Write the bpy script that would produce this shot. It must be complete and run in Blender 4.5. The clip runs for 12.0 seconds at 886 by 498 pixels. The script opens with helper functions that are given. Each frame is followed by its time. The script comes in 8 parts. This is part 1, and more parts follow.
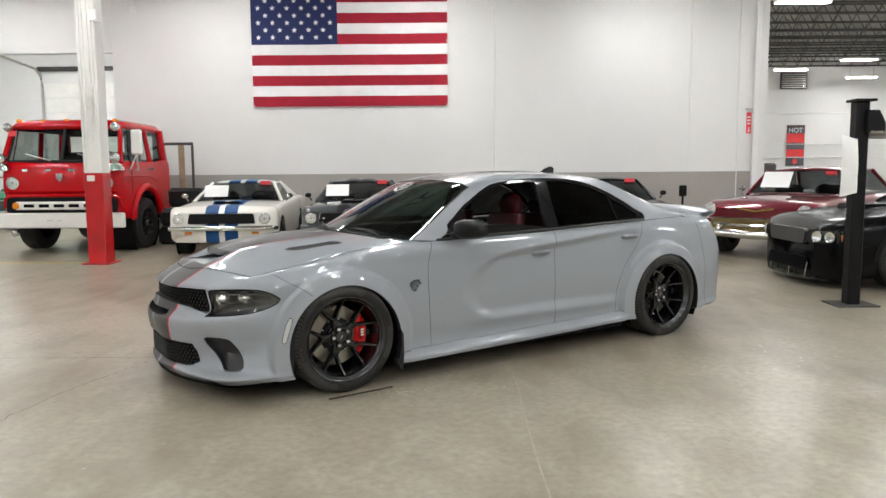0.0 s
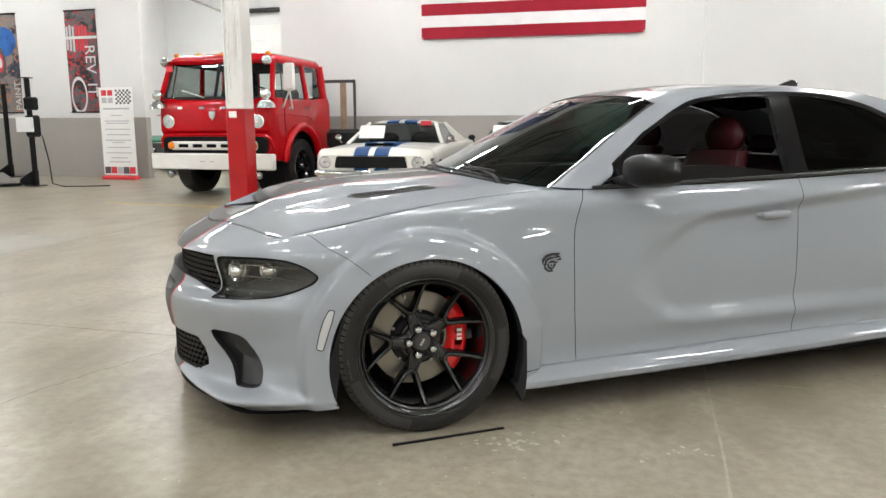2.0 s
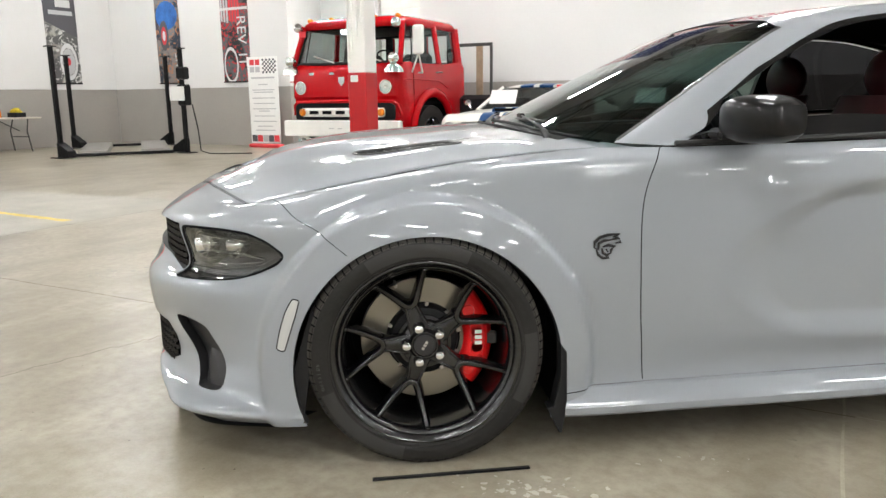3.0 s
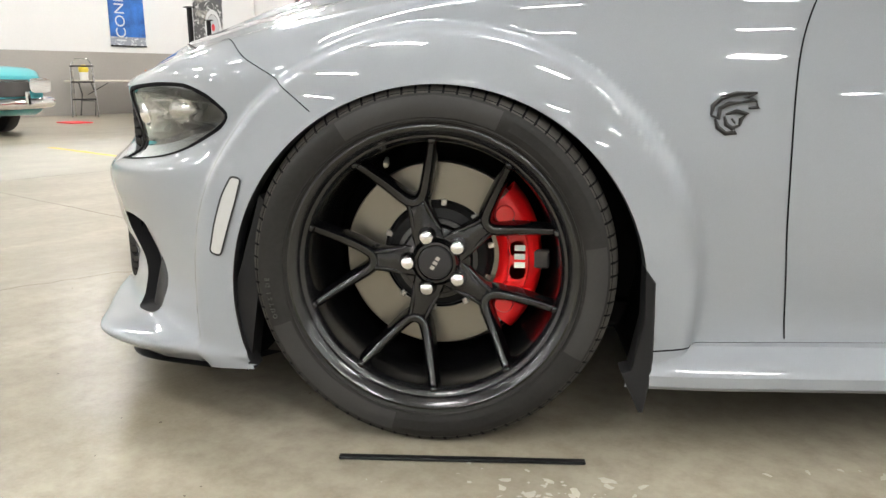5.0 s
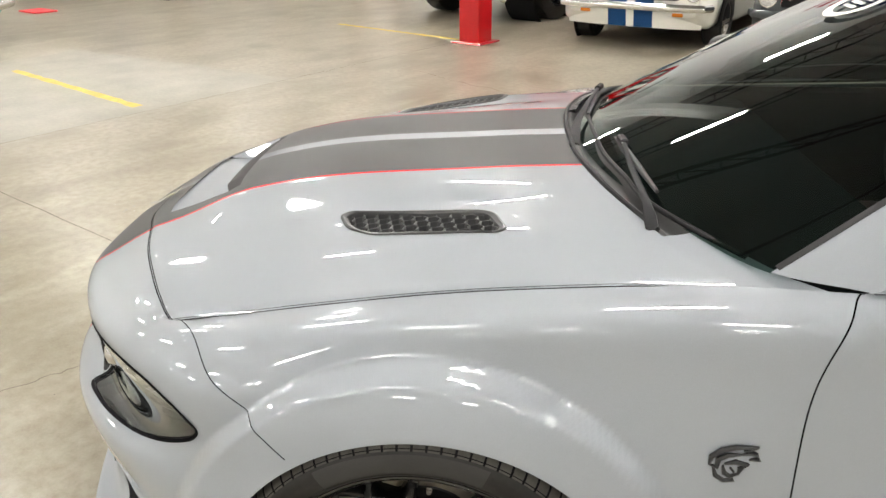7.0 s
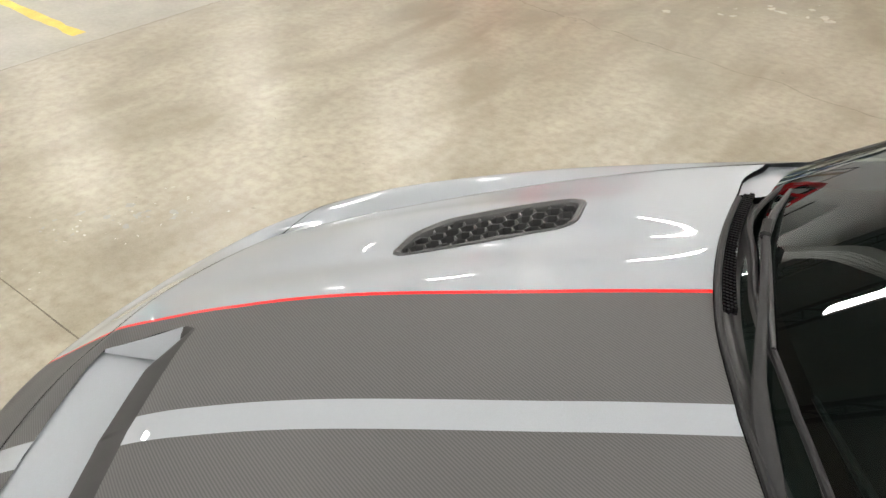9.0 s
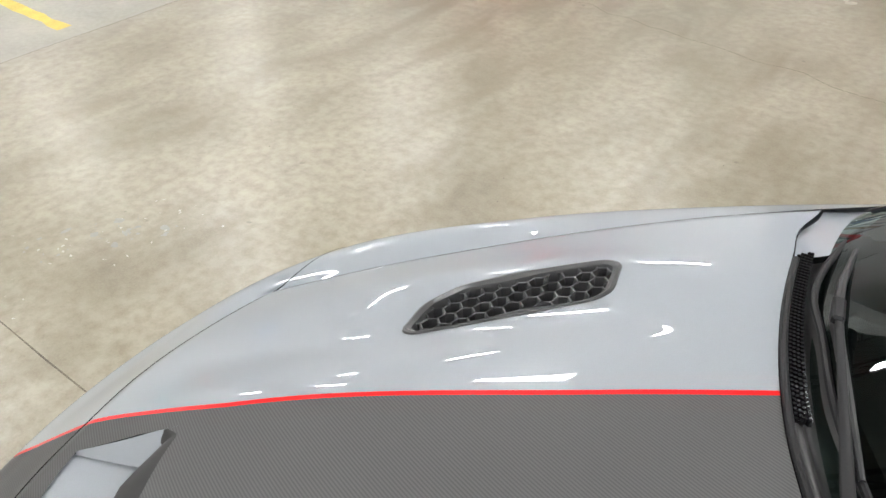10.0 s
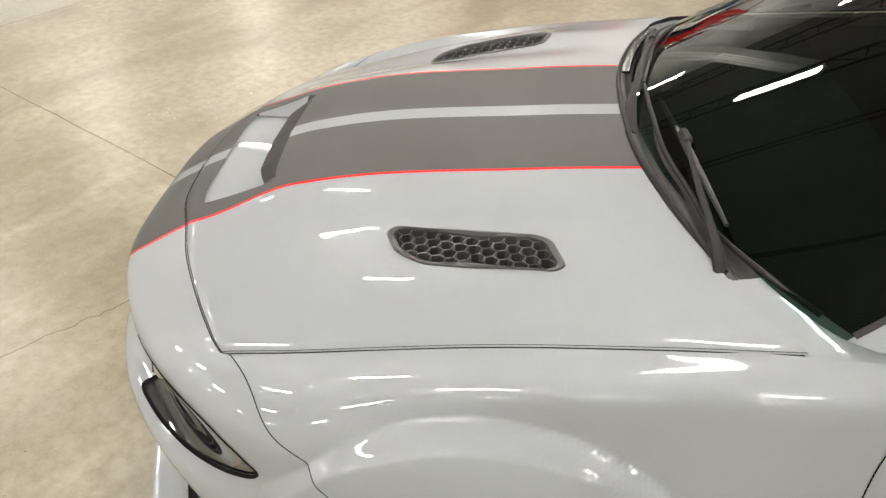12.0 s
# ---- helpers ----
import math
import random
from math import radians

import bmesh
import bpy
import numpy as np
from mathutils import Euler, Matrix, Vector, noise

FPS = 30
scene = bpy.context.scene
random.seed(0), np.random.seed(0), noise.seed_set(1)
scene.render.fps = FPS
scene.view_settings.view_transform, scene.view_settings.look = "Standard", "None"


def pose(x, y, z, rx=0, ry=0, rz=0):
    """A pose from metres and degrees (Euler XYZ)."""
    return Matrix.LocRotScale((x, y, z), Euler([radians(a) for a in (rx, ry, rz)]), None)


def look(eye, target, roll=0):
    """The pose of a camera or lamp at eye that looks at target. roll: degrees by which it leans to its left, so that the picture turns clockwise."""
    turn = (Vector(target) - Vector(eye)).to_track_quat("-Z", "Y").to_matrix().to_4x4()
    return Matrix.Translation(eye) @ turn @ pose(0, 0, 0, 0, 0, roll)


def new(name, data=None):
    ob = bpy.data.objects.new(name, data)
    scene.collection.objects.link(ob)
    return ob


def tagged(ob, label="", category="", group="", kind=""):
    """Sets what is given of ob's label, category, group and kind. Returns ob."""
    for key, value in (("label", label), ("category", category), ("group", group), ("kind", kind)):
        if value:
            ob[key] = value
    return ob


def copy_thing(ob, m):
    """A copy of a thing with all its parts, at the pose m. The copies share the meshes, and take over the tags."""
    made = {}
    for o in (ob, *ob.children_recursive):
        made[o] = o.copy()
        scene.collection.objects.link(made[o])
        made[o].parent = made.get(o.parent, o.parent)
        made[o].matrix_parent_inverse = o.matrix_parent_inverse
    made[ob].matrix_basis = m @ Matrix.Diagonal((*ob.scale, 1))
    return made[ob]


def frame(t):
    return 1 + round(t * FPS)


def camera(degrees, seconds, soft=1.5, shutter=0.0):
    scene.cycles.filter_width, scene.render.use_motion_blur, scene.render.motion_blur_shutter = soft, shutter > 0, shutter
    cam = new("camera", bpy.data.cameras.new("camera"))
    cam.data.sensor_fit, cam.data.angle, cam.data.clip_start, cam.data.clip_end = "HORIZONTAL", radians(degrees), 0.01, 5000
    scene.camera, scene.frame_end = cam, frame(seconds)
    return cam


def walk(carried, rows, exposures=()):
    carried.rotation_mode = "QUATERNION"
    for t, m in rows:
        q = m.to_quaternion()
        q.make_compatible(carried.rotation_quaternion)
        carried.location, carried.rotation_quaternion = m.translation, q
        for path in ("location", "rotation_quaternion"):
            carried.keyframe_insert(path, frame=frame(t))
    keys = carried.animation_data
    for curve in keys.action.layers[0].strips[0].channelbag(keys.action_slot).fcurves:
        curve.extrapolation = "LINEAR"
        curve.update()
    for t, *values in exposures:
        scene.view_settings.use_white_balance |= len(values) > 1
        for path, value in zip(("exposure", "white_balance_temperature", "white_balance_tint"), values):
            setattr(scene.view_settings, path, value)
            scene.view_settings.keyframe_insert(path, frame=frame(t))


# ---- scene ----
cam = camera(61.3, 12.0)
PATH = [
    (0, (-2.05, -5.365, 1.457), (-0.98, -3.689, 1.245), -0.4),
    (0.5, (-1.784, -4.998, 1.429), (-0.767, -3.291, 1.2), -0.3),
    (1, (-1.468, -4.575, 1.357), (-0.546, -2.818, 1.102), -0.2),
    (1.5, (-1.146, -4.112, 1.271), (-0.36, -2.296, 0.981), -0.1),
    (2, (-0.813, -3.716, 1.234), (-0.212, -1.837, 0.9), -0.2),
    (2.5, (-0.456, -3.385, 1.186), (-0.068, -1.458, 0.814), -0.3),
    (3, (-0.142, -3.091, 1.107), (0.037, -1.14, 0.706), -0.7),
    (3.5, (0.022, -2.839, 0.94), (0.039, -0.881, 0.528), -0.4),
    (3.7, (0.058, -2.761, 0.877), (0.032, -0.804, 0.467), -0.4),
    (5.3, (0.163, -2.331, 0.714), (-0.038, -0.4, 0.249), -0.3),
    (5.5, (0.164, -2.326, 0.729), (-0.039, -0.404, 0.231), -0.4),
    (6, (0.181, -2.288, 0.901), (-0.027, -0.39, 0.305), -0.6),
    (6.5, (0.172, -2.156, 1.273), (-0.007, -0.3, 0.548), -0.6),
    (6.7, (0.159, -2.097, 1.396), (0.002, -0.256, 0.63), -0.5),
    (8.3, (0.069, -1.243, 1.784), (-0.094, 0.423, 0.69), -0.4),
    (8.5, (0.04, -1.089, 1.784), (-0.124, 0.564, 0.671), -0.7),
    (9, (0.001, -0.707, 1.739), (-0.17, 0.914, 0.581), -1.5),
    (9.5, (-0.019, -0.478, 1.767), (-0.192, 1.116, 0.572), -2.3),
    (10, (-0.043, -0.463, 1.775), (-0.216, 1.114, 0.557), -2.5),
    (10.5, (-0.057, -0.665, 1.803), (-0.231, 0.904, 0.575), -2.2),
    (11, (-0.053, -0.993, 1.84), (-0.219, 0.574, 0.609), -1.7),
    (11.5, (-0.02, -1.347, 1.846), (-0.182, 0.222, 0.616), -1.4),
    (12, (0.041, -1.737, 1.849), (-0.129, -0.155, 0.637), -1.4),
]
walk(cam, [(t, look(eye, target, roll)) for t, eye, target, roll in PATH],
     exposures=[(0, 0.1, 6300, 10), (1.5, 0.22, 6330, 10), (2.5, 0.4, 6350, 10), (3.5, 0.58, 6400, 10), (5.5, 0.8, 6450, 10), (6.7, 0.68, 6600, 10), (8.5, 0.5, 6750, 10), (9.5, 0.5, 6450, 10), (10.5, 0.48, 6200, 10), (12, 0.55, 6950, 10)])

# ---- light ----
world = bpy.data.worlds.new("world")
scene.world = world
world.use_nodes = True
world.node_tree.nodes["Background"].inputs["Color"].default_value = (0.9, 0.93, 1.0, 1)
world.node_tree.nodes["Background"].inputs["Strength"].default_value = 0.25
LAMP_STRENGTH = 100.0
HALL = pose(0, 0, 0, 0, 0, -33)  # the hall's own axes: u along the flag wall, v towards it


# ---- materials ----
def links(mat):
    nt = mat.node_tree
    return nt, nt.nodes, nt.links


def principled(name, color, rough=0.5, metal=0.0, coat=0.0, coat_rough=0.03, spec=0.5, emit=None, strength=0.0, alpha=1.0, trans=0.0, ior=1.45):
    mat = bpy.data.materials.new(name)
    mat.use_nodes = True
    b = mat.node_tree.nodes["Principled BSDF"]
    b.inputs["Base Color"].default_value = (*color, 1)
    b.inputs["Roughness"].default_value = rough
    b.inputs["Metallic"].default_value = metal
    b.inputs["Coat Weight"].default_value = coat
    b.inputs["Coat Roughness"].default_value = coat_rough
    b.inputs["Specular IOR Level"].default_value = spec
    b.inputs["Transmission Weight"].default_value = trans
    b.inputs["IOR"].default_value = ior
    if emit:
        b.inputs["Emission Color"].default_value = (*emit, 1)
        b.inputs["Emission Strength"].default_value = strength
    return mat


def node(nt, kind, **values):
    n = nt.nodes.new(kind)
    for key, value in values.items():
        if key in n.inputs:
            n.inputs[key].default_value = value
    return n


def math_node(nt, op, a, b=None, clamp=False):
    n = nt.nodes.new("ShaderNodeMath")
    n.operation, n.use_clamp = op, clamp
    for i, v in enumerate((a, b)):
        if v is None:
            continue
        if isinstance(v, (int, float)):
            n.inputs[i].default_value = v
        else:
            nt.links.new(v, n.inputs[i])
    return n.outputs[0]


def mix_color(nt, fac, a, b, blend="MIX"):
    n = nt.nodes.new("ShaderNodeMix")
    n.data_type, n.blend_type = "RGBA", blend
    if isinstance(fac, (int, float)):
        n.inputs[0].default_value = fac
    else:
        nt.links.new(fac, n.inputs[0])
    for i, v in ((6, a), (7, b)):
        if isinstance(v, tuple):
            n.inputs[i].default_value = (*v, 1) if len(v) == 3 else v
        else:
            nt.links.new(v, n.inputs[i])
    return n.outputs[2]


def ramp(nt, fac, stops):
    n = nt.nodes.new("ShaderNodeValToRGB")
    cr = n.color_ramp
    while len(cr.elements) < len(stops):
        cr.elements.new(0.5)
    for e, (p, c) in zip(cr.elements, stops):
        e.position = p
        e.color = (c, c, c, 1) if isinstance(c, (int, float)) else (*c, 1)
    nt.links.new(fac, n.inputs[0])
    return n.outputs[0]


def noise_tex(nt, scale, detail=4.0, rough=0.55, vec=None, distort=0.0):
    n = nt.nodes.new("ShaderNodeTexNoise")
    n.inputs["Scale"].default_value = scale
    n.inputs["Detail"].default_value = detail
    n.inputs["Roughness"].default_value = rough
    n.inputs["Distortion"].default_value = distort
    if vec is None:
        vec = coords(nt)
    nt.links.new(vec, n.inputs["Vector"])
    return n.outputs["Fac"]


def coords(nt):
    for n in nt.nodes:
        if n.bl_idname == "ShaderNodeTexCoord":
            return n.outputs["Object"]
    return nt.nodes.new("ShaderNodeTexCoord").outputs["Object"]


def bump(nt, height, strength=0.2, distance=0.01):
    n = nt.nodes.new("ShaderNodeBump")
    n.inputs["Strength"].default_value = strength
    n.inputs["Distance"].default_value = distance
    nt.links.new(height, n.inputs["Height"])
    nt.links.new(n.outputs[0], nt.nodes["Principled BSDF"].inputs["Normal"])
    return n


def worn(name, color, rough=0.5, metal=0.0, vary=0.12, scale=3.0, fine=60.0, relief=0.1, coat=0.0, spec=0.5):
    """A surface with blotches and grain at two scales."""
    mat = principled(name, color, rough, metal, coat, spec=spec)
    nt, nodes, lk = links(mat)
    b = nodes["Principled BSDF"]
    big, small = noise_tex(nt, scale), noise_tex(nt, fine, 2.0)
    both = math_node(nt, "ADD", math_node(nt, "MULTIPLY", big, 0.65), math_node(nt, "MULTIPLY", small, 0.35))
    dark, light = tuple(c * (1 - vary) for c in color), tuple(min(1, c * (1 + vary)) for c in color)
    lk.new(mix_color(nt, ramp(nt, both, [(0.35, 0.0), (0.65, 1.0)]), dark, light), b.inputs["Base Color"])
    lk.new(math_node(nt, "ADD", math_node(nt, "MULTIPLY", both, 0.10), rough - 0.05, True), b.inputs["Roughness"])
    if relief:
        bump(nt, small, relief, 0.003)
    return mat


M = {}
M["wall"] = worn("wall_paint", (0.70, 0.695, 0.685), 0.55, vary=0.025, scale=0.7, fine=25, relief=0.12)
M["wall_grey"] = worn("wall_grey_paint", (0.335, 0.315, 0.29), 0.5, vary=0.05, scale=0.8, fine=25, relief=0.12)
M["ceiling"] = worn("ceiling_deck", (0.30, 0.295, 0.285), 0.7, vary=0.15, scale=0.6, relief=0.0)
M["steel_dark"] = worn("dark_steel", (0.07, 0.068, 0.066), 0.5, 0.3, vary=0.2)
M["lamp"] = principled("lamp_glow", (1, 1, 1), emit=(1.0, 0.985, 0.95), strength=LAMP_STRENGTH)
M["black"] = worn("black_paint", (0.007, 0.007, 0.0075), 0.4, vary=0.3, relief=0.05, spec=0.2)
M["black_gloss"] = principled("black_gloss", (0.006, 0.006, 0.007), 0.12, coat=0.6)
M["black_plastic"] = worn("black_plastic", (0.012, 0.012, 0.013), 0.5, vary=0.2, fine=300, relief=0.1, spec=0.3)
M["trim"] = principled("satin_black_trim", (0.02, 0.02, 0.021), 0.38)
M["gap"] = principled("panel_gap", (0.004, 0.004, 0.005), 0.8, spec=0.1)
M["rubber"] = worn("tyre_rubber", (0.019, 0.0182, 0.0172), 0.46, vary=0.2, scale=8, fine=120, relief=0.05, spec=0.25)
M["rubber_smooth"] = worn("tyre_band", (0.036, 0.035, 0.034), 0.5, vary=0.08, scale=8, fine=200, relief=0.0, spec=0.3)
M["tread"] = worn("dusty_tread", (0.055, 0.051, 0.045), 0.75, vary=0.25, scale=12, fine=120, relief=0.1, spec=0.3)
M["rubber_text"] = principled("tyre_letter", (0.05, 0.049, 0.047), 0.5)
M["rim"] = principled("satin_black_alloy", (0.0025, 0.0025, 0.0028), 0.17, spec=0.8)
M["vent_frame"] = principled("satin_dark_plastic", (0.055, 0.055, 0.056), 0.33, spec=0.6)
M["cowl_plastic"] = worn("cowl_plastic", (0.035, 0.034, 0.034), 0.42, vary=0.15, fine=300, relief=0.08)
M["chrome"] = principled("chrome", (0.78, 0.78, 0.78), 0.08, 1.0)
M["steel"] = worn("bare_steel", (0.5, 0.48, 0.45), 0.28, 1.0, vary=0.1, scale=20, relief=0.0)
M["disc"] = principled("brake_disc_iron", (0.27, 0.25, 0.21), 0.33, 0.92)
M["caliper"] = principled("red_caliper", (0.80, 0.008, 0.010), 0.28, coat=0.7)
M["white"] = worn("white_paint", (0.76, 0.75, 0.72), 0.35, vary=0.05)
M["marker"] = principled("clear_marker_lens", (0.5, 0.5, 0.49), 0.15, coat=0.8)
M["paper"] = worn("paper", (0.82, 0.82, 0.80), 0.7, vary=0.04, relief=0.0)
M["bar"] = principled("grey_print", (0.48, 0.48, 0.49), 0.7)
M["red_leather"] = worn("red_leather", (0.046, 0.003, 0.006), 0.42, vary=0.25, scale=12, fine=150, relief=0.3)
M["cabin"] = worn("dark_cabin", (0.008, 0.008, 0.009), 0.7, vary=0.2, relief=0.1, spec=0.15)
M["red_pin"] = principled("red_film", (0.72, 0.012, 0.014), 0.35)
M["clear"] = principled("clear_plastic", (1, 1, 1), 0.02, trans=1.0, ior=1.2)


def glass(name, tint, rough=0.0, amount=1.0):
    """Thin glazing: see-through tint under a mirror-like face."""
    mat = bpy.data.materials.new(name)
    mat.use_nodes = True
    nt, nodes, lk = links(mat)
    nodes.remove(nodes["Principled BSDF"])
    out = nodes["Material Output"]
    t = node(nt, "ShaderNodeBsdfTransparent", Color=(*tint, 1))
    g = node(nt, "ShaderNodeBsdfGlossy", Roughness=rough, Color=(0.9, 0.95, 0.95, 1))
    f = node(nt, "ShaderNodeLayerWeight", Blend=0.5)
    gloss = math_node(nt, "ADD", math_node(nt, "MULTIPLY", math_node(nt, "POWER", f.outputs["Facing"], 4.5), 0.9), 0.04)
    mix = nodes.new("ShaderNodeMixShader")
    lk.new(math_node(nt, "MULTIPLY", gloss, amount, True), mix.inputs[0])
    lk.new(t.outputs[0], mix.inputs[1]), lk.new(g.outputs[0], mix.inputs[2])
    lk.new(mix.outputs[0], out.inputs[0])
    return mat


M["rim_lip"] = principled("satin_black_lip", (0.004, 0.004, 0.0045), 0.22, spec=1.0)
M["windscreen"] = glass("windscreen_glass", (0.22, 0.30, 0.28), 0.0, 1.2)
M["dark_glass"] = glass("tinted_glass", (0.03, 0.03, 0.032), 0.0, 0.7)
M["lens"] = glass("lamp_lens", (0.86, 0.85, 0.84), 0.0, 1.9)
M["lamp_bowl"] = principled("lamp_bowl", (0.05, 0.05, 0.052), 0.22, 0.35)
M["old_glass"] = glass("window_glass", (0.55, 0.58, 0.57))
M["smoked_glass"] = glass("car_window_glass", (0.30, 0.32, 0.32))


def car_paint(name, color, coat=1.0, rough=0.32, metal=0.0, stripes=None, film=None, pin=None, flare=0.0):
    """Body colour under clear coat. stripes: (inner, outer, pin) half widths of a pair of film stripes along the car's centre line."""
    mat = principled(name, color, rough, metal, coat, 0.02, spec=0.12)
    nt, nodes, lk = links(mat)
    b = nodes["Principled BSDF"]
    flake = noise_tex(nt, 900.0, 1.0)
    base = mix_color(nt, ramp(nt, flake, [(0.35, 0.0), (0.7, 1.0)]), tuple(c * 0.96 for c in color), tuple(min(1, c * 1.04) for c in color))
    if stripes:
        inner, outer, edge = stripes
        sep = nodes.new("ShaderNodeSeparateXYZ")
        lk.new(coords(nt), sep.inputs[0])
        ay = math_node(nt, "ABSOLUTE", sep.outputs["Y"])
        if flare:
            wide = nodes.new("ShaderNodeMapRange")
            wide.interpolation_type = "SMOOTHSTEP"
            for key, value in (("From Min", -.45), ("From Max", -.70), ("To Min", 0.0), ("To Max", flare)):
                wide.inputs[key].default_value = value
            lk.new(sep.outputs["X"], wide.inputs["Value"])
            ay = math_node(nt, "SUBTRACT", ay, math_node(nt, "MULTIPLY", wide.outputs[0], math_node(nt, "GREATER_THAN", ay, .12)))
        dark = math_node(nt, "MULTIPLY", math_node(nt, "GREATER_THAN", ay, inner), math_node(nt, "LESS_THAN", ay, outer))
        # woven film: fine diagonal ribs
        wave = nodes.new("ShaderNodeTexWave")
        wave.inputs["Scale"].default_value = 95.0
        wave.bands_direction = "DIAGONAL"
        lk.new(coords(nt), wave.inputs["Vector"])
        woven = mix_color(nt, wave.outputs["Fac"], tuple(c * 0.8 for c in film), tuple(c * 1.2 for c in film))
        base = mix_color(nt, dark, base, woven)
        lk.new(mix_color(nt, dark, (rough,) * 3, (0.44,) * 3), b.inputs["Roughness"])
        coat_now = math_node(nt, "SUBTRACT", coat, math_node(nt, "MULTIPLY", dark, 1.0 * coat))
        if pin:
            red = math_node(nt, "MULTIPLY", math_node(nt, "GREATER_THAN", ay, outer), math_node(nt, "LESS_THAN", ay, edge))
            base = mix_color(nt, red, base, pin)
        lk.new(coat_now, b.inputs["Coat Weight"])
        lk.new(mix_color(nt, dark, (0.12,) * 3, (0.14,) * 3), b.inputs["Specular IOR Level"])
    lk.new(base, b.inputs["Base Color"])
    return mat


FILM = (0.080, 0.079, 0.079)
M["paint"] = car_paint("grey_body_paint", (0.285, 0.303, 0.328))
M["striped"] = car_paint("grey_body_paint_striped", (0.285, 0.303, 0.328), stripes=(0.027, 0.268, 0.277), film=FILM, pin=(0.75, 0.012, 0.014), flare=0.034)
# stripe film darkened in colour for the shade on the down-facing scoop lip
M["lip_film"] = worn("shaded_lip_film", (0.045, 0.044, 0.044), 0.5, vary=0.06, scale=20, fine=400, relief=0.0, spec=0.1)
M["carbon"] = car_paint("dark_carbon_shell", (0.008, 0.0078, 0.0078), coat=0.35, rough=0.28)


# ---- mesh helpers ----
class Geo:
    """A mesh in the making."""

    def __init__(self):
        self.v, self.f = [], []

    def add(self, verts, faces, m=None):
        n = len(self.v)
        self.v += [tuple(m @ Vector(p)) for p in verts] if m is not None else [tuple(p) for p in verts]
        self.f += [tuple(i + n for i in f) for f in faces]
        return self

    def box(self, x0, y0, z0, x1, y1, z1, b=0.0, m=None):
        lo, hi = (x0, y0, z0), (x1, y1, z1)
        b = min([b] + [0.49 * abs(hi[i] - lo[i]) for i in range(3)])
        if b <= 0:
            vs = [(hi[0] if c & 1 else lo[0], hi[1] if c & 2 else lo[1], hi[2] if c & 4 else lo[2]) for c in range(8)]
            return self.add(vs, [(0, 2, 3, 1), (4, 5, 7, 6), (0, 1, 5, 4), (2, 6, 7, 3), (0, 4, 6, 2), (1, 3, 7, 5)], m)
        vs, key, fs = [], {}, []
        for c in range(8):
            for a in range(3):
                p = []
                for i in range(3):
                    up = c >> i & 1
                    end = hi[i] if up else lo[i]
                    p.append(end if i == a else end - b if up else end + b)
                key[c, a] = len(vs)
                vs.append(tuple(p))
        mid = [(lo[i] + hi[i]) / 2 for i in range(3)]

        def put(ids):
            p = [Vector(vs[i]) for i in ids]
            n = (p[1] - p[0]).cross(p[2] - p[0])
            fs.append(tuple(ids) if n.dot(sum(p, Vector()) / len(p) - Vector(mid)) > 0 else tuple(reversed(ids)))

        for a in range(3):
            o, q = (a + 1) % 3, (a + 2) % 3
            for s in (0, 1):
                base = s << a
                put([key[base, a], key[base | 1 << o, a], key[base | 1 << o | 1 << q, a], key[base | 1 << q, a]])
            for so in (0, 1):
                for sq in (0, 1):
                    c = so << o | sq << q
                    put([key[c, o], key[c | 1 << a, o], key[c | 1 << a, q], key[c, q]])
        for c in range(8):
            put([key[c, 0], key[c, 1], key[c, 2]])
        return self.add(vs, fs, m)

    def lathe(self, prof, segs=32, m=None, closed=False, a0=0.0, a1=360.0):
        """Turns (radius, height) round the z axis."""
        full = abs(a1 - a0) >= 359.9
        cols = segs if full else segs + 1
        vs, fs, n = [], [], len(prof)
        for k in range(cols):
            a = radians(a0 + (a1 - a0) * k / segs)
            vs += [(r * math.cos(a), r * math.sin(a), h) for r, h in prof]
        for k in range(segs):
            k2 = (k + 1) % cols
            for i in range(n if closed else n - 1):
                j = (i + 1) % n
                fs.append((k * n + i, k2 * n + i, k2 * n + j, k * n + j))
        return self.add(vs, fs, m)

    def cyl(self, p, q, r, r2=None, segs=16, caps=True):
        p, q = Vector(p), Vector(q)
        r2 = r if r2 is None else r2
        t = (q - p).to_track_quat("Z", "Y").to_matrix()
        vs, fs = [], []
        for k in range(segs):
            d = t @ Vector((math.cos(2 * math.pi * k / segs), math.sin(2 * math.pi * k / segs), 0))
            vs += [p + d * r, q + d * r2]
        for k in range(segs):
            j = (k + 1) % segs
            fs.append((2 * k, 2 * j, 2 * j + 1, 2 * k + 1))
        if caps:
            fs += [tuple(2 * k for k in reversed(range(segs))), tuple(2 * k + 1 for k in range(segs))]
        return self.add(vs, fs)

    def tube(self, pts, r, segs=8, closed=False, flat=1.0):
        pts = [Vector(p) for p in pts]
        n, vs, fs = len(pts), [], []
        up = Vector((0.03, 0.02, 1))
        for i, p in enumerate(pts):
            a = pts[(i - 1) % n] if closed or i else p
            b = pts[(i + 1) % n] if closed or i < n - 1 else p
            d = (b - a).normalized()
            s = d.cross(up).normalized()
            w = s.cross(d)
            rr = r[i] if isinstance(r, (list, tuple)) else r
            for k in range(segs):
                t = 2 * math.pi * k / segs
                vs.append(p + s * rr * math.cos(t) + w * rr * flat * math.sin(t))
        for i in range(n if closed else n - 1):
            j = (i + 1) % n
            for k in range(segs):
                l = (k + 1) % segs
                fs.append((i * segs + k, i * segs + l, j * segs + l, j * segs + k))
        if not closed:
            fs += [tuple(reversed(range(segs))), tuple((n - 1) * segs + k for k in range(segs))]
        return self.add(vs, fs)

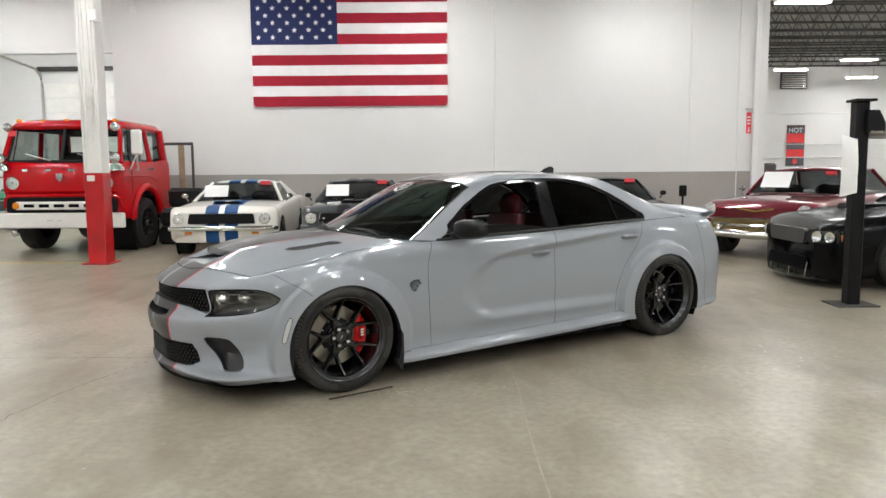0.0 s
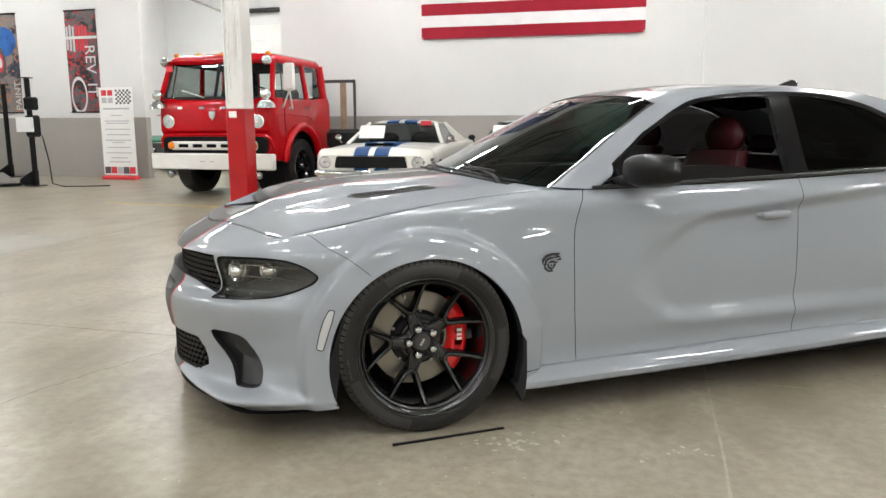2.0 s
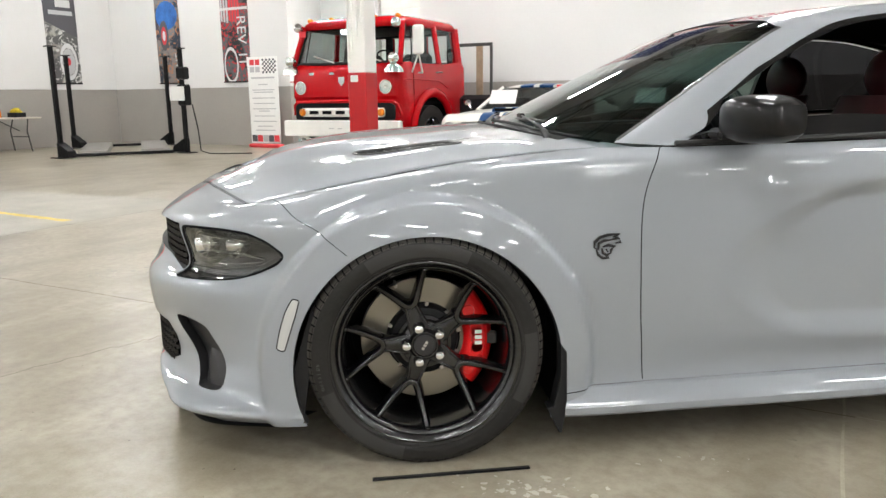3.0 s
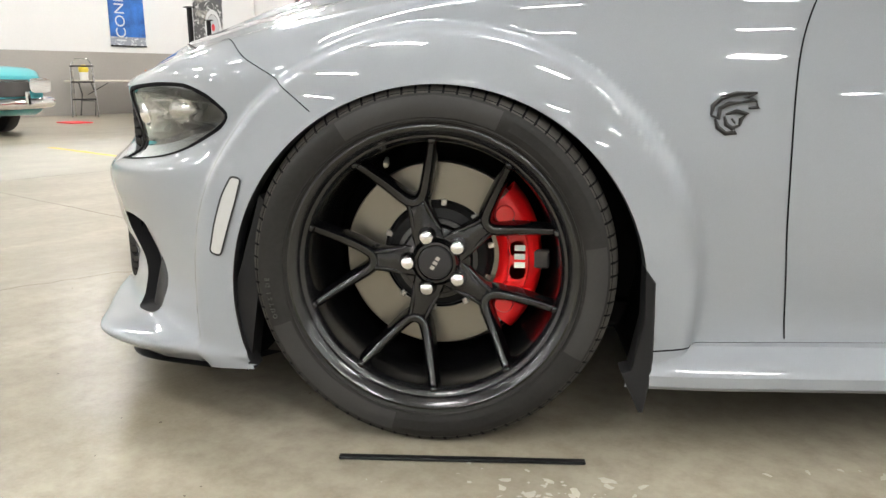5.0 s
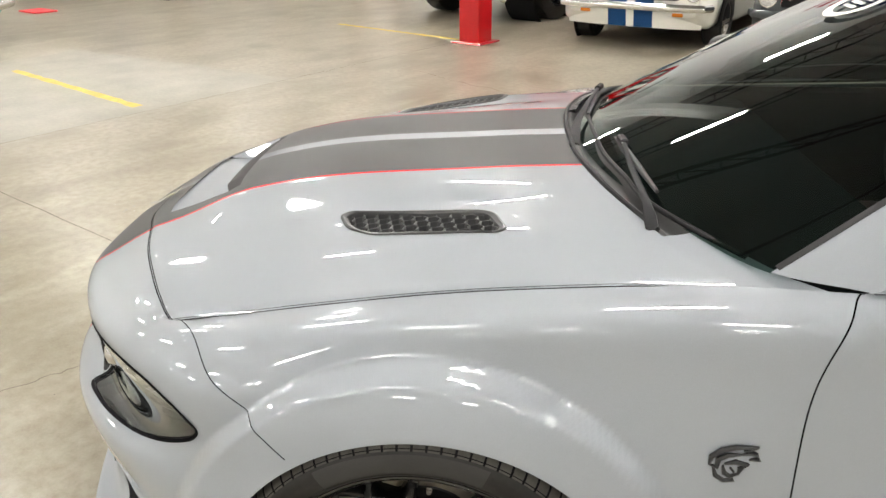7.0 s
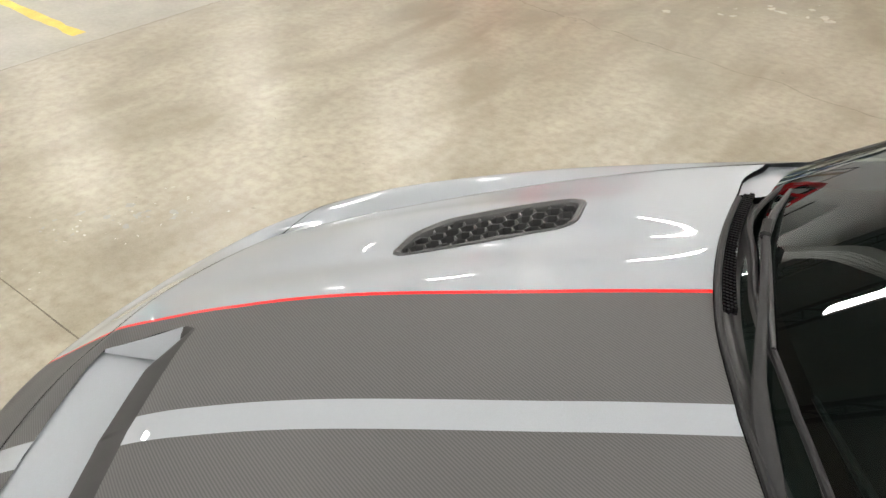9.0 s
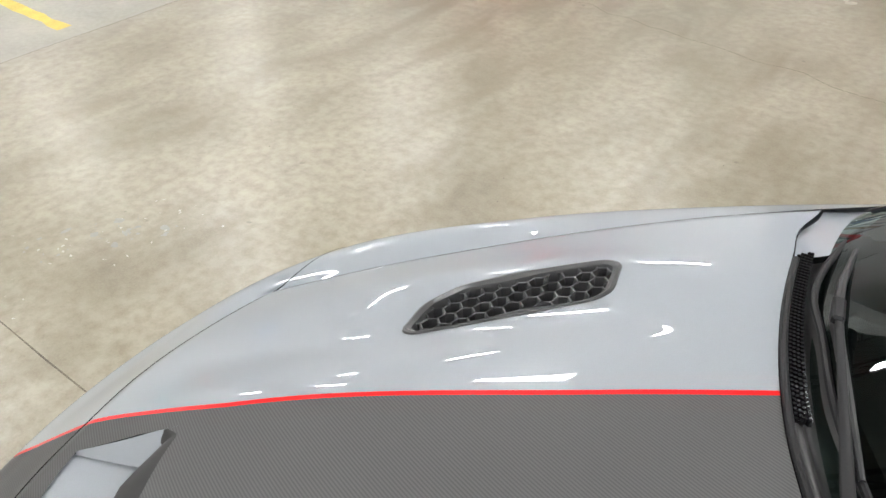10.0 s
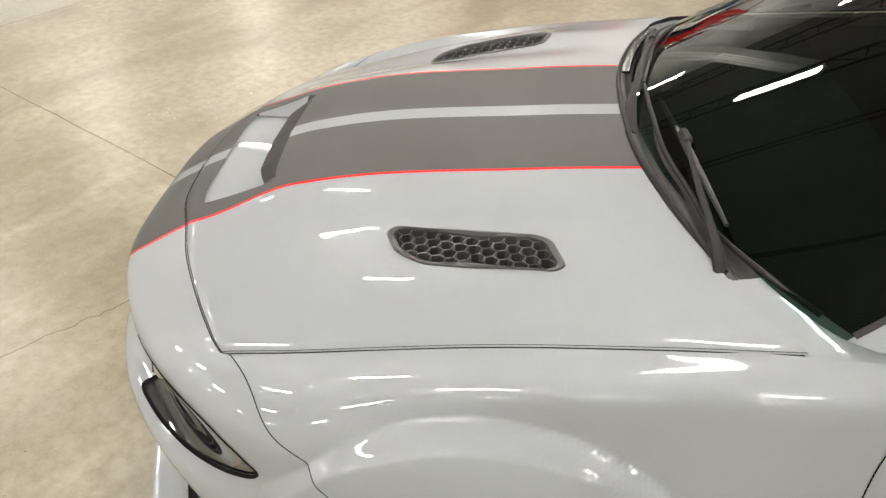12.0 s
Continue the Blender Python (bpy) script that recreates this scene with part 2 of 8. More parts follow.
    def prism(self, poly, h0, h1, m=None, inset=0.0):
        """A flat outline (x, y) raised from h0 to h1; inset: a chamfer at the top."""
        n = len(poly)
        if sum(poly[i][0] * poly[(i + 1) % n][1] - poly[(i + 1) % n][0] * poly[i][1] for i in range(n)) < 0:
            poly = list(reversed(poly))
        rings = [[(x, y, h0) for x, y in poly], [(x, y, h1 - inset) for x, y in poly]]
        if inset:
            top = []
            for i in range(n):
                a, b, c = (Vector(poly[k % n]) for k in (i - 1, i, i + 1))
                d1, d2 = (b - a).normalized(), (c - b).normalized()
                nn = Vector((-(d1.y + d2.y), d1.x + d2.x))
                nn = nn.normalized() if nn.length > 1e-6 else Vector((-d1.y, d1.x))
                top.append((b.x + nn.x * inset, b.y + nn.y * inset, h1))
            rings.append(top)
        vs = [p for ring in rings for p in ring]
        fs = [tuple(reversed(range(n))), tuple((len(rings) - 1) * n + i for i in range(n))]
        for k in range(len(rings) - 1):
            for i in range(n):
                j = (i + 1) % n
                fs.append((k * n + i, k * n + j, (k + 1) * n + j, (k + 1) * n + i))
        return self.add(vs, fs, m)

    def sheet(self, rows, m=None):
        n, w = len(rows), len(rows[0])
        fs = [(i * w + j, i * w + j + 1, (i + 1) * w + j + 1, (i + 1) * w + j) for i in range(n - 1) for j in range(w - 1)]
        return self.add([p for r in rows for p in r], fs, m)

    def ball(self, c, rx, ry=None, rz=None, segs=20, rings=12, m=None):
        ry, rz = ry or rx, rz or rx
        prof = [(math.sin(math.pi * i / rings), -math.cos(math.pi * i / rings)) for i in range(rings + 1)]
        k = Matrix.Translation(c) @ Matrix.Diagonal((rx, ry, rz, 1))
        return self.lathe([(max(r, 1e-4), h) for r, h in prof], segs, (m @ k) if m is not None else k)

    def mirror_y(self):
        n = len(self.v)
        self.v += [(x, -y, z) for x, y, z in self.v]
        self.f += [tuple(reversed([i + n for i in f])) for f in list(self.f)]
        return self

    def mesh(self, name, smooth=35.0, recalc=True):
        me = bpy.data.meshes.new(name)
        me.from_pydata(self.v, [], self.f)
        if recalc:
            bm = bmesh.new()
            bm.from_mesh(me)
            bmesh.ops.recalc_face_normals(bm, faces=bm.faces)
            bm.to_mesh(me)
            bm.free()
        if smooth:
            me.polygons.foreach_set("use_smooth", [True] * len(me.polygons))
            me.set_sharp_from_angle(angle=radians(smooth))
        me.update()
        return me


def part(name, geo, material, parent=None, label="", smooth=35.0, recalc=True):
    """One mesh object under a thing or a part."""
    me = geo.mesh(name, smooth, recalc) if isinstance(geo, Geo) else geo
    me.materials.append(M[material] if isinstance(material, str) else material)
    ob = new(name, me)
    if parent is not None:
        ob.parent = parent
    if label:
        ob["label"] = label
    return ob


def thing(name, label, category, m=None, group="", kind=""):
    ob = new(name)
    ob.empty_display_size = 0.2
    if m is not None:
        ob.matrix_world = m
    return tagged(ob, label, category, group, kind)


def solid(name, geo, material, label, category, m=None, group="", kind="", smooth=35.0):
    """A thing of one mesh."""
    ob = part(name, geo, material, None, "", smooth)
    if m is not None:
        ob.matrix_world = m
    return tagged(ob, label, category, group, kind)


def arc(cx, cy, r, a0, a1, n):
    return [(cx + r * math.cos(radians(a0 + (a1 - a0) * i / n)), cy + r * math.sin(radians(a0 + (a1 - a0) * i / n))) for i in range(n + 1)]


def rounded(poly, r, n=4):
    """The outline with its corners rounded."""
    out, k = [], len(poly)
    for i in range(k):
        a, b, c = (Vector(poly[j % k]) for j in (i - 1, i, i + 1))
        rr = min(r, 0.45 * (a - b).length, 0.45 * (c - b).length)
        p, q = b + (a - b).normalized() * rr, b + (c - b).normalized() * rr
        for s in range(n + 1):
            t = s / n
            out.append(tuple(p * (1 - t) ** 2 + b * 2 * t * (1 - t) + q * t * t))
    return out


def lettering(text, size, m, mat, parent, name="lettering", spacing=1.0):
    cu = bpy.data.curves.new(name, "FONT")
    cu.body, cu.size, cu.extrude, cu.space_character = text, size, .001, spacing
    cu.resolution_u = 3
    tmp = bpy.data.objects.new(name, cu)
    scene.collection.objects.link(tmp)
    me = bpy.data.meshes.new_from_object(tmp.evaluated_get(bpy.context.evaluated_depsgraph_get()))
    bpy.data.objects.remove(tmp)
    me.materials.clear()
    ob = part(name, me, mat, parent)
    ob.matrix_basis = m
    return ob

# ---- the hall ----
WALL_V, CORNER_U, WALL_END, TOP = 11.2, -15.4, 8.02, 6.6


def floor_material():
    mat = principled("polished_concrete", (0.3, 0.27, 0.22), 0.4, spec=0.5)
    nt, nodes, lk = links(mat)
    b = nodes["Principled BSDF"]
    stretch = nodes.new("ShaderNodeMapping")
    stretch.inputs["Scale"].default_value = (1.0, 0.45, 1.0)
    stretch.inputs["Rotation"].default_value = (0, 0, 0.6)
    lk.new(coords(nt), stretch.inputs["Vector"])
    broad, cloud = noise_tex(nt, 0.42, 1.5, 0.45), noise_tex(nt, 1.2, 2.0, 0.45)
    mid = noise_tex(nt, 3.4, 2.5, 0.5, stretch.outputs[0], 0.6)
    fine, grain = noise_tex(nt, 18, 4, 0.6), noise_tex(nt, 110, 3, 0.6)
    base = mix_color(nt, ramp(nt, broad, [(0.30, 0.0), (0.70, 1.0)]), (0.180, 0.154, 0.103), (0.345, 0.314, 0.246))
    # soft brown clouds of old sealer, trowel smears, grain
    base = mix_color(nt, math_node(nt, "MULTIPLY", ramp(nt, cloud, [(0.28, 1.0), (0.58, 0.0)]), 0.88), base, (0.150, 0.123, 0.078))
    base = mix_color(nt, math_node(nt, "MULTIPLY", ramp(nt, mid, [(0.35, 0.0), (0.72, 1.0)]), 0.60), base, (0.41, 0.376, 0.300))
    base = mix_color(nt, math_node(nt, "MULTIPLY", ramp(nt, fine, [(0.30, 1.0), (0.62, 0.0)]), 0.55), base, (0.155, 0.128, 0.086))
    base = mix_color(nt, math_node(nt, "MULTIPLY", ramp(nt, grain, [(0.35, 0.0), (0.80, 1.0)]), 0.20), base, (0.42, 0.39, 0.33))
    # rare dark drops
    drops = math_node(nt, "MULTIPLY", ramp(nt, noise_tex(nt, 2.1, 2, 0.5), [(0.55, 0.0), (0.70, 1.0)]), ramp(nt, noise_tex(nt, 24, 1, 0.4), [(0.71, 0.0), (0.77, 1.0)]))
    base = mix_color(nt, math_node(nt, "MULTIPLY", drops, 0.6), base, (0.07, 0.055, 0.04))
    lk.new(base, b.inputs["Base Color"])
    b.inputs["Roughness"].default_value = 0.30
    return mat


M["floor"] = floor_material()
M["joint"] = worn("joint_filler", (0.38, 0.35, 0.285), 0.6, vary=0.2, scale=6)
M["joint_dark"] = worn("open_crack", (0.13, 0.112, 0.085), 0.8, vary=0.3, scale=6)


def structure(name, geo, material, label, smooth=35.0):
    ob = part(name, geo, material, None, "", smooth)
    ob.matrix_world = HALL
    return tagged(ob, label, name.split("_")[0], kind="structure")


floor_rows = [[(-42 + 86 * i / 20, -22 + 64 * j / 16, 0.0) for i in range(21)] for j in range(17)]
structure("floor", Geo().sheet(floor_rows), "floor", "polished stained concrete floor with worn pale patches")

# flag wall, with a doorway on its far side and a painted grey band
OPEN_L, OPEN_R, OPEN_TOP, BAND = -9.62, -6.2, 4.06, 1.37
structure("wall_north", Geo().box(OPEN_R, WALL_V, BAND, WALL_END, WALL_V + 0.17, TOP, 0.004).box(CORNER_U, WALL_V, BAND, OPEN_L, WALL_V + 0.17, TOP, 0.004)
          .box(OPEN_L, WALL_V, OPEN_TOP, OPEN_R, WALL_V + 0.17, TOP, 0.004), "wall", "white painted concrete wall above a grey band")
structure("wall_band_north", Geo().box(OPEN_R, WALL_V - 0.003, 0, WALL_END, WALL_V + 0.167, BAND, 0.004).box(CORNER_U, WALL_V - 0.003, 0, OPEN_L, WALL_V + 0.167, BAND, 0.004),
          "wall_grey", "grey painted lower band of the wall")
structure("wall_west", Geo().box(CORNER_U - 0.3, -22, BAND, CORNER_U, WALL_V + 0.3, TOP, 0.004), "wall", "white painted concrete wall above a grey band")
structure("wall_band_west", Geo().box(CORNER_U - 0.297, -22, 0, CORNER_U + 0.003, WALL_V - 0.004, BAND, 0.004), "wall_grey", "grey painted lower band of the wall")
# south and east walls are never in view; added to close the hall and bounce light
structure("wall_south", Geo().box(CORNER_U, -16.3, 0, 26, -16, TOP), "wall", "plain white wall added behind the walk, out of view")
structure("wall_east", Geo().box(26, -16, 0, 26.3, 30, TOP), "wall", "plain white side wall added out of view")
structure("wall_far", Geo().box(WALL_END - 1, 29.0, 0, 26, 29.3, TOP), "wall", "white painted far wall of the next bay")
structure("wall_return", Geo().box(WALL_END, WALL_V + 0.18, 0, WALL_END + 0.3, 29.0, TOP), "wall", "white painted return wall beside the bay opening")
structure("wall_annex", Geo().box(-13.7, 18.0, 0, -3.5, 18.3, TOP).box(-14.0, WALL_V + 0.30, 0, -13.7, 18.0, TOP).box(-3.5, WALL_V + 0.18, 0, -3.2, 18.3, TOP), "wall", "white walls of the room behind the doorway")
structure("ceiling", Geo().box(-42, -22, TOP, 44, 42, TOP + 0.2), "ceiling", "dark steel roof deck")


def ceiling_lamp_geo():
    return Geo().box(-0.62, -0.13, 0.02, 0.62, 0.13, 0.09, 0.01), Geo().box(-0.60, -0.10, -0.005, 0.60, 0.10, 0.018, 0.004)


first_lamp = None
for iu in range(-3, 5):
    for iv in range(-3, 4):
        u, v = 0.8 + 4.6 * iu, 0.6 + 4.3 * iv
        if u < CORNER_U + 1 or v > WALL_V - 0.8:
            continue
        m = HALL @ pose(u, v, 5.4)
        if first_lamp is None:
            first_lamp = thing("ceiling_lamp", "white bar lamp hanging from the roof steel, lit", "lamp", m, "lamps under the roof")
            hull, glow = ceiling_lamp_geo()
            part("housing", hull, "white", first_lamp)
            part("diffuser", glow, "lamp", first_lamp, "glowing white diffuser")
            for x in (-0.5, 0.5):
                part("hanger", Geo().cyl((x, 0, 0.09), (x, 0, TOP - 5.4), 0.006, segs=6), "steel_dark", first_lamp)
        else:
            copy_thing(first_lamp, m)


# ---- curved panels ----
def spline(knots, values, t):
    """A smooth curve through the values at the knots (non-uniform Catmull-Rom)."""
    k, y, t = np.asarray(knots, float), np.asarray(values, float), np.asarray(t, float)
    y = y.reshape(len(k), -1)
    h, d = np.diff(k), np.diff(y, axis=0) / np.diff(k)[:, None]
    slope = np.empty_like(y)
    slope[1:-1] = (d[:-1] * h[1:, None] + d[1:] * h[:-1, None]) / (h[1:] + h[:-1])[:, None]
    slope[0], slope[-1] = d[0], d[-1]
    i = np.clip(np.searchsorted(k, t, side="right") - 1, 0, len(h) - 1)
    s = ((t - k[i]) / h[i])[:, None]
    hh = h[i][:, None]
    return (y[i] * (1 + 2 * s) * (1 - s) ** 2 + slope[i] * hh * s * (1 - s) ** 2 + y[i + 1] * s * s * (3 - 2 * s) + slope[i + 1] * hh * s * s * (s - 1))


def curve(pairs):
    """A smooth function through (x, value) pairs."""
    k, v = zip(*pairs)
    return lambda x: spline(k, v, np.clip(np.atleast_1d(np.asarray(x, float)), k[0], k[-1]))[:, 0]


def step(a, b, x):
    t = np.clip((x - a) / (b - a), 0, 1)
    return t * t * (3 - 2 * t)


def loft(rows, n, m, mirror=(False, False), blur=6):
    """A grid of n x m cells through rows of points (all rows equally long). mirror: the first and last column lie on the centre plane."""
    c = np.array(rows, float)
    if mirror[0]:
        c = np.concatenate([c[:, 1:2] * (1, -1, 1), c], axis=1)
    if mirror[1]:
        c = np.concatenate([c, c[:, -2:-1] * (1, -1, 1)], axis=1)
    along = np.concatenate([[0], np.cumsum(np.linalg.norm(np.diff(c, axis=1), axis=2).mean(axis=0))])
    up = np.concatenate([[0], np.cumsum(np.linalg.norm(np.diff(c, axis=0), axis=2).mean(axis=1))])
    a0, a1 = (along[1] if mirror[0] else 0), (along[-2] if mirror[1] else along[-1])
    ta, tu = np.linspace(a0, a1, n + 1), np.linspace(0, up[-1], m + 1)
    g = np.stack([spline(along, row, ta) for row in c])
    g = spline(up, g.reshape(len(c), -1), tu).reshape(m + 1, n + 1, 3)
    for _ in range(blur):
        h = g.copy()
        h[:, 1:-1] = 0.25 * g[:, :-2] + 0.5 * g[:, 1:-1] + 0.25 * g[:, 2:]
        g = h.copy()
        g[1:-1] = 0.25 * h[:-2] + 0.5 * h[1:-1] + 0.25 * h[2:]
    return g


class Panel:
    """A curved sheet that can be cut along outlines; places on it are (row, column) numbers of its grid."""

    def __init__(self, grid):
        self.g = grid
        self.nr, self.nc = grid.shape[0], grid.shape[1]
        r, c = np.meshgrid(np.arange(self.nr), np.arange(self.nc), indexing="ij")
        self.ij = np.stack([r, c], -1).reshape(-1, 2).astype(float)
        i = np.arange(self.nr * self.nc).reshape(self.nr, self.nc)
        q = np.stack([i[:-1, :-1], i[:-1, 1:], i[1:, 1:], i[1:, :-1]], -1).reshape(-1, 4)
        self.faces = [tuple(f) for f in q.tolist()]
        self.label = [""] * len(self.faces)
        dr, dc = np.gradient(grid, axis=0), np.gradient(grid, axis=1)
        nrm = np.cross(dc, dr)
        self.nrm = nrm / np.maximum(np.linalg.norm(nrm, axis=2, keepdims=True), 1e-9)

    def at(self, ij, field=None):
        f = self.g if field is None else field
        ij = np.asarray(ij, float).reshape(-1, 2)
        r, c = np.clip(ij[:, 0], 0, self.nr - 1), np.clip(ij[:, 1], 0, self.nc - 1)
        r0, c0 = np.minimum(r.astype(int), self.nr - 2), np.minimum(c.astype(int), self.nc - 2)
        a, b = (r - r0)[:, None], (c - c0)[:, None]
        return f[r0, c0] * (1 - a) * (1 - b) + f[r0, c0 + 1] * (1 - a) * b + f[r0 + 1, c0] * a * (1 - b) + f[r0 + 1, c0 + 1] * a * b

    def normal(self, ij):
        return self.at(ij, self.nrm)

    def find(self, points, weights=(1, 1, 1), cols=None):
        """The places nearest to points in space."""
        w = np.array(weights, float)
        c0, c1 = cols or (0, self.nc)
        flat = (self.g[:, c0:c1] * w).reshape(-1, 3)
        out = []
        for p in points:
            p = np.array(p, float) * w
            k = int(np.argmin(((flat - p) ** 2).sum(1)))
            ij = np.array([k // (c1 - c0), c0 + k % (c1 - c0)], float)
            for _ in range(4):
                e = 0.5
                here = self.at(ij)[0] * w
                jr = (self.at(ij + (e, 0))[0] - self.at(ij - (e, 0))[0]) * w
                jc = (self.at(ij + (0, e))[0] - self.at(ij - (0, e))[0]) * w
                d, *_ = np.linalg.lstsq(np.stack([jr, jc], 1), p - here, rcond=None)
                ij = np.clip(ij + np.clip(d, -2, 2), 0, (self.nr - 1, self.nc - 1))
            out.append(ij)
        return np.array(out)

    @staticmethod
    def dense(ij, closed=True, pace=0.7):
        pts, n = [], len(ij)
        for k in range(n if closed else n - 1):
            a, b = ij[k], ij[(k + 1) % n]
            s = max(1, int(np.linalg.norm(b - a) / pace))
            pts += [a + (b - a) * i / s for i in range(s)]
        if not closed:
            pts.append(ij[-1])
        return np.array(pts)

    def cut(self, label, ij):
        """Gives the faces inside an outline that label, with a clean edge."""
        ij = np.asarray(ij, float)
        lo, hi = ij.min(0) - 2, ij.max(0) + 2
        near = np.where(((self.ij >= lo) & (self.ij <= hi)).all(1))[0]
        p = self.ij[near]
        a, b = ij, np.roll(ij, -1, axis=0)
        inside = np.zeros(len(p), bool)
        best, spot = np.full(len(p), 1e9), p.copy()
        for s, e in zip(a, b):
            cross = (s[0] > p[:, 0]) != (e[0] > p[:, 0])
            with np.errstate(divide="ignore", invalid="ignore"):
                xs = (e[1] - s[1]) * (p[:, 0] - s[0]) / (e[0] - s[0]) + s[1]
            inside ^= cross & (p[:, 1] < xs)
            d = e - s
            t = np.clip(((p - s) @ d) / max(d @ d, 1e-12), 0, 1)
            q = s + t[:, None] * d
            dist = np.linalg.norm(p - q, axis=1)
            better = dist < best
            best[better], spot[better] = dist[better], q[better]
        state = np.zeros(len(self.ij), int)  # 0 out, 1 in, 2 on the line
        state[near[inside]] = 1
        on = best < 0.52
        state[near[on]] = 2
        edge = (spot[:, 0] < 0.01) | (spot[:, 0] > self.nr - 1.01) | (spot[:, 1] < 0.01) | (spot[:, 1] > self.nc - 1.01)
        rim = (p[:, 0] < 0.01) | (p[:, 0] > self.nr - 1.01) | (p[:, 1] < 0.01) | (p[:, 1] > self.nc - 1.01)
        free = on & (~rim | edge)
        self.ij[near[free]] = spot[free]
        faces, labels = [], []
        touched = set(near.tolist())
        for f, l in zip(self.faces, self.label):
            st = [state[i] for i in f]
            if f[0] not in touched and f[2] not in touched or 1 not in st and 2 not in st:
                faces.append(f), labels.append(l)
            elif 0 not in st and 1 in st:
                faces.append(f), labels.append(label)
            elif 1 not in st and 0 in st:
                faces.append(f), labels.append(l)
            elif 1 in st and 0 in st and len(f) == 4 and st.count(2) == 2 and (st[0] == st[2] == 2 or st[1] == st[3] == 2):
                k = 0 if st[0] == 2 else 1
                for t in ((f[k], f[k + 1], f[k + 2]), (f[k + 2], f[(k + 3) % 4], f[k])):
                    faces.append(t), labels.append(label if any(state[i] == 1 for i in t) else l)
            else:
                mid = self.ij[list(f)].mean(0)
                hit = False
                for s, e in zip(a, b):
                    if (s[0] > mid[0]) != (e[0] > mid[0]) and mid[1] < (e[1] - s[1]) * (mid[0] - s[0]) / (e[0] - s[0]) + s[1]:
                        hit = not hit
                faces.append(f), labels.append(label if hit else l)
        self.faces, self.label = faces, labels

    def take(self, label, name, side=1, both=False, lift=0.0):
        """The mesh of the faces with that label. side -1: mirrored to the other flank; both: both halves in one."""
        fs = [f for f, l in zip(self.faces, self.label) if l == label]
        used = sorted({i for f in fs for i in f})
        back = {i: k for k, i in enumerate(used)}
        pos, nrm = self.at(self.ij[used]), self.normal(self.ij[used])
        nrm = nrm / np.linalg.norm(nrm, axis=1, keepdims=True)
        pos = pos + nrm * lift
        fs = [tuple(back[i] for i in f) for f in fs]
        v, n, f = pos, nrm, fs
        if side < 0 or both:
            v2, n2 = pos * (1, -1, 1), nrm * (1, -1, 1)
            f2 = [tuple(reversed(t)) for t in fs]
            if both:
                v, n, f = np.concatenate([pos, v2]), np.concatenate([nrm, n2]), fs + [tuple(i + len(pos) for i in t) for t in f2]
            else:
                v, n, f = v2, n2, f2
        me = bpy.data.meshes.new(name)
        me.from_pydata(v.tolist(), [], f)
        me.polygons.foreach_set("use_smooth", [True] * len(me.polygons))
        me.normals_split_custom_set_from_vertices(n.tolist())
        return me

    def ribbon(self, ij, width, lift=0.0012, closed=False, geo=None):
        """A narrow strip that lies on the sheet along a line of places."""
        pts = self.dense(np.asarray(ij, float), closed)
        p, n = self.at(pts), self.normal(pts)
        d = np.gradient(p, axis=0)
        s = np.cross(n, d)
        s /= np.maximum(np.linalg.norm(s, axis=1, keepdims=True), 1e-9)
        rows = [(p + n * lift - s * width / 2).tolist(), (p + n * (lift + 0.0004)).tolist(), (p + n * lift + s * width / 2).tolist()]
        if closed:
            rows = [r + r[:1] for r in rows]
        return (geo or Geo()).sheet(rows)

    def wall(self, ij, depth, way, geo=None, closed=True, lift=0.0, steps=2):
        """The edge of a cut, turned inwards along a direction."""
        pts = self.dense(np.asarray(ij, float), closed)
        p = self.at(pts) + self.normal(pts) * lift
        way = np.array(way, float) / np.linalg.norm(way)
        rows = [(p + way * depth * k / steps).tolist() for k in range(steps + 1)]
        if closed:
            rows = [r + r[:1] for r in rows]
        return (geo or Geo()).sheet(rows)


def flip(geo, side):
    """The geometry itself, or its mirror image on the other flank."""
    if side < 0:
        geo = Geo().add([(x, -y, z) for x, y, z in geo.v], [tuple(reversed(f)) for f in geo.f])
    return geo


# ---- the grey sedan ----
sedan = thing("muscle_sedan", "grey widebody sedan with dark twin stripes edged in red", "car", pose(0, -0.02, 0))
REAR = 3.055  # rear axle
HUB_Z, ARCH_R = 0.354, 0.403

# feature lines from the front centre round the flank to the rear centre (x, half width, height)
LIP_LOW = [(-0.961, 0, 0.118), (-0.925, 0.3, 0.113), (-0.801, 0.57, 0.105), (-0.685, 0.79, 0.115), (-0.44, 0.925, 0.142), (0, 0.93, 0.14), (0.45, 0.905, 0.135), (0.9, 0.905, 0.145), (1.8, 0.9, 0.165), (2.55, 0.905, 0.185), (3.05, 0.935, 0.19), (3.5, 0.935, 0.195), (3.85, 0.84, 0.2), (4.03, 0.5, 0.21), (4.07, 0, 0.21)]
LIP_TOP = [(-0.991, 0, 0.15), (-0.962, 0.3, 0.168), (-0.868, 0.61, 0.164), (-0.748, 0.832, 0.174), (-0.45, 0.952, 0.175), (0, 0.955, 0.178), (0.45, 0.925, 0.18), (0.9, 0.92, 0.183), (1.8, 0.915, 0.203), (2.55, 0.92, 0.213), (3.05, 0.955, 0.22), (3.5, 0.955, 0.225), (3.87, 0.86, 0.23), (4.05, 0.52, 0.24), (4.09, 0, 0.24)]
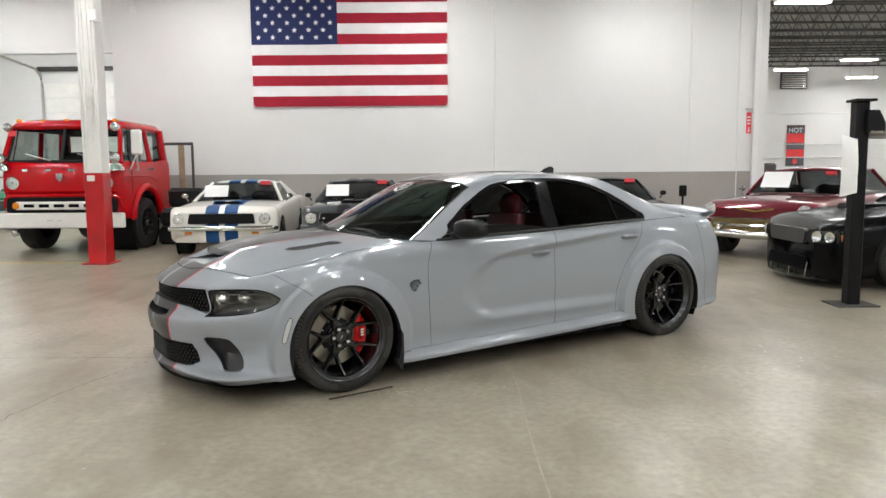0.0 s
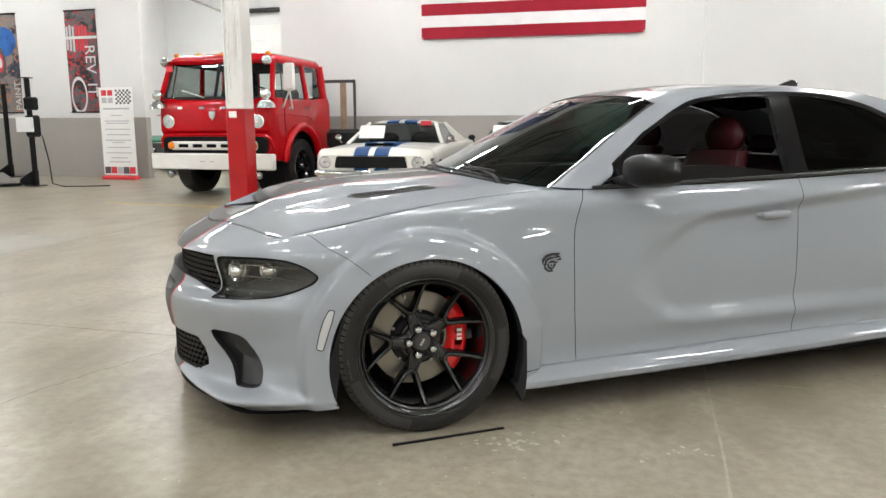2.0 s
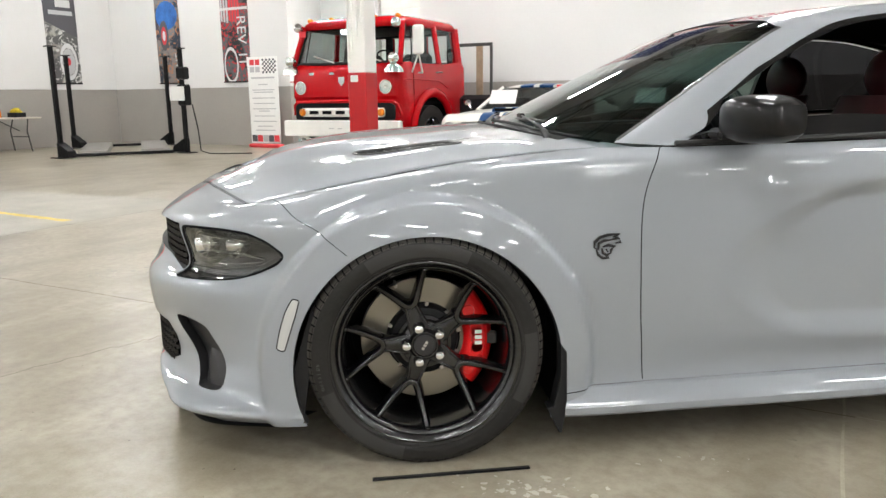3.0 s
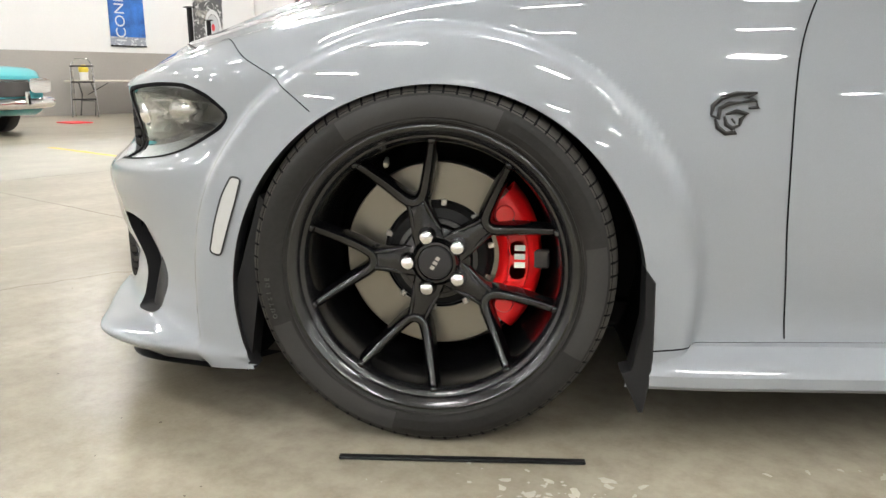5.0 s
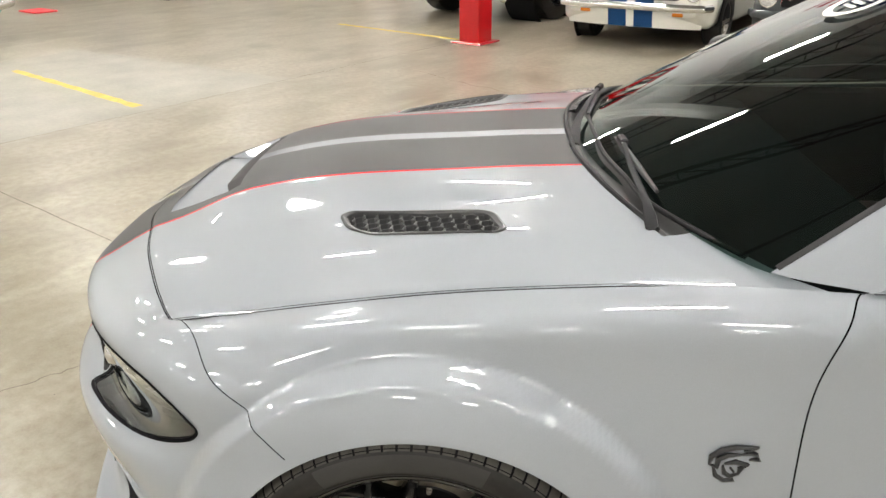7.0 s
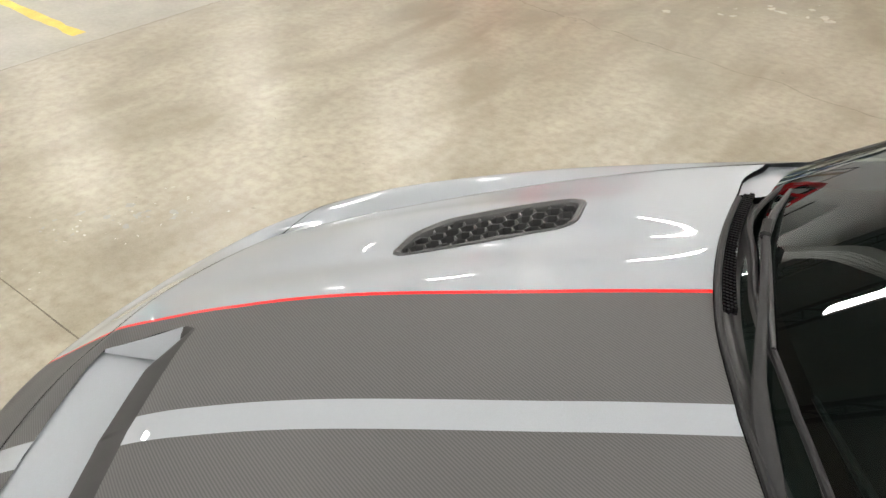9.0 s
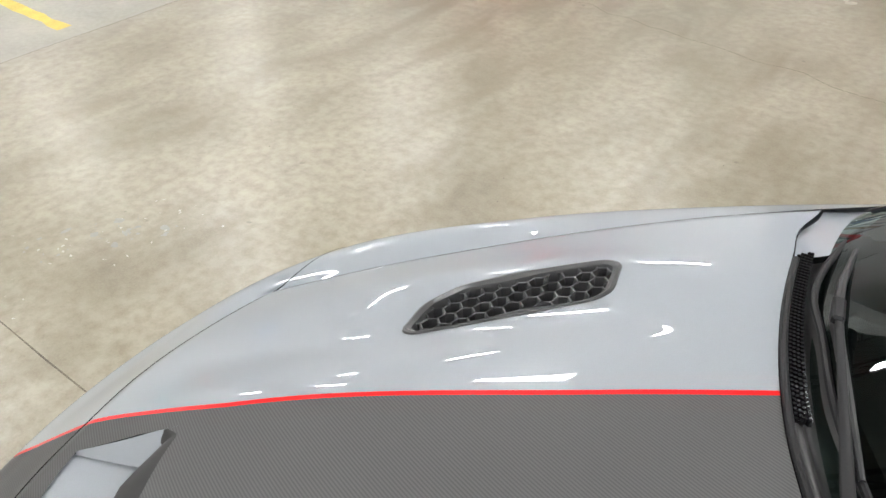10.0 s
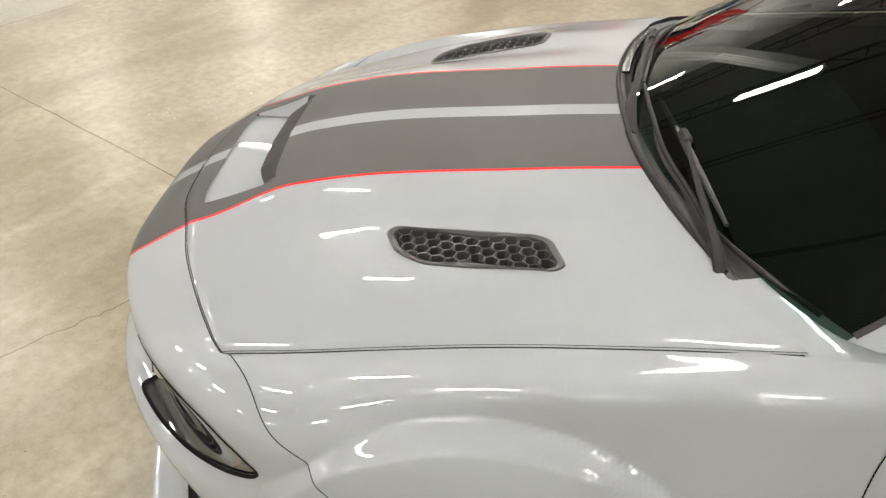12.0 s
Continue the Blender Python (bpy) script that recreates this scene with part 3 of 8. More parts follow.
LIP_NECK = [(-0.961, 0, 0.235), (-0.932, 0.3, 0.235), (-0.792, 0.568, 0.238), (-0.634, 0.77, 0.242), (-0.445, 0.92, 0.25), (0, 0.905, 0.245), (0.45, 0.895, 0.232), (0.9, 0.885, 0.232), (1.8, 0.885, 0.25), (2.55, 0.895, 0.26), (3.05, 0.91, 0.28), (3.5, 0.92, 0.28), (3.88, 0.85, 0.3), (4.06, 0.52, 0.3), (4.1, 0, 0.3)]
LOW = [(-0.991, 0, 0.37), (-0.969, 0.3, 0.37), (-0.804, 0.58, 0.375), (-0.622, 0.772, 0.37), (-0.435, 0.91, 0.37), (0, 0.91, 0.39), (0.45, 0.905, 0.39), (0.9, 0.9, 0.37), (1.8, 0.9, 0.38), (2.55, 0.905, 0.4), (3.05, 0.915, 0.42), (3.5, 0.92, 0.42), (3.89, 0.85, 0.44), (4.08, 0.52, 0.45), (4.12, 0, 0.45)]
BULGE = [(-1.006, 0, 0.48), (-0.979, 0.28, 0.497), (-0.836, 0.575, 0.513), (-0.642, 0.785, 0.525), (-0.43, 0.9, 0.53), (0, 0.915, 0.54), (0.45, 0.91, 0.54), (0.9, 0.908, 0.53), (1.8, 0.91, 0.54), (2.55, 0.915, 0.55), (3.05, 0.92, 0.57), (3.5, 0.92, 0.57), (3.9, 0.85, 0.59), (4.1, 0.53, 0.6), (4.14, 0, 0.6)]
LAMP_LOW = [(-0.971, 0, 0.575), (-0.924, 0.28, 0.572), (-0.758, 0.562, 0.566), (-0.594, 0.757, 0.578), (-0.42, 0.88, 0.615), (0, 0.9, 0.66), (0.45, 0.9, 0.66), (0.9, 0.9, 0.66), (1.8, 0.902, 0.67), (2.55, 0.905, 0.68), (3.05, 0.91, 0.7), (3.5, 0.9, 0.7), (3.9, 0.84, 0.72), (4.1, 0.53, 0.74), (4.14, 0, 0.74)]
LAMP_TOP = [(-0.941, 0, 0.695), (-0.916, 0.29, 0.7), (-0.77, 0.572, 0.715), (-0.602, 0.748, 0.729), (-0.41, 0.866, 0.75), (0, 0.87, 0.79), (0.45, 0.875, 0.8), (0.9, 0.88, 0.8), (1.8, 0.885, 0.81), (2.55, 0.88, 0.83), (3.05, 0.88, 0.85), (3.5, 0.87, 0.86), (3.88, 0.8, 0.87), (4.07, 0.52, 0.88), (4.11, 0, 0.88)]
SHOULDER = [(-0.886, 0, 0.748), (-0.844, 0.29, 0.75), (-0.725, 0.532, 0.752), (-0.572, 0.712, 0.776), (-0.375, 0.796, 0.816), (0, 0.836, 0.875), (0.45, 0.851, 0.903), (0.9, 0.861, 0.902), (1.8, 0.865, 0.91), (2.55, 0.855, 0.93), (3.05, 0.85, 0.945), (3.5, 0.83, 0.955), (3.84, 0.77, 0.96), (4.02, 0.5, 0.97), (4.06, 0, 0.975)]
HOOD_LINE = [(-0.802, 0, 0.788), (-0.742, 0.29, 0.79), (-0.655, 0.49, 0.785), (-0.545, 0.665, 0.79), (-0.36, 0.714, 0.838), (0, 0.745, 0.893), (0.45, 0.779, 0.935), (0.9, 0.815, 0.945), (1.8, 0.825, 0.965), (2.55, 0.815, 0.99), (3.05, 0.8, 1.005), (3.5, 0.77, 1.012), (3.8, 0.71, 1.015), (3.96, 0.48, 1.02), (4, 0, 1.025)]

# bonnet outline and height
crown_line = curve([(-0.83, 0.786), (-0.72, 0.835), (-0.6, 0.871), (-0.5, 0.898), (-0.3, 0.939), (-0.1, 0.967), (0.1, 0.985), (0.31, 0.994), (0.6, 0.999)])
fall = curve([(-.83, .13), (-.55, .125), (-.2, .100), (.15, .068), (.35, .052), (.6, .040)])
edge_front = curve([(0, -.802), (.2, -.778), (.305, -.735), (.407, -.697), (.532, -.632), (.62, -.578), (.69, -.525), (.72, -.49)])
edge_side = curve([(-.83, .66), (-.525, .692), (-.38, .712), (0, .745), (.25, .766), (.447, .779), (.60, .785)])
cowl_line = curve([(0, .305), (.2, .315), (.44, .374), (.62, .448), (.71, .489), (.76, .535), (.80, .56)])


def bonnet_height(x, y):
    a = np.abs(y)
    z = crown_line(x.ravel()).reshape(x.shape) - fall(x.ravel()).reshape(x.shape) * (a / 0.72) ** 2.5
    rise = 0.020 * step(-.70, -.47, x) * step(.10, -.40, x) * step(.43, .285, a)
    tilt = 0.009 * (np.exp(-(((a - .605) / .055) ** 2)) - np.exp(-(((a - .445) / .055) ** 2))) * step(-.48, -.12, x) * step(.42, .04, x)
    return z + rise + tilt


for k, (x, w, z) in enumerate(HOOD_LINE[:7]):
    x = float(edge_front(w)[0]) if k < 4 else x
    w = w if k < 4 else float(edge_side(x)[0])
    HOOD_LINE[k] = (x, w, float(bonnet_height(np.array([x]), np.array([w]))[0]) - 0.003)

# bonnet sheet: rows from the centre line to the side gap, columns from the front edge to the cowl
rows_v = []
nv, nu = 72, 110
for i in range(nv + 1):
    t = i / nv
    # rows run from the centre line to the side gap; columns from the front edge to the cowl
    y_front, y_back = 0.69 * t, 0.779 * t
    xf = float(edge_front(y_front)[0])
    u = np.linspace(0, 1, nu + 1)
    y = np.zeros(nu + 1)
    x = np.zeros(nu + 1)
    y = y_front + (y_back - y_front) * u
    for _ in range(3):
        xb = cowl_line(y[-1:])[0]
        x = xf + (xb - xf) * u
        y = t * edge_side(x)
        x[0] = edge_front(y[:1])[0]
    rows_v.append(np.stack([x, -y, np.zeros_like(x)], -1))
bonnet_grid = np.array(rows_v)
for _ in range(2):
    bonnet_grid[1:-1] = 0.25 * bonnet_grid[:-2] + 0.5 * bonnet_grid[1:-1] + 0.25 * bonnet_grid[2:]
bonnet_grid[..., 2] = bonnet_height(bonnet_grid[..., 0], bonnet_grid[..., 1])
# rolled edge along front and side
edge_drop = np.zeros(bonnet_grid.shape[:2])
edge_drop[-1, :], edge_drop[:, 0] = 0.004, 0.004
bonnet_grid[..., 2] -= edge_drop
LIP_ROOT = [(.30 * a[0] + .70 * b[0], .30 * a[1] + .70 * b[1], a[2] + .28 * (b[2] - a[2])) for a, b in zip(LIP_TOP, LIP_NECK)]
body = loft([LIP_LOW, LIP_TOP, LIP_ROOT, LIP_NECK, LOW, BULGE, LAMP_LOW, LAMP_TOP, SHOULDER, HOOD_LINE], 520, 140, (True, True), 4)
bx, bw, bz = body[..., 0].copy(), body[..., 1].copy(), body[..., 2].copy()
flank = step(-0.56, -0.47, bx) * step(3.68, 3.58, bx)
# door scallop: hollow under a rising crease, with a low ridge above the sill
crease = 0.80 + (bx - 1.0) * 0.085
swing = 0.30 * (bz - 0.56) ** 2 / 0.06  # the hollow starts on a C-shaped line
hollow = step(0.93, 1.10, bx - swing) * step(3.0, 2.1, bx) * step(crease + 0.012, crease - 0.055, bz) * step(0.325, 0.425, bz)
bw -= 0.028 * hollow
bw += 0.007 * np.exp(-(((bz - 0.35) / 0.04) ** 2)) * step(0.95, 1.2, bx) * step(2.6, 2.35, bx)
bw += 0.006 * np.exp(-(((bz - crease - 0.012) / 0.03) ** 2)) * step(0.9, 1.2, bx) * step(2.9, 2.5, bx)
for wx, wz, reach in ((0.008, 0.307, 0.960), (REAR + 0.008, 0.312, 0.970)):
    r = np.hypot(bx - wx, bz - wz)
    ring = (0.46 * step(0.520, 0.494, r) + 0.54 * np.clip((0.515 - r) / 0.108, 0, 1) ** 0.8) * flank
    bw = bw + ring * np.maximum(reach - bw, 0)
body = np.stack([bx, -bw, bz], -1)
# the rim of the shell follows the bonnet's edge with an even gap
rim_line = np.concatenate([bonnet_grid[:, 0], bonnet_grid[-1, 1:]])
rim_fine = np.stack([np.interp(np.linspace(0, len(rim_line) - 1, 3000), np.arange(len(rim_line)), rim_line[:, c]) for c in range(3)], -1)
rim_out = np.stack([-np.gradient(rim_fine[:, 1]), np.gradient(rim_fine[:, 0])], -1)
rim_out /= np.maximum(np.linalg.norm(rim_out, axis=1, keepdims=True), 1e-9)
rim_out *= np.sign(((rim_fine[:, :2] - (0.0, 0.0)) * rim_out).sum(1, keepdims=True))
for j in range(body.shape[1]):
    p = body[-1, j]
    if p[0] > .47:
        break
    k = int(np.argmin(((rim_fine[:, :2] - p[:2]) ** 2).sum(1)))
    shift = np.array([*(rim_fine[k, :2] + rim_out[k] * .0024), rim_fine[k, 2] - .001]) - p
    if j == 0:
        shift[1] = 0
    for back, share in enumerate((1.0, .80, .55, .32, .15, .05)):
        body[-1 - back, j] += shift * share * float(step(.47, .40, p[0]))
shell = Panel(body)
side_cols = (int(np.argmax(bx[58] > -0.62)), int(np.argmax(bx[58] > 3.75)))


def on_side(pts):
    """Places on the flank from (x, height)."""
    return shell.find([(x, 0, z) for x, z in pts], (1, 0, 1), side_cols)


def smooth_side(pts, n=40):
    """A fair line on the flank through places (x, height)."""
    p = spline(range(len(pts)), [tuple(q) for q in pts], np.linspace(0, len(pts) - 1, n))
    ij = on_side([tuple(q) for q in p])
    for _ in range(6):
        ij[1:-1] = .25 * ij[:-2] + .5 * ij[1:-1] + .25 * ij[2:]
    return ij


# panels of the flank
front_seam = smooth_side([(-.225, .66), (-.305, .722), (-.40, .772)], 24)
seam_end = shell.find([(-.46, -.735, float(bonnet_height(np.array([-.46]), np.array([.70]))[0]) - .012), (-.525, -.692, float(bonnet_height(np.array([-.525]), np.array([.69]))[0]) - .003)])
front_seam = np.concatenate([front_seam, seam_end])
front_seam[-1][0] = shell.nr - 1
for _ in range(8):
    front_seam[1:-1] = .25 * front_seam[:-2] + .5 * front_seam[1:-1] + .25 * front_seam[2:]
last = shell.nr - 1
shell.cut("front_bumper", shell.dense(np.concatenate([front_seam, [(last, front_seam[-1][1]), (last, 0), (0, 0), (0, on_side([(-.36, .15)])[0][1])]])))
door_front = smooth_side([(.755, .97), (.735, .93), (.70, .87), (.672, .78), (.664, .65), (.668, .45), (.684, .30), (.69, .218)])
door_mid = smooth_side([(1.845, .243), (1.85, .45), (1.853, .65), (1.862, .85), (1.88, 1.0)])
door_rear = smooth_side([(2.505, .258), (2.51, .36), (2.53, .47), (2.575, .59), (2.65, .69), (2.76, .80), (2.85, .92), (2.89, 1.02)])
shell.cut("front_door", shell.dense(np.concatenate([door_front, door_mid])))
shell.cut("rear_door", shell.dense(np.concatenate([door_mid[::-1], door_rear])))
sill_line = smooth_side([(.42, .207), (.55, .207), (.69, .210), (1.2, .220), (1.845, .237), (2.45, .255), (2.60, .258)])
shell.cut("rocker_panel", shell.dense(np.concatenate([sill_line, [(0, sill_line[-1][1]), (0, sill_line[0][1])]])))
skirt_top = curve([(.42, .207), (.55, .207), (.69, .210), (1.2, .220), (1.845, .237), (2.45, .255), (2.62, .258)])
skirt_prof = ((.870, .000), (.918, .000), (.922, -.003), (.948, -.020), (.9640, -.036), (.9685, -.046), (.9660, -.068), (.955, -.078), (.90, -.090))
skirt_rows = []
for x in np.concatenate([[.415, .425, .44, .47], np.linspace(.52, 2.60, 60), [2.625, 2.64]]):
    nip = float(step(.34, .43, x) * step(2.645, 2.58, x))
    zt = float(skirt_top(x)[0]) + .001
    skirt_rows.append([(float(x), -(.90 + (w - .90) * (.45 + .55 * nip)), zt + h * (.55 + .45 * nip)) for w, h in skirt_prof])
fender_end = on_side([(2.0, .9)])[0][1]
for k, (f, l) in enumerate(zip(shell.faces, shell.label)):
    if l == "":
        c = shell.ij[list(f)].mean(0)[1]
        x = shell.at(shell.ij[f[0]])[0][0]
        shell.label[k] = "front_fender" if c < fender_end else "quarter_panel" if x < 3.62 else "rear_bumper"

# openings
arches = []
for wx, wz in ((0.008, 0.307), (REAR + 0.008, 0.312)):
    pts = [(x, z) for x, z in arc(wx, wz, ARCH_R, -38, 218, 72)]
    ij = on_side([p for p in pts if p[1] > 0.13])
    a = shell.dense(np.concatenate([ij, [(-1, ij[-1][1]), (-1, ij[0][1])]]))
    shell.cut("opening", a)
    arches.append(ij)
fr = (0, 190)
grille_ij = shell.find([(-.94, 0, .69), (-.925, -.2, .692), (-.86, -.42, .703), (-.81, -.563, .708), (-.80, -.563, .574), (-.89, -.42, .582), (-.94, -.2, .60), (-.955, 0, .607)], cols=fr)
lamp_ij = shell.find([(-.800, -.582, .700), (-.72, -.668, .709), (-.62, -.748, .713), (-.52, -.805, .708), (-.455, -.847, .688), (-.408, -.872, .652), (-.43, -.87, .625), (-.50, -.84, .592), (-.60, -.785, .572), (-.72, -.69, .566), (-.828, -.58, .567)], cols=fr)
intake_ij = shell.find([(-.835, -.572, .398), (-.77, -.665, .400), (-.715, -.73, .390), (-.685, -.775, .325), (-.655, -.80, .26), (-.655, -.80, .216), (-.75, -.705, .214), (-.795, -.640, .285), (-.825, -.595, .345)], cols=fr)
low_ij = shell.find([(-.97, 0, .365), (-.95, -.30, .36), (-.885, -.49, .345), (-.865, -.53, .24), (-.90, -.44, .205), (-.94, -.28, .195), (-.96, 0, .195)], cols=fr)
slot_ij = shell.find([(-.98, 0, .545), (-.965, -.16, .545), (-.945, -.245, .54), (-.955, -.25, .50), (-.975, -.16, .492), (-.99, 0, .49)], cols=fr)
marker_ij = on_side([(-.386, .537), (-.366, .533), (-.378, .49), (-.399, .43), (-.416, .380), (-.440, .386), (-.428, .44), (-.408, .50)])
lamp_ij, intake_ij, marker_ij = (np.array(rounded([tuple(q) for q in ij], r, 3)) for ij, r in ((lamp_ij, 3.0), (intake_ij, 3.0), (marker_ij, 2.0)))
front_outlines = {"grille": grille_ij, "headlight": lamp_ij, "intake": intake_ij, "low_grille": low_ij, "slot": slot_ij, "marker": marker_ij}
for key, ij in front_outlines.items():
    if key in ("grille", "low_grille", "slot"):
        ij = np.concatenate([[(ij[0][0], -1.0)], ij, [(ij[-1][0], -1.0)]])
    shell.cut(key, shell.dense(ij))

# painted panels
part("front_bumper", shell.take("front_bumper", "front_bumper", both=True), "striped", sedan)
part("rear_bumper", shell.take("rear_bumper", "rear_bumper", both=True), "striped", sedan)
for side in (1, -1):
    for name in ("front_fender", "quarter_panel", "rocker_panel", "front_door", "rear_door"):
        panel_ob = part(name, shell.take(name, name, side), "paint", sedan)
        if name == "front_door" and side == 1:
            driver_door = panel_ob
        if name == "rear_door" and side == 1:
            back_door = panel_ob
    part("side_skirt", flip(Geo().sheet(skirt_rows), side), "paint", sedan, "grey sill extension under the doors", smooth=28)
    for ij in arches:
        rims = shell.wall(ij, 0.05, (0, 1, 0), closed=False, steps=2)
        part("arch_lip", flip(rims, side), "trim", sedan, "black wheel arch edge", recalc=False)
    for wx in (0.01, REAR + 0.01):
        part("wheel_liner", Geo().lathe([(0.44, 0.0), (0.435, 0.34), (0.02, 0.345)], 40, Matrix.Translation((wx, -0.93 * side, 0.315)) @ Matrix.Rotation(radians(-90 * side), 4, "X"), a0=155 if side > 0 else -25, a1=385 if side > 0 else 205), "cabin", sedan)
    for line in (front_seam, door_front, door_mid, door_rear, sill_line[:-2], on_side([(3.62, .22), (3.63, .5), (3.60, .8), (3.58, .97)])):
        part("panel_gap", flip(shell.ribbon(line, 0.0022 if line is front_seam else 0.0032), side), "gap", sedan, "thin dark gap between panels", recalc=False)
# floor pan; the wide second box is added to deepen the shadow under the sills
under = Geo().box(-.62, -.60, .13, 3.75, .60, .22, .02).box(.46, -.90, .125, 2.58, .90, .19, .01).box(-.40, -.55, .22, 3.6, .55, .5)
part("underbody", under, "cabin", sedan)

# bonnet: a crowned sheet with a raised inlet and two vents
bonnet = Panel(bonnet_grid[::-1])
scoop_pts = [(-.724, -.0), (-.721, -.12), (-.708, -.240), (-.60, -.246), (-.545, -.243), (-.520, -.225), (-.533, -.13), (-.540, -.0)]
scoop_ij = bonnet.find([(x, y, 0) for x, y in scoop_pts], (1, 1, 0))
vent_pts = [(-.215, -.445), (-.196, -.432), (-.05, -.462), (.101, -.492), (.130, -.512), (.154, -.588), (.132, -.601), (-.02, -.579), (-.124, -.557), (-.186, -.512)]
vent_ij = bonnet.find([(x, y, 0) for x, y in rounded(vent_pts, .022, 3)], (1, 1, 0))
scoop_cut = np.concatenate([[(bonnet.nr + 0.0, scoop_ij[0][1])], scoop_ij, [(bonnet.nr + 0.0, scoop_ij[-1][1])]])
bonnet.label = ["bonnet"] * len(bonnet.faces)
bonnet.cut("scoop", bonnet.dense(scoop_cut))
bonnet.cut("vent", bonnet.dense(vent_ij))
bonnet_ob = part("bonnet", bonnet.take("bonnet", "bonnet", both=True), "striped", sedan, "grey bonnet with two dark film stripes and red edge lines")


def ramp_rows():
    rows = []
    for i in range(21):
        t = i / 20
        x = -.726 + .27 * t
        w = .240 + .006 * t
        ys = np.linspace(-w, w, 25)
        sink = 0.004 + 0.043 * t ** 1.1
        z = bonnet_height(np.full(25, -.726), ys) + (bonnet_height(np.full(25, -.64), ys) - bonnet_height(np.full(25, -.726), ys)) * t * 1.2 - sink * 0.7
        rows.append([(x, y, zz) for y, zz in zip(ys, z)])
    return rows


part("scoop_ramp", Geo().sheet(ramp_rows()), "paint", bonnet_ob, recalc=False)
for s in (1, -1):
    cheeks = Geo()
    top, low = [], []
    for i in range(25):
        t = i / 24
        x = -.710 + .19 * t
        w = .2405 + .004 * t
        top.append((x, s * w, float(bonnet_height(np.array([x]), np.array([w]))[0])))
        low.append((x, s * (w - 0.004 - 0.045 * t), float(bonnet_height(np.array([x]), np.array([w]))[0]) - 0.005 - 0.05 * t))
    cheeks.sheet([top, low])
    part("scoop_cheek", cheeks, "paint", bonnet_ob)
mouth = Geo()
lip_edge = bonnet.dense(np.concatenate([scoop_ij[4:], [(bonnet.nr - 1.0, scoop_ij[-1][1])]]), False)
for s in (1, -1):
    p = bonnet.at(lip_edge) * (1, s, 1)
    side_in = np.clip((np.abs(p[:, 1:2]) - .15) / .10, 0, 1)
    ahead = p * 0 + (1, 0, 0)
    out = .052 * (1 - .55 * side_in)
    mouth.sheet([p.tolist(), (p - ahead * out * .25 + (0, 0, -.003)).tolist(), (p - ahead * out * .8 + (0, 0, -.019)).tolist(), (p - ahead * out + (0, 0, -.027)).tolist(), (p - ahead * (out - .004) + (0, 0, -.030)).tolist(), (p + (.05, 0, -.030)).tolist()])
part("scoop_lip", mouth, "lip_film", bonnet_ob, "film-covered lip over the inlet, its shade put into the colour")
part("scoop_throat", Geo().box(-.50, -.25, .80, -.44, .25, .90), "gap", bonnet_ob, "black air inlet")

# painted gutter under the bonnet's edge
rim_ij = np.array([(shell.nr - 1.0, float(j)) for j in range(shell.nc) if shell.at(np.array([(shell.nr - 1.0, float(j))]))[0][0] < .46])
outer = shell.at(rim_ij) - (0, 0, .003)
lean = np.clip((outer[:, 0:1] + .62) / .16, 0, 1)
inner = outer + np.concatenate([.03 * (1 - lean), .03 * lean, lean * 0 - .012], 1)
part("bonnet_gutter", Geo().sheet([outer.tolist(), inner.tolist()]).mirror_y(), "gap", sedan, "dark gutter under the bonnet edge", recalc=False)

# cut lines round the bonnet
lines = Geo()
bonnet.ribbon(np.array([(float(i), 0.25) for i in range(bonnet.nr - 1, -1, -1)]), 0.0024, 0.0006, geo=lines)
bonnet.ribbon(np.array([(0.3, float(j)) for j in range(bonnet.nc)]), 0.0012, 0.0006, geo=lines)
part("bonnet_gap", Geo().add(lines.v, lines.f).mirror_y(), "gap", sedan, "dark shut line round the bonnet", recalc=False)


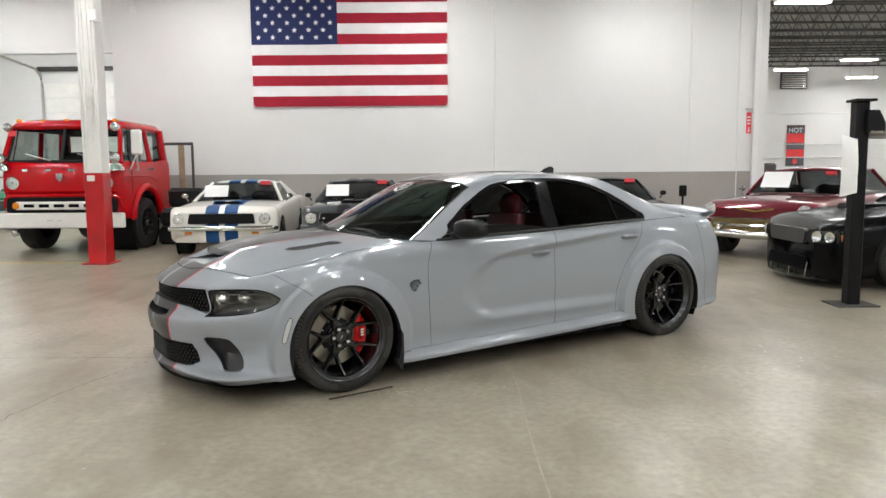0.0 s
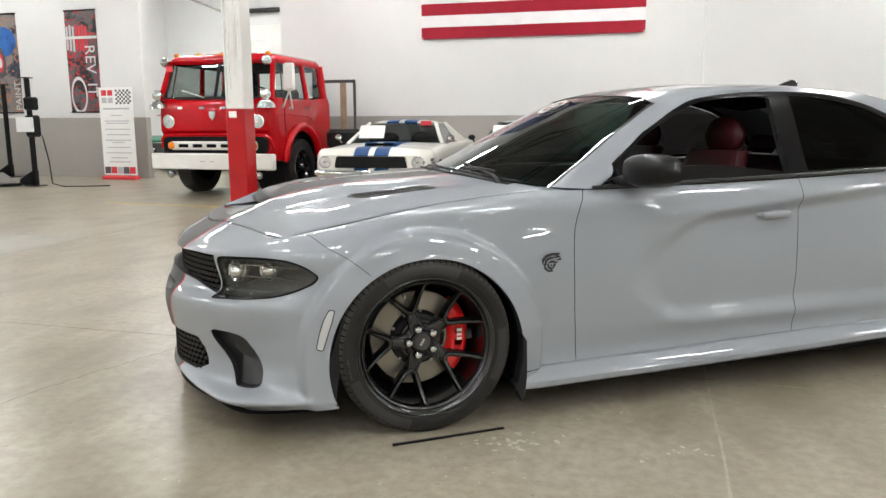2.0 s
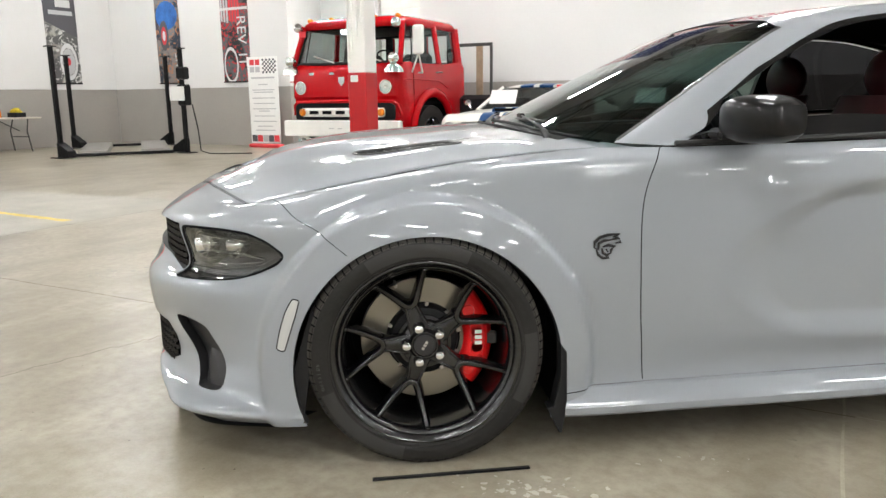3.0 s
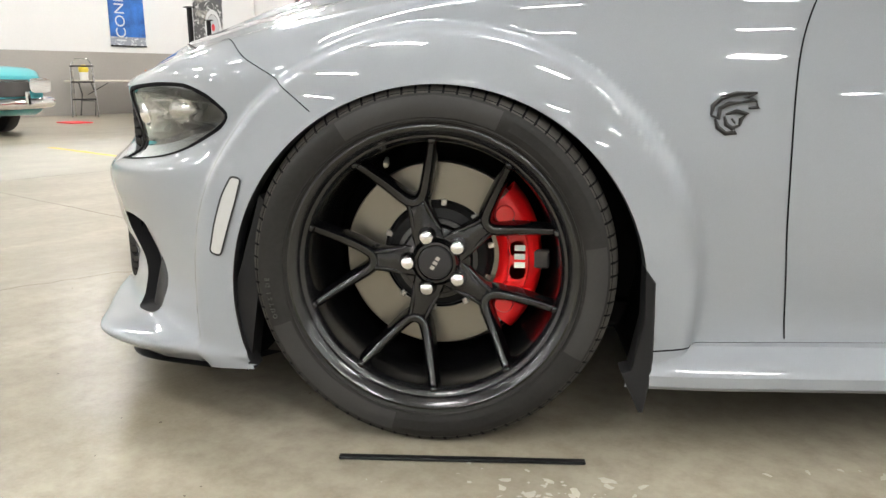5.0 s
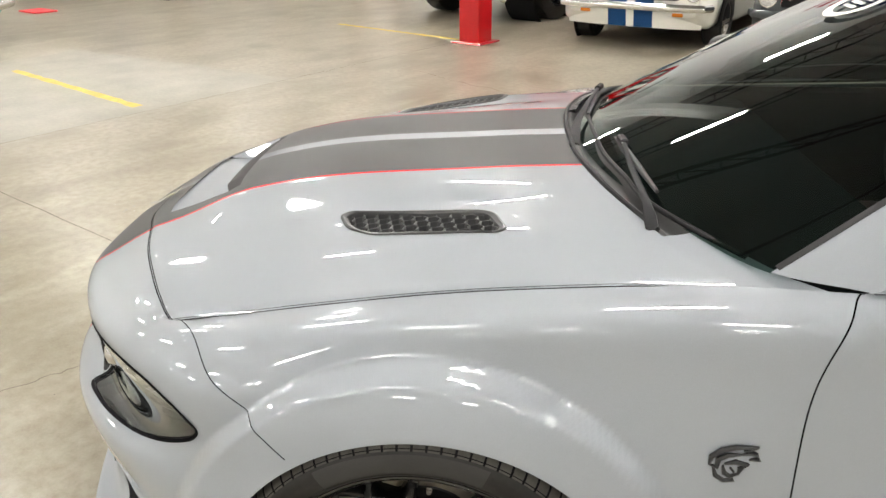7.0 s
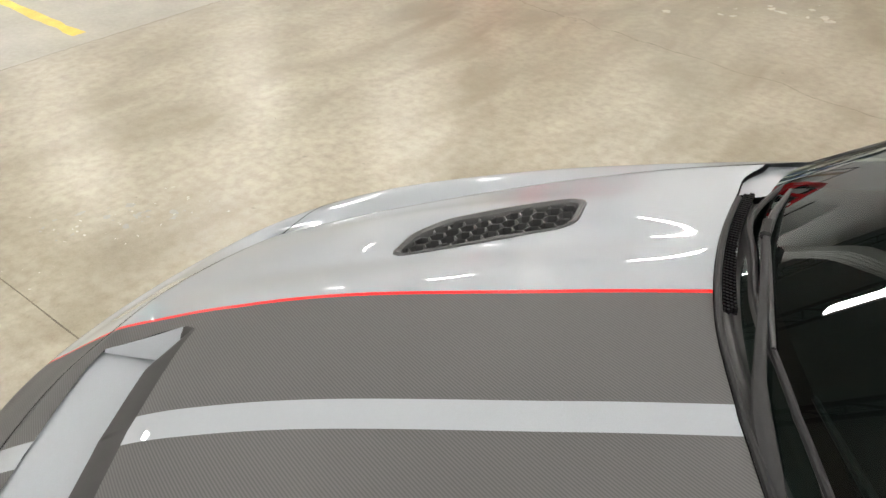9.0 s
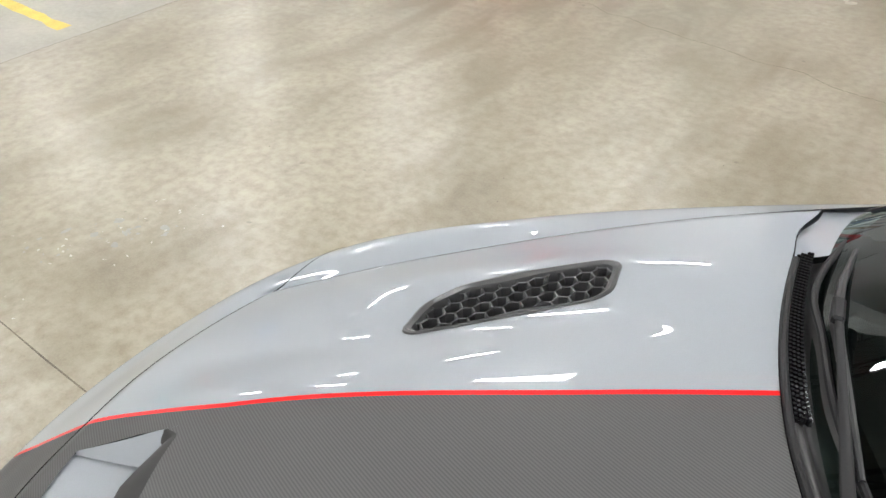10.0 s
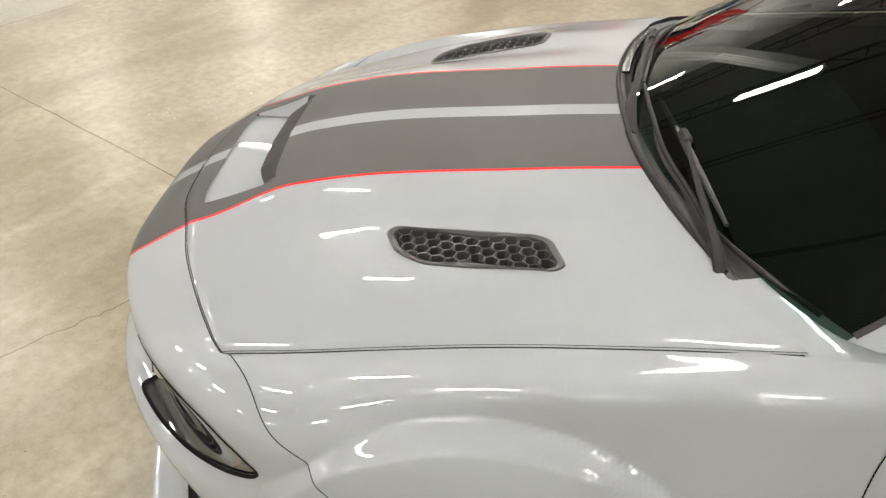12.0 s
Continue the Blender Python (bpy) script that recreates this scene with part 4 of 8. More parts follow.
def bonnet_vent(side):
    """A vent frame with a honeycomb grid over a dark well."""
    frame_geo = Geo()
    pts = bonnet.dense(vent_ij, True, 0.8)
    p, n = bonnet.at(pts), bonnet.normal(pts)
    mid = p.mean(0)
    inward = mid - p
    inward /= np.linalg.norm(inward, axis=1, keepdims=True)
    n = np.where(n[:, 2:3] < 0, -n, n)
    rows = [p - inward * 0.003 + n * 0.0005, p - inward * 0.001 + n * 0.004, p + inward * 0.004 + n * 0.005, p + inward * 0.013 + n * 0.001, p + inward * 0.015 - n * 0.004, p + inward * 0.016 - n * 0.022]
    rows = [r.tolist() for r in rows]
    frame_geo.sheet([r + r[:1] for r in rows])
    vent = part("bonnet_vent", flip(frame_geo, side), "vent_frame", bonnet_ob, "black honeycomb heat vent", recalc=False)
    well = Geo().sheet([r + r[:1] for r in [(p + inward * 0.012 - n * 0.012).tolist(), (p + inward * 0.02 - n * 0.09).tolist(), (np.repeat(mid[None], len(p), 0) - (0, 0, 0.1)).tolist()]])
    part("vent_well", flip(well, side), "gap", vent, recalc=False)
    comb = Geo()
    ax = np.array([0.366, -0.135])
    ax /= np.linalg.norm(ax)
    ay = np.array([-ax[1], ax[0]])
    outline = p[:, :2] + inward[:, :2] * 0.010
    cell = 0.0275

    def inside(q):
        hit = False
        for a, b in zip(outline, np.roll(outline, -1, axis=0)):
            if (a[1] > q[1]) != (b[1] > q[1]) and q[0] < (b[0] - a[0]) * (q[1] - a[1]) / (b[1] - a[1]) + a[0]:
                hit = not hit
        return hit

    for i in range(-10, 11):
        for j in range(-5, 6):
            c = mid[:2] + ax * (i + 0.5 * (j % 2)) * cell * 1.12 + ay * (j - .1) * cell * 0.82
            if not inside(c):
                continue
            ring = []
            for k in range(6):
                d = ax * math.cos(radians(60 * k + 30)) + ay * math.sin(radians(60 * k + 30))
                q = c + ax * math.cos(radians(60 * k + 30)) * cell * .645 + ay * math.sin(radians(60 * k + 30)) * cell * .56
                ring.append(q)
            rows = []
            for rad, dz in ((1.0, 0.0), (1.0, -0.022), (0.86, -0.022), (0.88, -0.0015)):
                rr = []
                for q in ring:
                    w = c + (q - c) * rad
                    z = float(bonnet_height(np.array([w[0]]), np.array([w[1]]))[0]) - 0.003 + dz
                    rr.append((w[0], w[1], z))
                rows.append(rr + rr[:1])
            rows.append(rows[0])
            comb.sheet(rows)
    part("vent_grid", flip(comb, side), "vent_frame", vent, recalc=True, smooth=20)


for side in (1, -1):
    bonnet_vent(side)

# cabin: glass, roof and pillars
CENTRE = [(.345, 0, .985), (.62, 0, 1.118), (.90, 0, 1.255), (1.19, 0, 1.372), (1.5, 0, 1.418), (1.9, 0, 1.437), (2.3, 0, 1.425), (2.65, 0, 1.375), (3.05, 0, 1.235), (3.42, 0, 1.085)]
INNER = [(.40, .38, .984), (.66, .36, 1.118), (.94, .34, 1.252), (1.21, .32, 1.365), (1.5, .32, 1.410), (1.9, .32, 1.429), (2.3, .32, 1.417), (2.66, .32, 1.368), (3.06, .34, 1.228), (3.42, .36, 1.08)]
PILLAR = [(.62, .765, .957), (.83, .70, 1.085), (1.04, .635, 1.215), (1.265, .565, 1.335), (1.5, .565, 1.378), (1.9, .565, 1.396), (2.3, .56, 1.382), (2.68, .55, 1.335), (3.10, .57, 1.19), (3.44, .60, 1.065)]
RAIL = [(.735, .80, .950), (.95, .735, 1.075), (1.17, .675, 1.195), (1.38, .62, 1.312), (1.6, .605, 1.350), (1.95, .605, 1.365), (2.3, .605, 1.345), (2.68, .625, 1.265), (3.05, .68, 1.125), (3.46, .72, 1.04)]
BELT = [(.745, .812, .947), (1.0, .815, .955), (1.25, .82, .960), (1.5, .82, .966), (1.75, .822, .973), (2.0, .822, .98), (2.3, .82, .99), (2.68, .812, 1.0), (3.05, .80, 1.008), (3.46, .77, 1.012)]
cab_grid = loft([[(x, -w, z) for x, w, z in r] for r in (BELT, RAIL, PILLAR, INNER, CENTRE)], 240, 80, blur=3)
inner_row = int(np.argmin(np.abs(np.abs(cab_grid[:, 120, 1]) - .26)))
yk = cab_grid[inner_row, :, 1]
run = (cab_grid[inner_row + 1] - cab_grid[inner_row - 1]) / (cab_grid[inner_row + 1, :, 1:2] - cab_grid[inner_row - 1, :, 1:2])
for r in range(inner_row + 1, cab_grid.shape[0]):
    yr = cab_grid[r, :, 1]
    for c in (0, 2):
        cab_grid[r, :, c] = cab_grid[inner_row, :, c] + run[:, c] * (yr ** 2 - yk ** 2) / (2 * yk)
cab = Panel(cab_grid)
cab.nrm[-1, :, 1] = 0
cab.label = ["roof"] * len(cab.faces)
top = cab.nr - 1.0
ws = cab.find([(.625, -.755, .962), (.83, -.695, 1.088), (1.04, -.632, 1.217), (1.235, -.575, 1.322), (1.225, -.50, 1.335), (1.20, -.3, 1.360), (1.185, 0, 1.371)])
ws_cut = cab.dense(np.concatenate([[(ws[0][0], -0.5)], ws, [(top + 1, ws[-1][1]), (top + 1, -0.5)]]))
cab.cut("windscreen", ws_cut)
bl = cab.find([(2.66, 0, 1.372), (2.67, -.3, 1.364), (2.71, -.50, 1.33), (2.80, -.535, 1.30), (3.10, -.56, 1.195), (3.38, -.585, 1.085), (3.42, -.5, 1.078)])
cab.cut("rear_screen", cab.dense(np.concatenate([[(top + 1, bl[0][1])], bl, [(bl[-1][0], cab.nc - 0.5), (top + 1, cab.nc - 0.5)]])))


def on_cab(pts):
    return cab.find([(x, 0, z) for x, z in pts], (1, 0, 1))


def belt(x):
    return float(curve([(p[0], p[2]) for p in BELT])(x)[0])


surround = on_cab([(.80, belt(.80) + .004), (.915, 1.050), (1.11, 1.184), (1.33, 1.300), (1.50, 1.351), (1.75, 1.374), (1.98, 1.379), (2.22, 1.366), (2.45, 1.324), (2.65, 1.245), (2.82, 1.150), (2.96, 1.062), (2.95, 1.02), (2.85, belt(2.85) + .004), (2.3, belt(2.3) + .002), (1.5, belt(1.5) + .002)])
cab.cut("window_trim", cab.dense(surround))
front_win = on_cab([(.825, belt(.825) + .016), (.975, 1.083), (1.16, 1.194), (1.36, 1.291), (1.54, 1.339), (1.80, 1.355), (1.856, 1.346), (1.83, belt(1.83) + .018)])
rear_win = on_cab([(1.945, belt(1.95) + .018), (1.97, 1.359), (2.22, 1.346), (2.43, 1.304), (2.61, 1.236), (2.61, belt(2.6) + .018)])
quarter_win = on_cab([(2.625, belt(2.62) + .022), (2.625, 1.215), (2.78, 1.13), (2.90, 1.050), (2.86, belt(2.86) + .02)])
cab.cut("front_window", cab.dense(front_win)), cab.cut("rear_window", cab.dense(rear_win)), cab.cut("quarter_window", cab.dense(quarter_win))
part("roof", cab.take("roof", "roof", both=True), "striped", sedan, "grey roof and pillars with a dark striped centre")
part("windscreen", cab.take("windscreen", "windscreen", both=True, lift=-0.004), "windscreen", sedan, "laminated windscreen with a green tint")
part("rear_screen", cab.take("rear_screen", "rear_screen", both=True, lift=-0.003), "dark_glass", sedan)
for side in (1, -1):
    part("window_trim", cab.take("window_trim", "window_trim", side, lift=0.002), "black_gloss", sedan, "gloss black window surround")
    if side < 0:
        part("front_window", cab.take("front_window", "front_window", side, lift=-0.004), "windscreen", sedan)
    part("rear_window", cab.take("rear_window", "rear_window", side, lift=-0.004), "dark_glass", sedan, "dark tinted rear door glass")
    part("quarter_window", cab.take("quarter_window", "quarter_window", side, lift=-0.004), "dark_glass", sedan)
    belt_pts = [(x, float(np.interp(x, [p[0] for p in BELT], [p[1] for p in BELT])) * -1 - .006, belt(x) + .006) for x in np.linspace(.79, 2.92, 40)]
    part("belt_trim", flip(Geo().tube(belt_pts, .0095, 8), side), "trim", sedan, "black strip under the side windows")
    seals = Geo()
    for ij in (front_win, rear_win, quarter_win):
        cab.wall(ij, 0.03, (0, 1, 0), seals)
    part("window_seal", flip(seals, side), "trim", sedan, recalc=False)
    edge = Geo()
    cab.ribbon(ws[:4], 0.012, 0.001, geo=edge)
    part("screen_edge", flip(edge, side), "trim", sedan, recalc=False)

# boot lid and spoiler
deck_rows = []
for i in range(25):
    t = i / 24
    x = 3.40 + .60 * t
    w = .76 - .05 * t
    z = 1.082 - .035 * t
    deck_rows.append([(x, w * s, z - .055 * abs(s) ** 3 - (.02 * t)) for s in np.linspace(-1, 1, 31)])
part("boot_lid", Geo().sheet(deck_rows), "striped", sedan)
wing = Geo()
ring = []
for i in range(41):
    s = -1 + i / 20
    x, z, y = 3.93 - .10 * abs(s) ** 2.5, 1.085 - .045 * abs(s) ** 3, .755 * s
    ring.append([(x - .13, y, z - .045), (x - .06, y, z - .008), (x + .02, y, z + .008), (x + .10, y, z + .004), (x + .105, y, z - .008), (x + .03, y, z - .04), (x - .13, y, z - .05)])
wing.sheet(ring)
part("rear_spoiler", wing, "paint", sedan, "grey lip spoiler on the boot lid", recalc=True)

# interior
tub = Geo().box(.55, -.70, .30, 3.0, .70, .34).box(.45, -.72, .34, .62, .72, .93).box(.58, -.74, .86, .98, .74, .93, .04).box(2.85, -.70, .34, 3.0, .70, 1.0)
part("cabin_tub", tub, "cabin", sedan)
headliner = [[(x, y, float(curve([(1.2, 1.335), (1.5, 1.37), (1.9, 1.39), (2.3, 1.375), (2.66, 1.33)])(x)[0]) - .03 * (abs(y) / .55) ** 2) for y in np.linspace(-.55, .55, 9)] for x in np.linspace(1.22, 2.66, 10)]
part("headliner", Geo().sheet(headliner), "cabin", sedan)
for s in (1, -1):
    part("door_lining", Geo().box(.80, s * .76 - .02, .35, 2.8, s * .76 + .02, .955, .015), "cabin", sedan)


def seat(x, y):
    s = Geo()
    s.box(x - .27, y - .26, .46, x + .26, y + .26, .60, .05)
    base = part("front_seat", s, "red_leather", sedan, "red leather front seat")
    back = Geo()
    rows = []
    for i in range(15):
        t = i / 14
        zz = .54 + .55 * t
        xx = x + .20 + .16 * t
        w = .25 - .05 * t ** 3
        ring_pts = []
        for k in range(20):
            a = 2 * math.pi * k / 20
            cx, cy = math.copysign(abs(math.cos(a)) ** .6, math.cos(a)), math.copysign(abs(math.sin(a)) ** .6, math.sin(a))
            wing_x = -.035 * (abs(cy) ** 4) * (1 - t * .5)
            ring_pts.append((xx + cx * .065 + wing_x, y + cy * w, zz))
        rows.append(ring_pts + ring_pts[:1])
    back.sheet(rows)
    back.f += [tuple(range(20)), tuple(14 * 21 + k for k in range(20))]
    part("backrest", back, "red_leather", base)
    head = Geo().ball((x + .385, y, 1.160), .062, .140, .105)
    for dy in (-.05, .05):
        head.cyl((x + .37, y + dy, 1.0), (x + .37, y + dy, 1.10), .007, segs=8)
    part("headrest", head, "red_leather", base)


seat(1.42, -.37), seat(1.42, .37)
bench = Geo().box(2.25, -.62, .42, 2.62, .62, .58, .06)
bench.box(2.58, -.62, .55, 2.74, .62, 1.02, .06)
for y in (-.36, .36):
    bench.box(2.64, y - .12, 1.03, 2.72, y + .12, 1.15, .035)
part("rear_bench", bench, "red_leather", sedan)
wheel_geo = Geo().lathe([(.185 + .016 * math.cos(radians(a)), .016 * math.sin(radians(a))) for a in range(0, 360, 30)], 32, pose(1.08, -.37, .93, 0, 68, 0), closed=True)
wheel_geo.cyl((1.02, -.37, .90), (1.075, -.37, .93), .06, segs=16)
part("steering_wheel", wheel_geo, "cabin", sedan)
mirror_in = Geo().box(1.04, -.12, 1.245, 1.065, .12, 1.31, .02)
mirror_in.cyl((1.05, 0, 1.30), (1.10, 0, 1.335), .012)
part("interior_mirror", mirror_in, "black_plastic", sedan)

# oval sticker on the screen
spot_ij = cab.find([(1.03, -.075, 1.305)])
spot, spot_n = cab.at(spot_ij)[0] * (1, -1, 1), cab.normal(spot_ij)[0] * (1, -1, 1)
spot_n = spot_n if spot_n[2] > 0 else -spot_n
sticker_at = Matrix.Translation(Vector(spot) + Vector(spot_n) * .004) @ Vector(spot_n).to_track_quat("Z", "Y").to_matrix().to_4x4()
ring_geo = Geo().lathe([(.062, 0), (.086, 0), (.086, .001)], 36, sticker_at)
sticker = part("screen_sticker", ring_geo, "white", sedan, "round white sticker on the windscreen", recalc=False)
for k in range(3):
    part("sticker_bar", Geo().box(-.035, -.030 + .022 * k, 0, .035, -.018 + .022 * k, .001, 0, sticker_at), "white", sticker)

# wheels
def wheel(cx, side, cy):
    """Tyre, ten-spoke rim, brake disc, caliper and nuts. Local z points out of the wheel."""
    m = Matrix.Translation((cx, -cy * side, HUB_Z)) @ Matrix.Rotation(radians(90 * side), 4, "X")
    hub = part("wheel", Geo().lathe([(.005, -.012), (.085, -.03), (.085, -.05), (.06, -.09)], 40), "rim", sedan, "satin black split-spoke alloy wheel")
    hub.matrix_parent_inverse = Matrix()
    hub.matrix_basis = m
    R = HUB_Z + .007

    def squash(g):
        """Flattens the tyre where it meets the floor."""
        g.v = [(x, max(y * side, .001 - HUB_Z) * side, z) for x, y, z in g.v]
        return g

    # z = 0 is the hub face; the tyre's outer face stands proud of it
    prof = [(.268, .072), (.279, .086), (.292, .094), (.310, .0985), (.326, .098), (.337, .0945), (.3405, .092)]
    crown = [(.3405, .092), (.3465, .087), (.3525, .079), (.3575, .066), (R - .0008, .048), (R, .03), (R, -.10), (R - .002, -.18), (.34, -.205), (.30, -.215), (.265, -.20)]
    tyre = part("tyre", squash(Geo().lathe(prof, 120)), "rubber", hub, "wide low-profile black tyre")
    part("tread_face", squash(Geo().lathe(crown, 120)), "tread", tyre, "dusty tread of the tyre", recalc=False)
    for a0, a1 in ((200, 256), (66, 122), (-30, 10)):
        band = Geo().lathe([(.297, .0964), (.310, .0990), (.325, .0986), (.336, .0954)], 40, a0=a0, a1=a1)
        part("sidewall_band", band, "rubber_smooth", tyre, recalc=False)
    for k, letter in enumerate("OUTSIDE"):
        a = 197 - 2.3 * k
        lettering(letter, .0125, Matrix.Rotation(radians(a), 4, "Z") @ Matrix.Translation((.319, .003, .0992)) @ Matrix.Rotation(radians(-90), 4, "Z"), "rubber_text", tyre, "moulded_letter")
    for a0, a1 in ((18, 62), (258, 276), (281, 300)):
        part("moulded_mark", Geo().lathe([(.307, .0987), (.326, .0985)], 14, a0=a0, a1=a1), "rubber", tyre, recalc=False)
    rings = Geo().lathe([(.289, .0925), (.290, .0952), (.2925, .0960), (.2945, .0955)], 120)
    part("rim_guard", rings, "rubber", tyre, recalc=False)
    # shoulder blocks
    grooves = Geo()
    for k in range(84):
        t = Matrix.Rotation(radians(360 * k / 84), 4, "Z")
        line = ((.3405, .0926), (.3470, .0874), (.3531, .0793), (.3582, .0662), (R + .0002, .048), (R + .0008, .034))
        grooves.add([t @ Vector((r, .0022, z)) for r, z in line] + [t @ Vector((r, -.0022, z)) for r, z in line], [(i, i + 1, i + 7, i + 6) for i in range(5)])
        grooves.add([t @ Vector(p) for p in ((R + .0008, .0016, .018), (R + .0008, .009, -.02), (R + .0008, .006, -.02), (R + .0008, -.0016, .018))], [(0, 1, 2, 3)])
    grooves.lathe([(.3438, .0903), (.3452, .0893)], 96)
    for z in (.022, -.03, -.085, -.135):
        grooves.lathe([(R + .0007, z), (R + .0007, z - .006)], 96)
    part("tread_groove", squash(grooves), "gap", tyre, recalc=False)
    # barrel and lip of the rim
    barrel = [(.281, .082), (.2845, .0865), (.2835, .0905), (.2795, .0915), (.2765, .0895), (.2640, .0775), (.2625, .0735), (.2600, .0725), (.2520, .062), (.2490, .052), (.2475, .040), (.245, -.03), (.236, -.10), (.232, -.17), (.24, -.19)]
    part("rim_barrel", Geo().lathe(barrel, 120), "rim_lip", hub)
    # five forked spokes, each one sweep from tip to fork to tip with a stem to the hub

    def face(r):
        t = min(1, max(0, (r - .10) / .1545))
        return -.004 + .064 * t - .016 * math.sin(math.pi * t)

    spoke = Geo()
    turn = [(.256 * math.cos(radians(s * 18.2)), .256 * math.sin(radians(s * 18.2))) for s in (-1, 1)]
    knee = [(.130 * math.cos(radians(s * 6.2)), .130 * math.sin(radians(s * 6.2))) for s in (-1, 1)]
    line = []
    corners = [turn[0], knee[0], knee[1], turn[1]]
    for i, (a, b) in enumerate(zip(corners, corners[1:])):
        n = 8 if i != 1 else 4
        line += [Vector(a).lerp(Vector(b), k / n) for k in range(n)]
    line.append(Vector(corners[-1]))
    for _ in range(2):
        line = [line[0]] + [(line[k - 1] + line[k] * 2 + line[k + 1]) / 4 for k in range(1, len(line) - 1)] + [line[-1]]
    rows = []
    for k, c in enumerate(line):
        d = (line[min(k + 1, len(line) - 1)] - line[max(k - 1, 0)]).normalized()
        s = Vector((-d.y, d.x))
        r = c.length
        q = min(1, max(0, (r - .12) / .13))
        w, z, deep = .0130 - .003 * q, face(r), .045 - .012 * q
        rows.append([(c.x + s.x * o * w, c.y + s.y * o * w, z - h) for o, h in ((-1.25, deep), (-1.0, .012), (-.56, .0012), (-.40, 0), (.40, 0), (.56, .0012), (1.0, .012), (1.25, deep))])
    spoke.sheet(rows)
    stem = [(.030, -.036), (.060, -.033), (.085, -.0265), (.108, -.0235), (.128, -.024), (.134, -.013), (.124, .0), (.134, .013), (.128, .024), (.108, .0235), (.085, .0265), (.060, .033), (.030, .036)]
    spoke.prism(stem, -.05, -.007, inset=.006)
    # raised edges of the stem run on from the fork
    for s in (-1, 1):
        spoke.tube([(.060, s * .0285, -.012), (.085, s * .0225, -.009), (.108, s * .0185, -.007), (.128, s * .0165, -.006)], [.003, .0045, .0045, .003], 8, flat=.8)
    for s in (-1, 1):
        t = Matrix.Rotation(radians(s * 18.2), 4, "Z")
        spoke.box(.2455, -.0085, .050, .2590, .0085, .0665, .004, t)
    spoke_mesh = None
    for k in range(5):
        if spoke_mesh is None:
            ob = part("spoke", spoke, "rim", hub, smooth=50)
            spoke_mesh = ob.data
        else:
            ob = new("spoke", spoke_mesh)
            ob.parent = hub
        ob.matrix_basis = Matrix.Rotation(radians(36 + 72 * k), 4, "Z")
    part("hub_face", Geo().lathe([(.034, .004), (.037, .007), (.042, .006), (.047, -.003), (.052, -.008), (.070, -.013), (.076, -.03), (.076, -.05)], 60), "rim", hub)
    cap = part("centre_cap", Geo().lathe([(.0005, .0095), (.029, .0095), (.033, .0085), (.035, .004)], 40), "trim", hub, "black centre cap")
    marks = Geo()
    for dx, w in ((-.012, .0075), (-.001, .0075), (.0095, .008)):
        marks.box(dx - .003, -.0045, .0096, dx + w - .003, .0045, .0102, .0005, pose(0, 0, 0, 0, 0, 58) if side > 0 else pose(0, 0, 0, 0, 0, -58))
    part("cap_mark", marks, "steel", cap)
    nut = Geo()
    hexa = [(.0125 * math.cos(radians(60 * i)), .0125 * math.sin(radians(60 * i))) for i in range(6)]
    nut.prism(hexa, -.012, .016, inset=.002)
    nut.lathe([(.0005, .019), (.007, .018), (.0105, .0155), (.0158, -.004), (.0158, -.012)], 24)
    nut_mesh = None
    for k in range(5):
        a = radians(36 + 72 * k)
        if nut_mesh is None:
            ob = part("lug_nut", nut, "chrome", hub, "chrome wheel nut")
            nut_mesh = ob.data
        else:
            ob = new("lug_nut", nut_mesh)
            ob.parent = hub
            ob["label"] = "chrome wheel nut"
        ob.matrix_basis = pose(.0565 * math.cos(a), .0565 * math.sin(a), .000, 0, 0, 17 * k) @ Matrix.Diagonal((1.2, 1.2, 1.1, 1))
    # valve
    av = radians(113)
    v = Geo().cyl((.232 * math.cos(av), .232 * math.sin(av), .03), (.224 * math.cos(av), .224 * math.sin(av), .062), .0045, segs=10)
    v.cyl((.226 * math.cos(av), .226 * math.sin(av), .054), (.2225 * math.cos(av), .2225 * math.sin(av), .068), .0065, .005, segs=10)
    part("valve", v, "steel", hub)
    # brakes
    disc = part("brake_disc", Geo().lathe([(.118, -.072), (.196, -.072), (.198, -.074), (.198, -.102), (.118, -.102), (.118, -.072)], 80), "disc", hub, "bare iron brake disc")
    bell = Geo().lathe([(.02, -.045), (.095, -.045), (.104, -.05), (.112, -.072), (.118, -.076)], 60)
    part("disc_bell", bell, "black", disc)
    for k in range(10):
        bolts = Geo()
        a = radians(36 * k + 12)
        t = pose(.112 * math.cos(a), .112 * math.sin(a), -.066, 0, 0, math.degrees(a))
        bolts.box(-.009, -.006, 0, .009, .006, .006, .002, t)
        bolts.cyl(t @ Vector((0, 0, .004)), t @ Vector((0, 0, .010)), .004, segs=8)
        part("disc_bolt", bolts, "steel", disc)
    front = cx < 1
    toward = 0 if side > 0 else 180
    span = 44 if front else 34
    body_prof = [(.128, -.125), (.128, -.062), (.140, -.045), (.160, -.034), (.192, -.034), (.210, -.046), (.218, -.06), (.218, -.125), (.128, -.125)]
    cal = Geo().lathe(body_prof, 26, a0=toward - span, a1=toward + span)
    cal_mat = "caliper" if front else "black"
    caliper = part("brake_caliper", cal, cal_mat, hub, "bright red six-piston brake caliper" if front else "dark rear brake caliper")
    bridge = Geo().lathe([(.150, -.036), (.152, -.029), (.188, -.029), (.193, -.036)], 16, a0=toward - 17, a1=toward + 17)
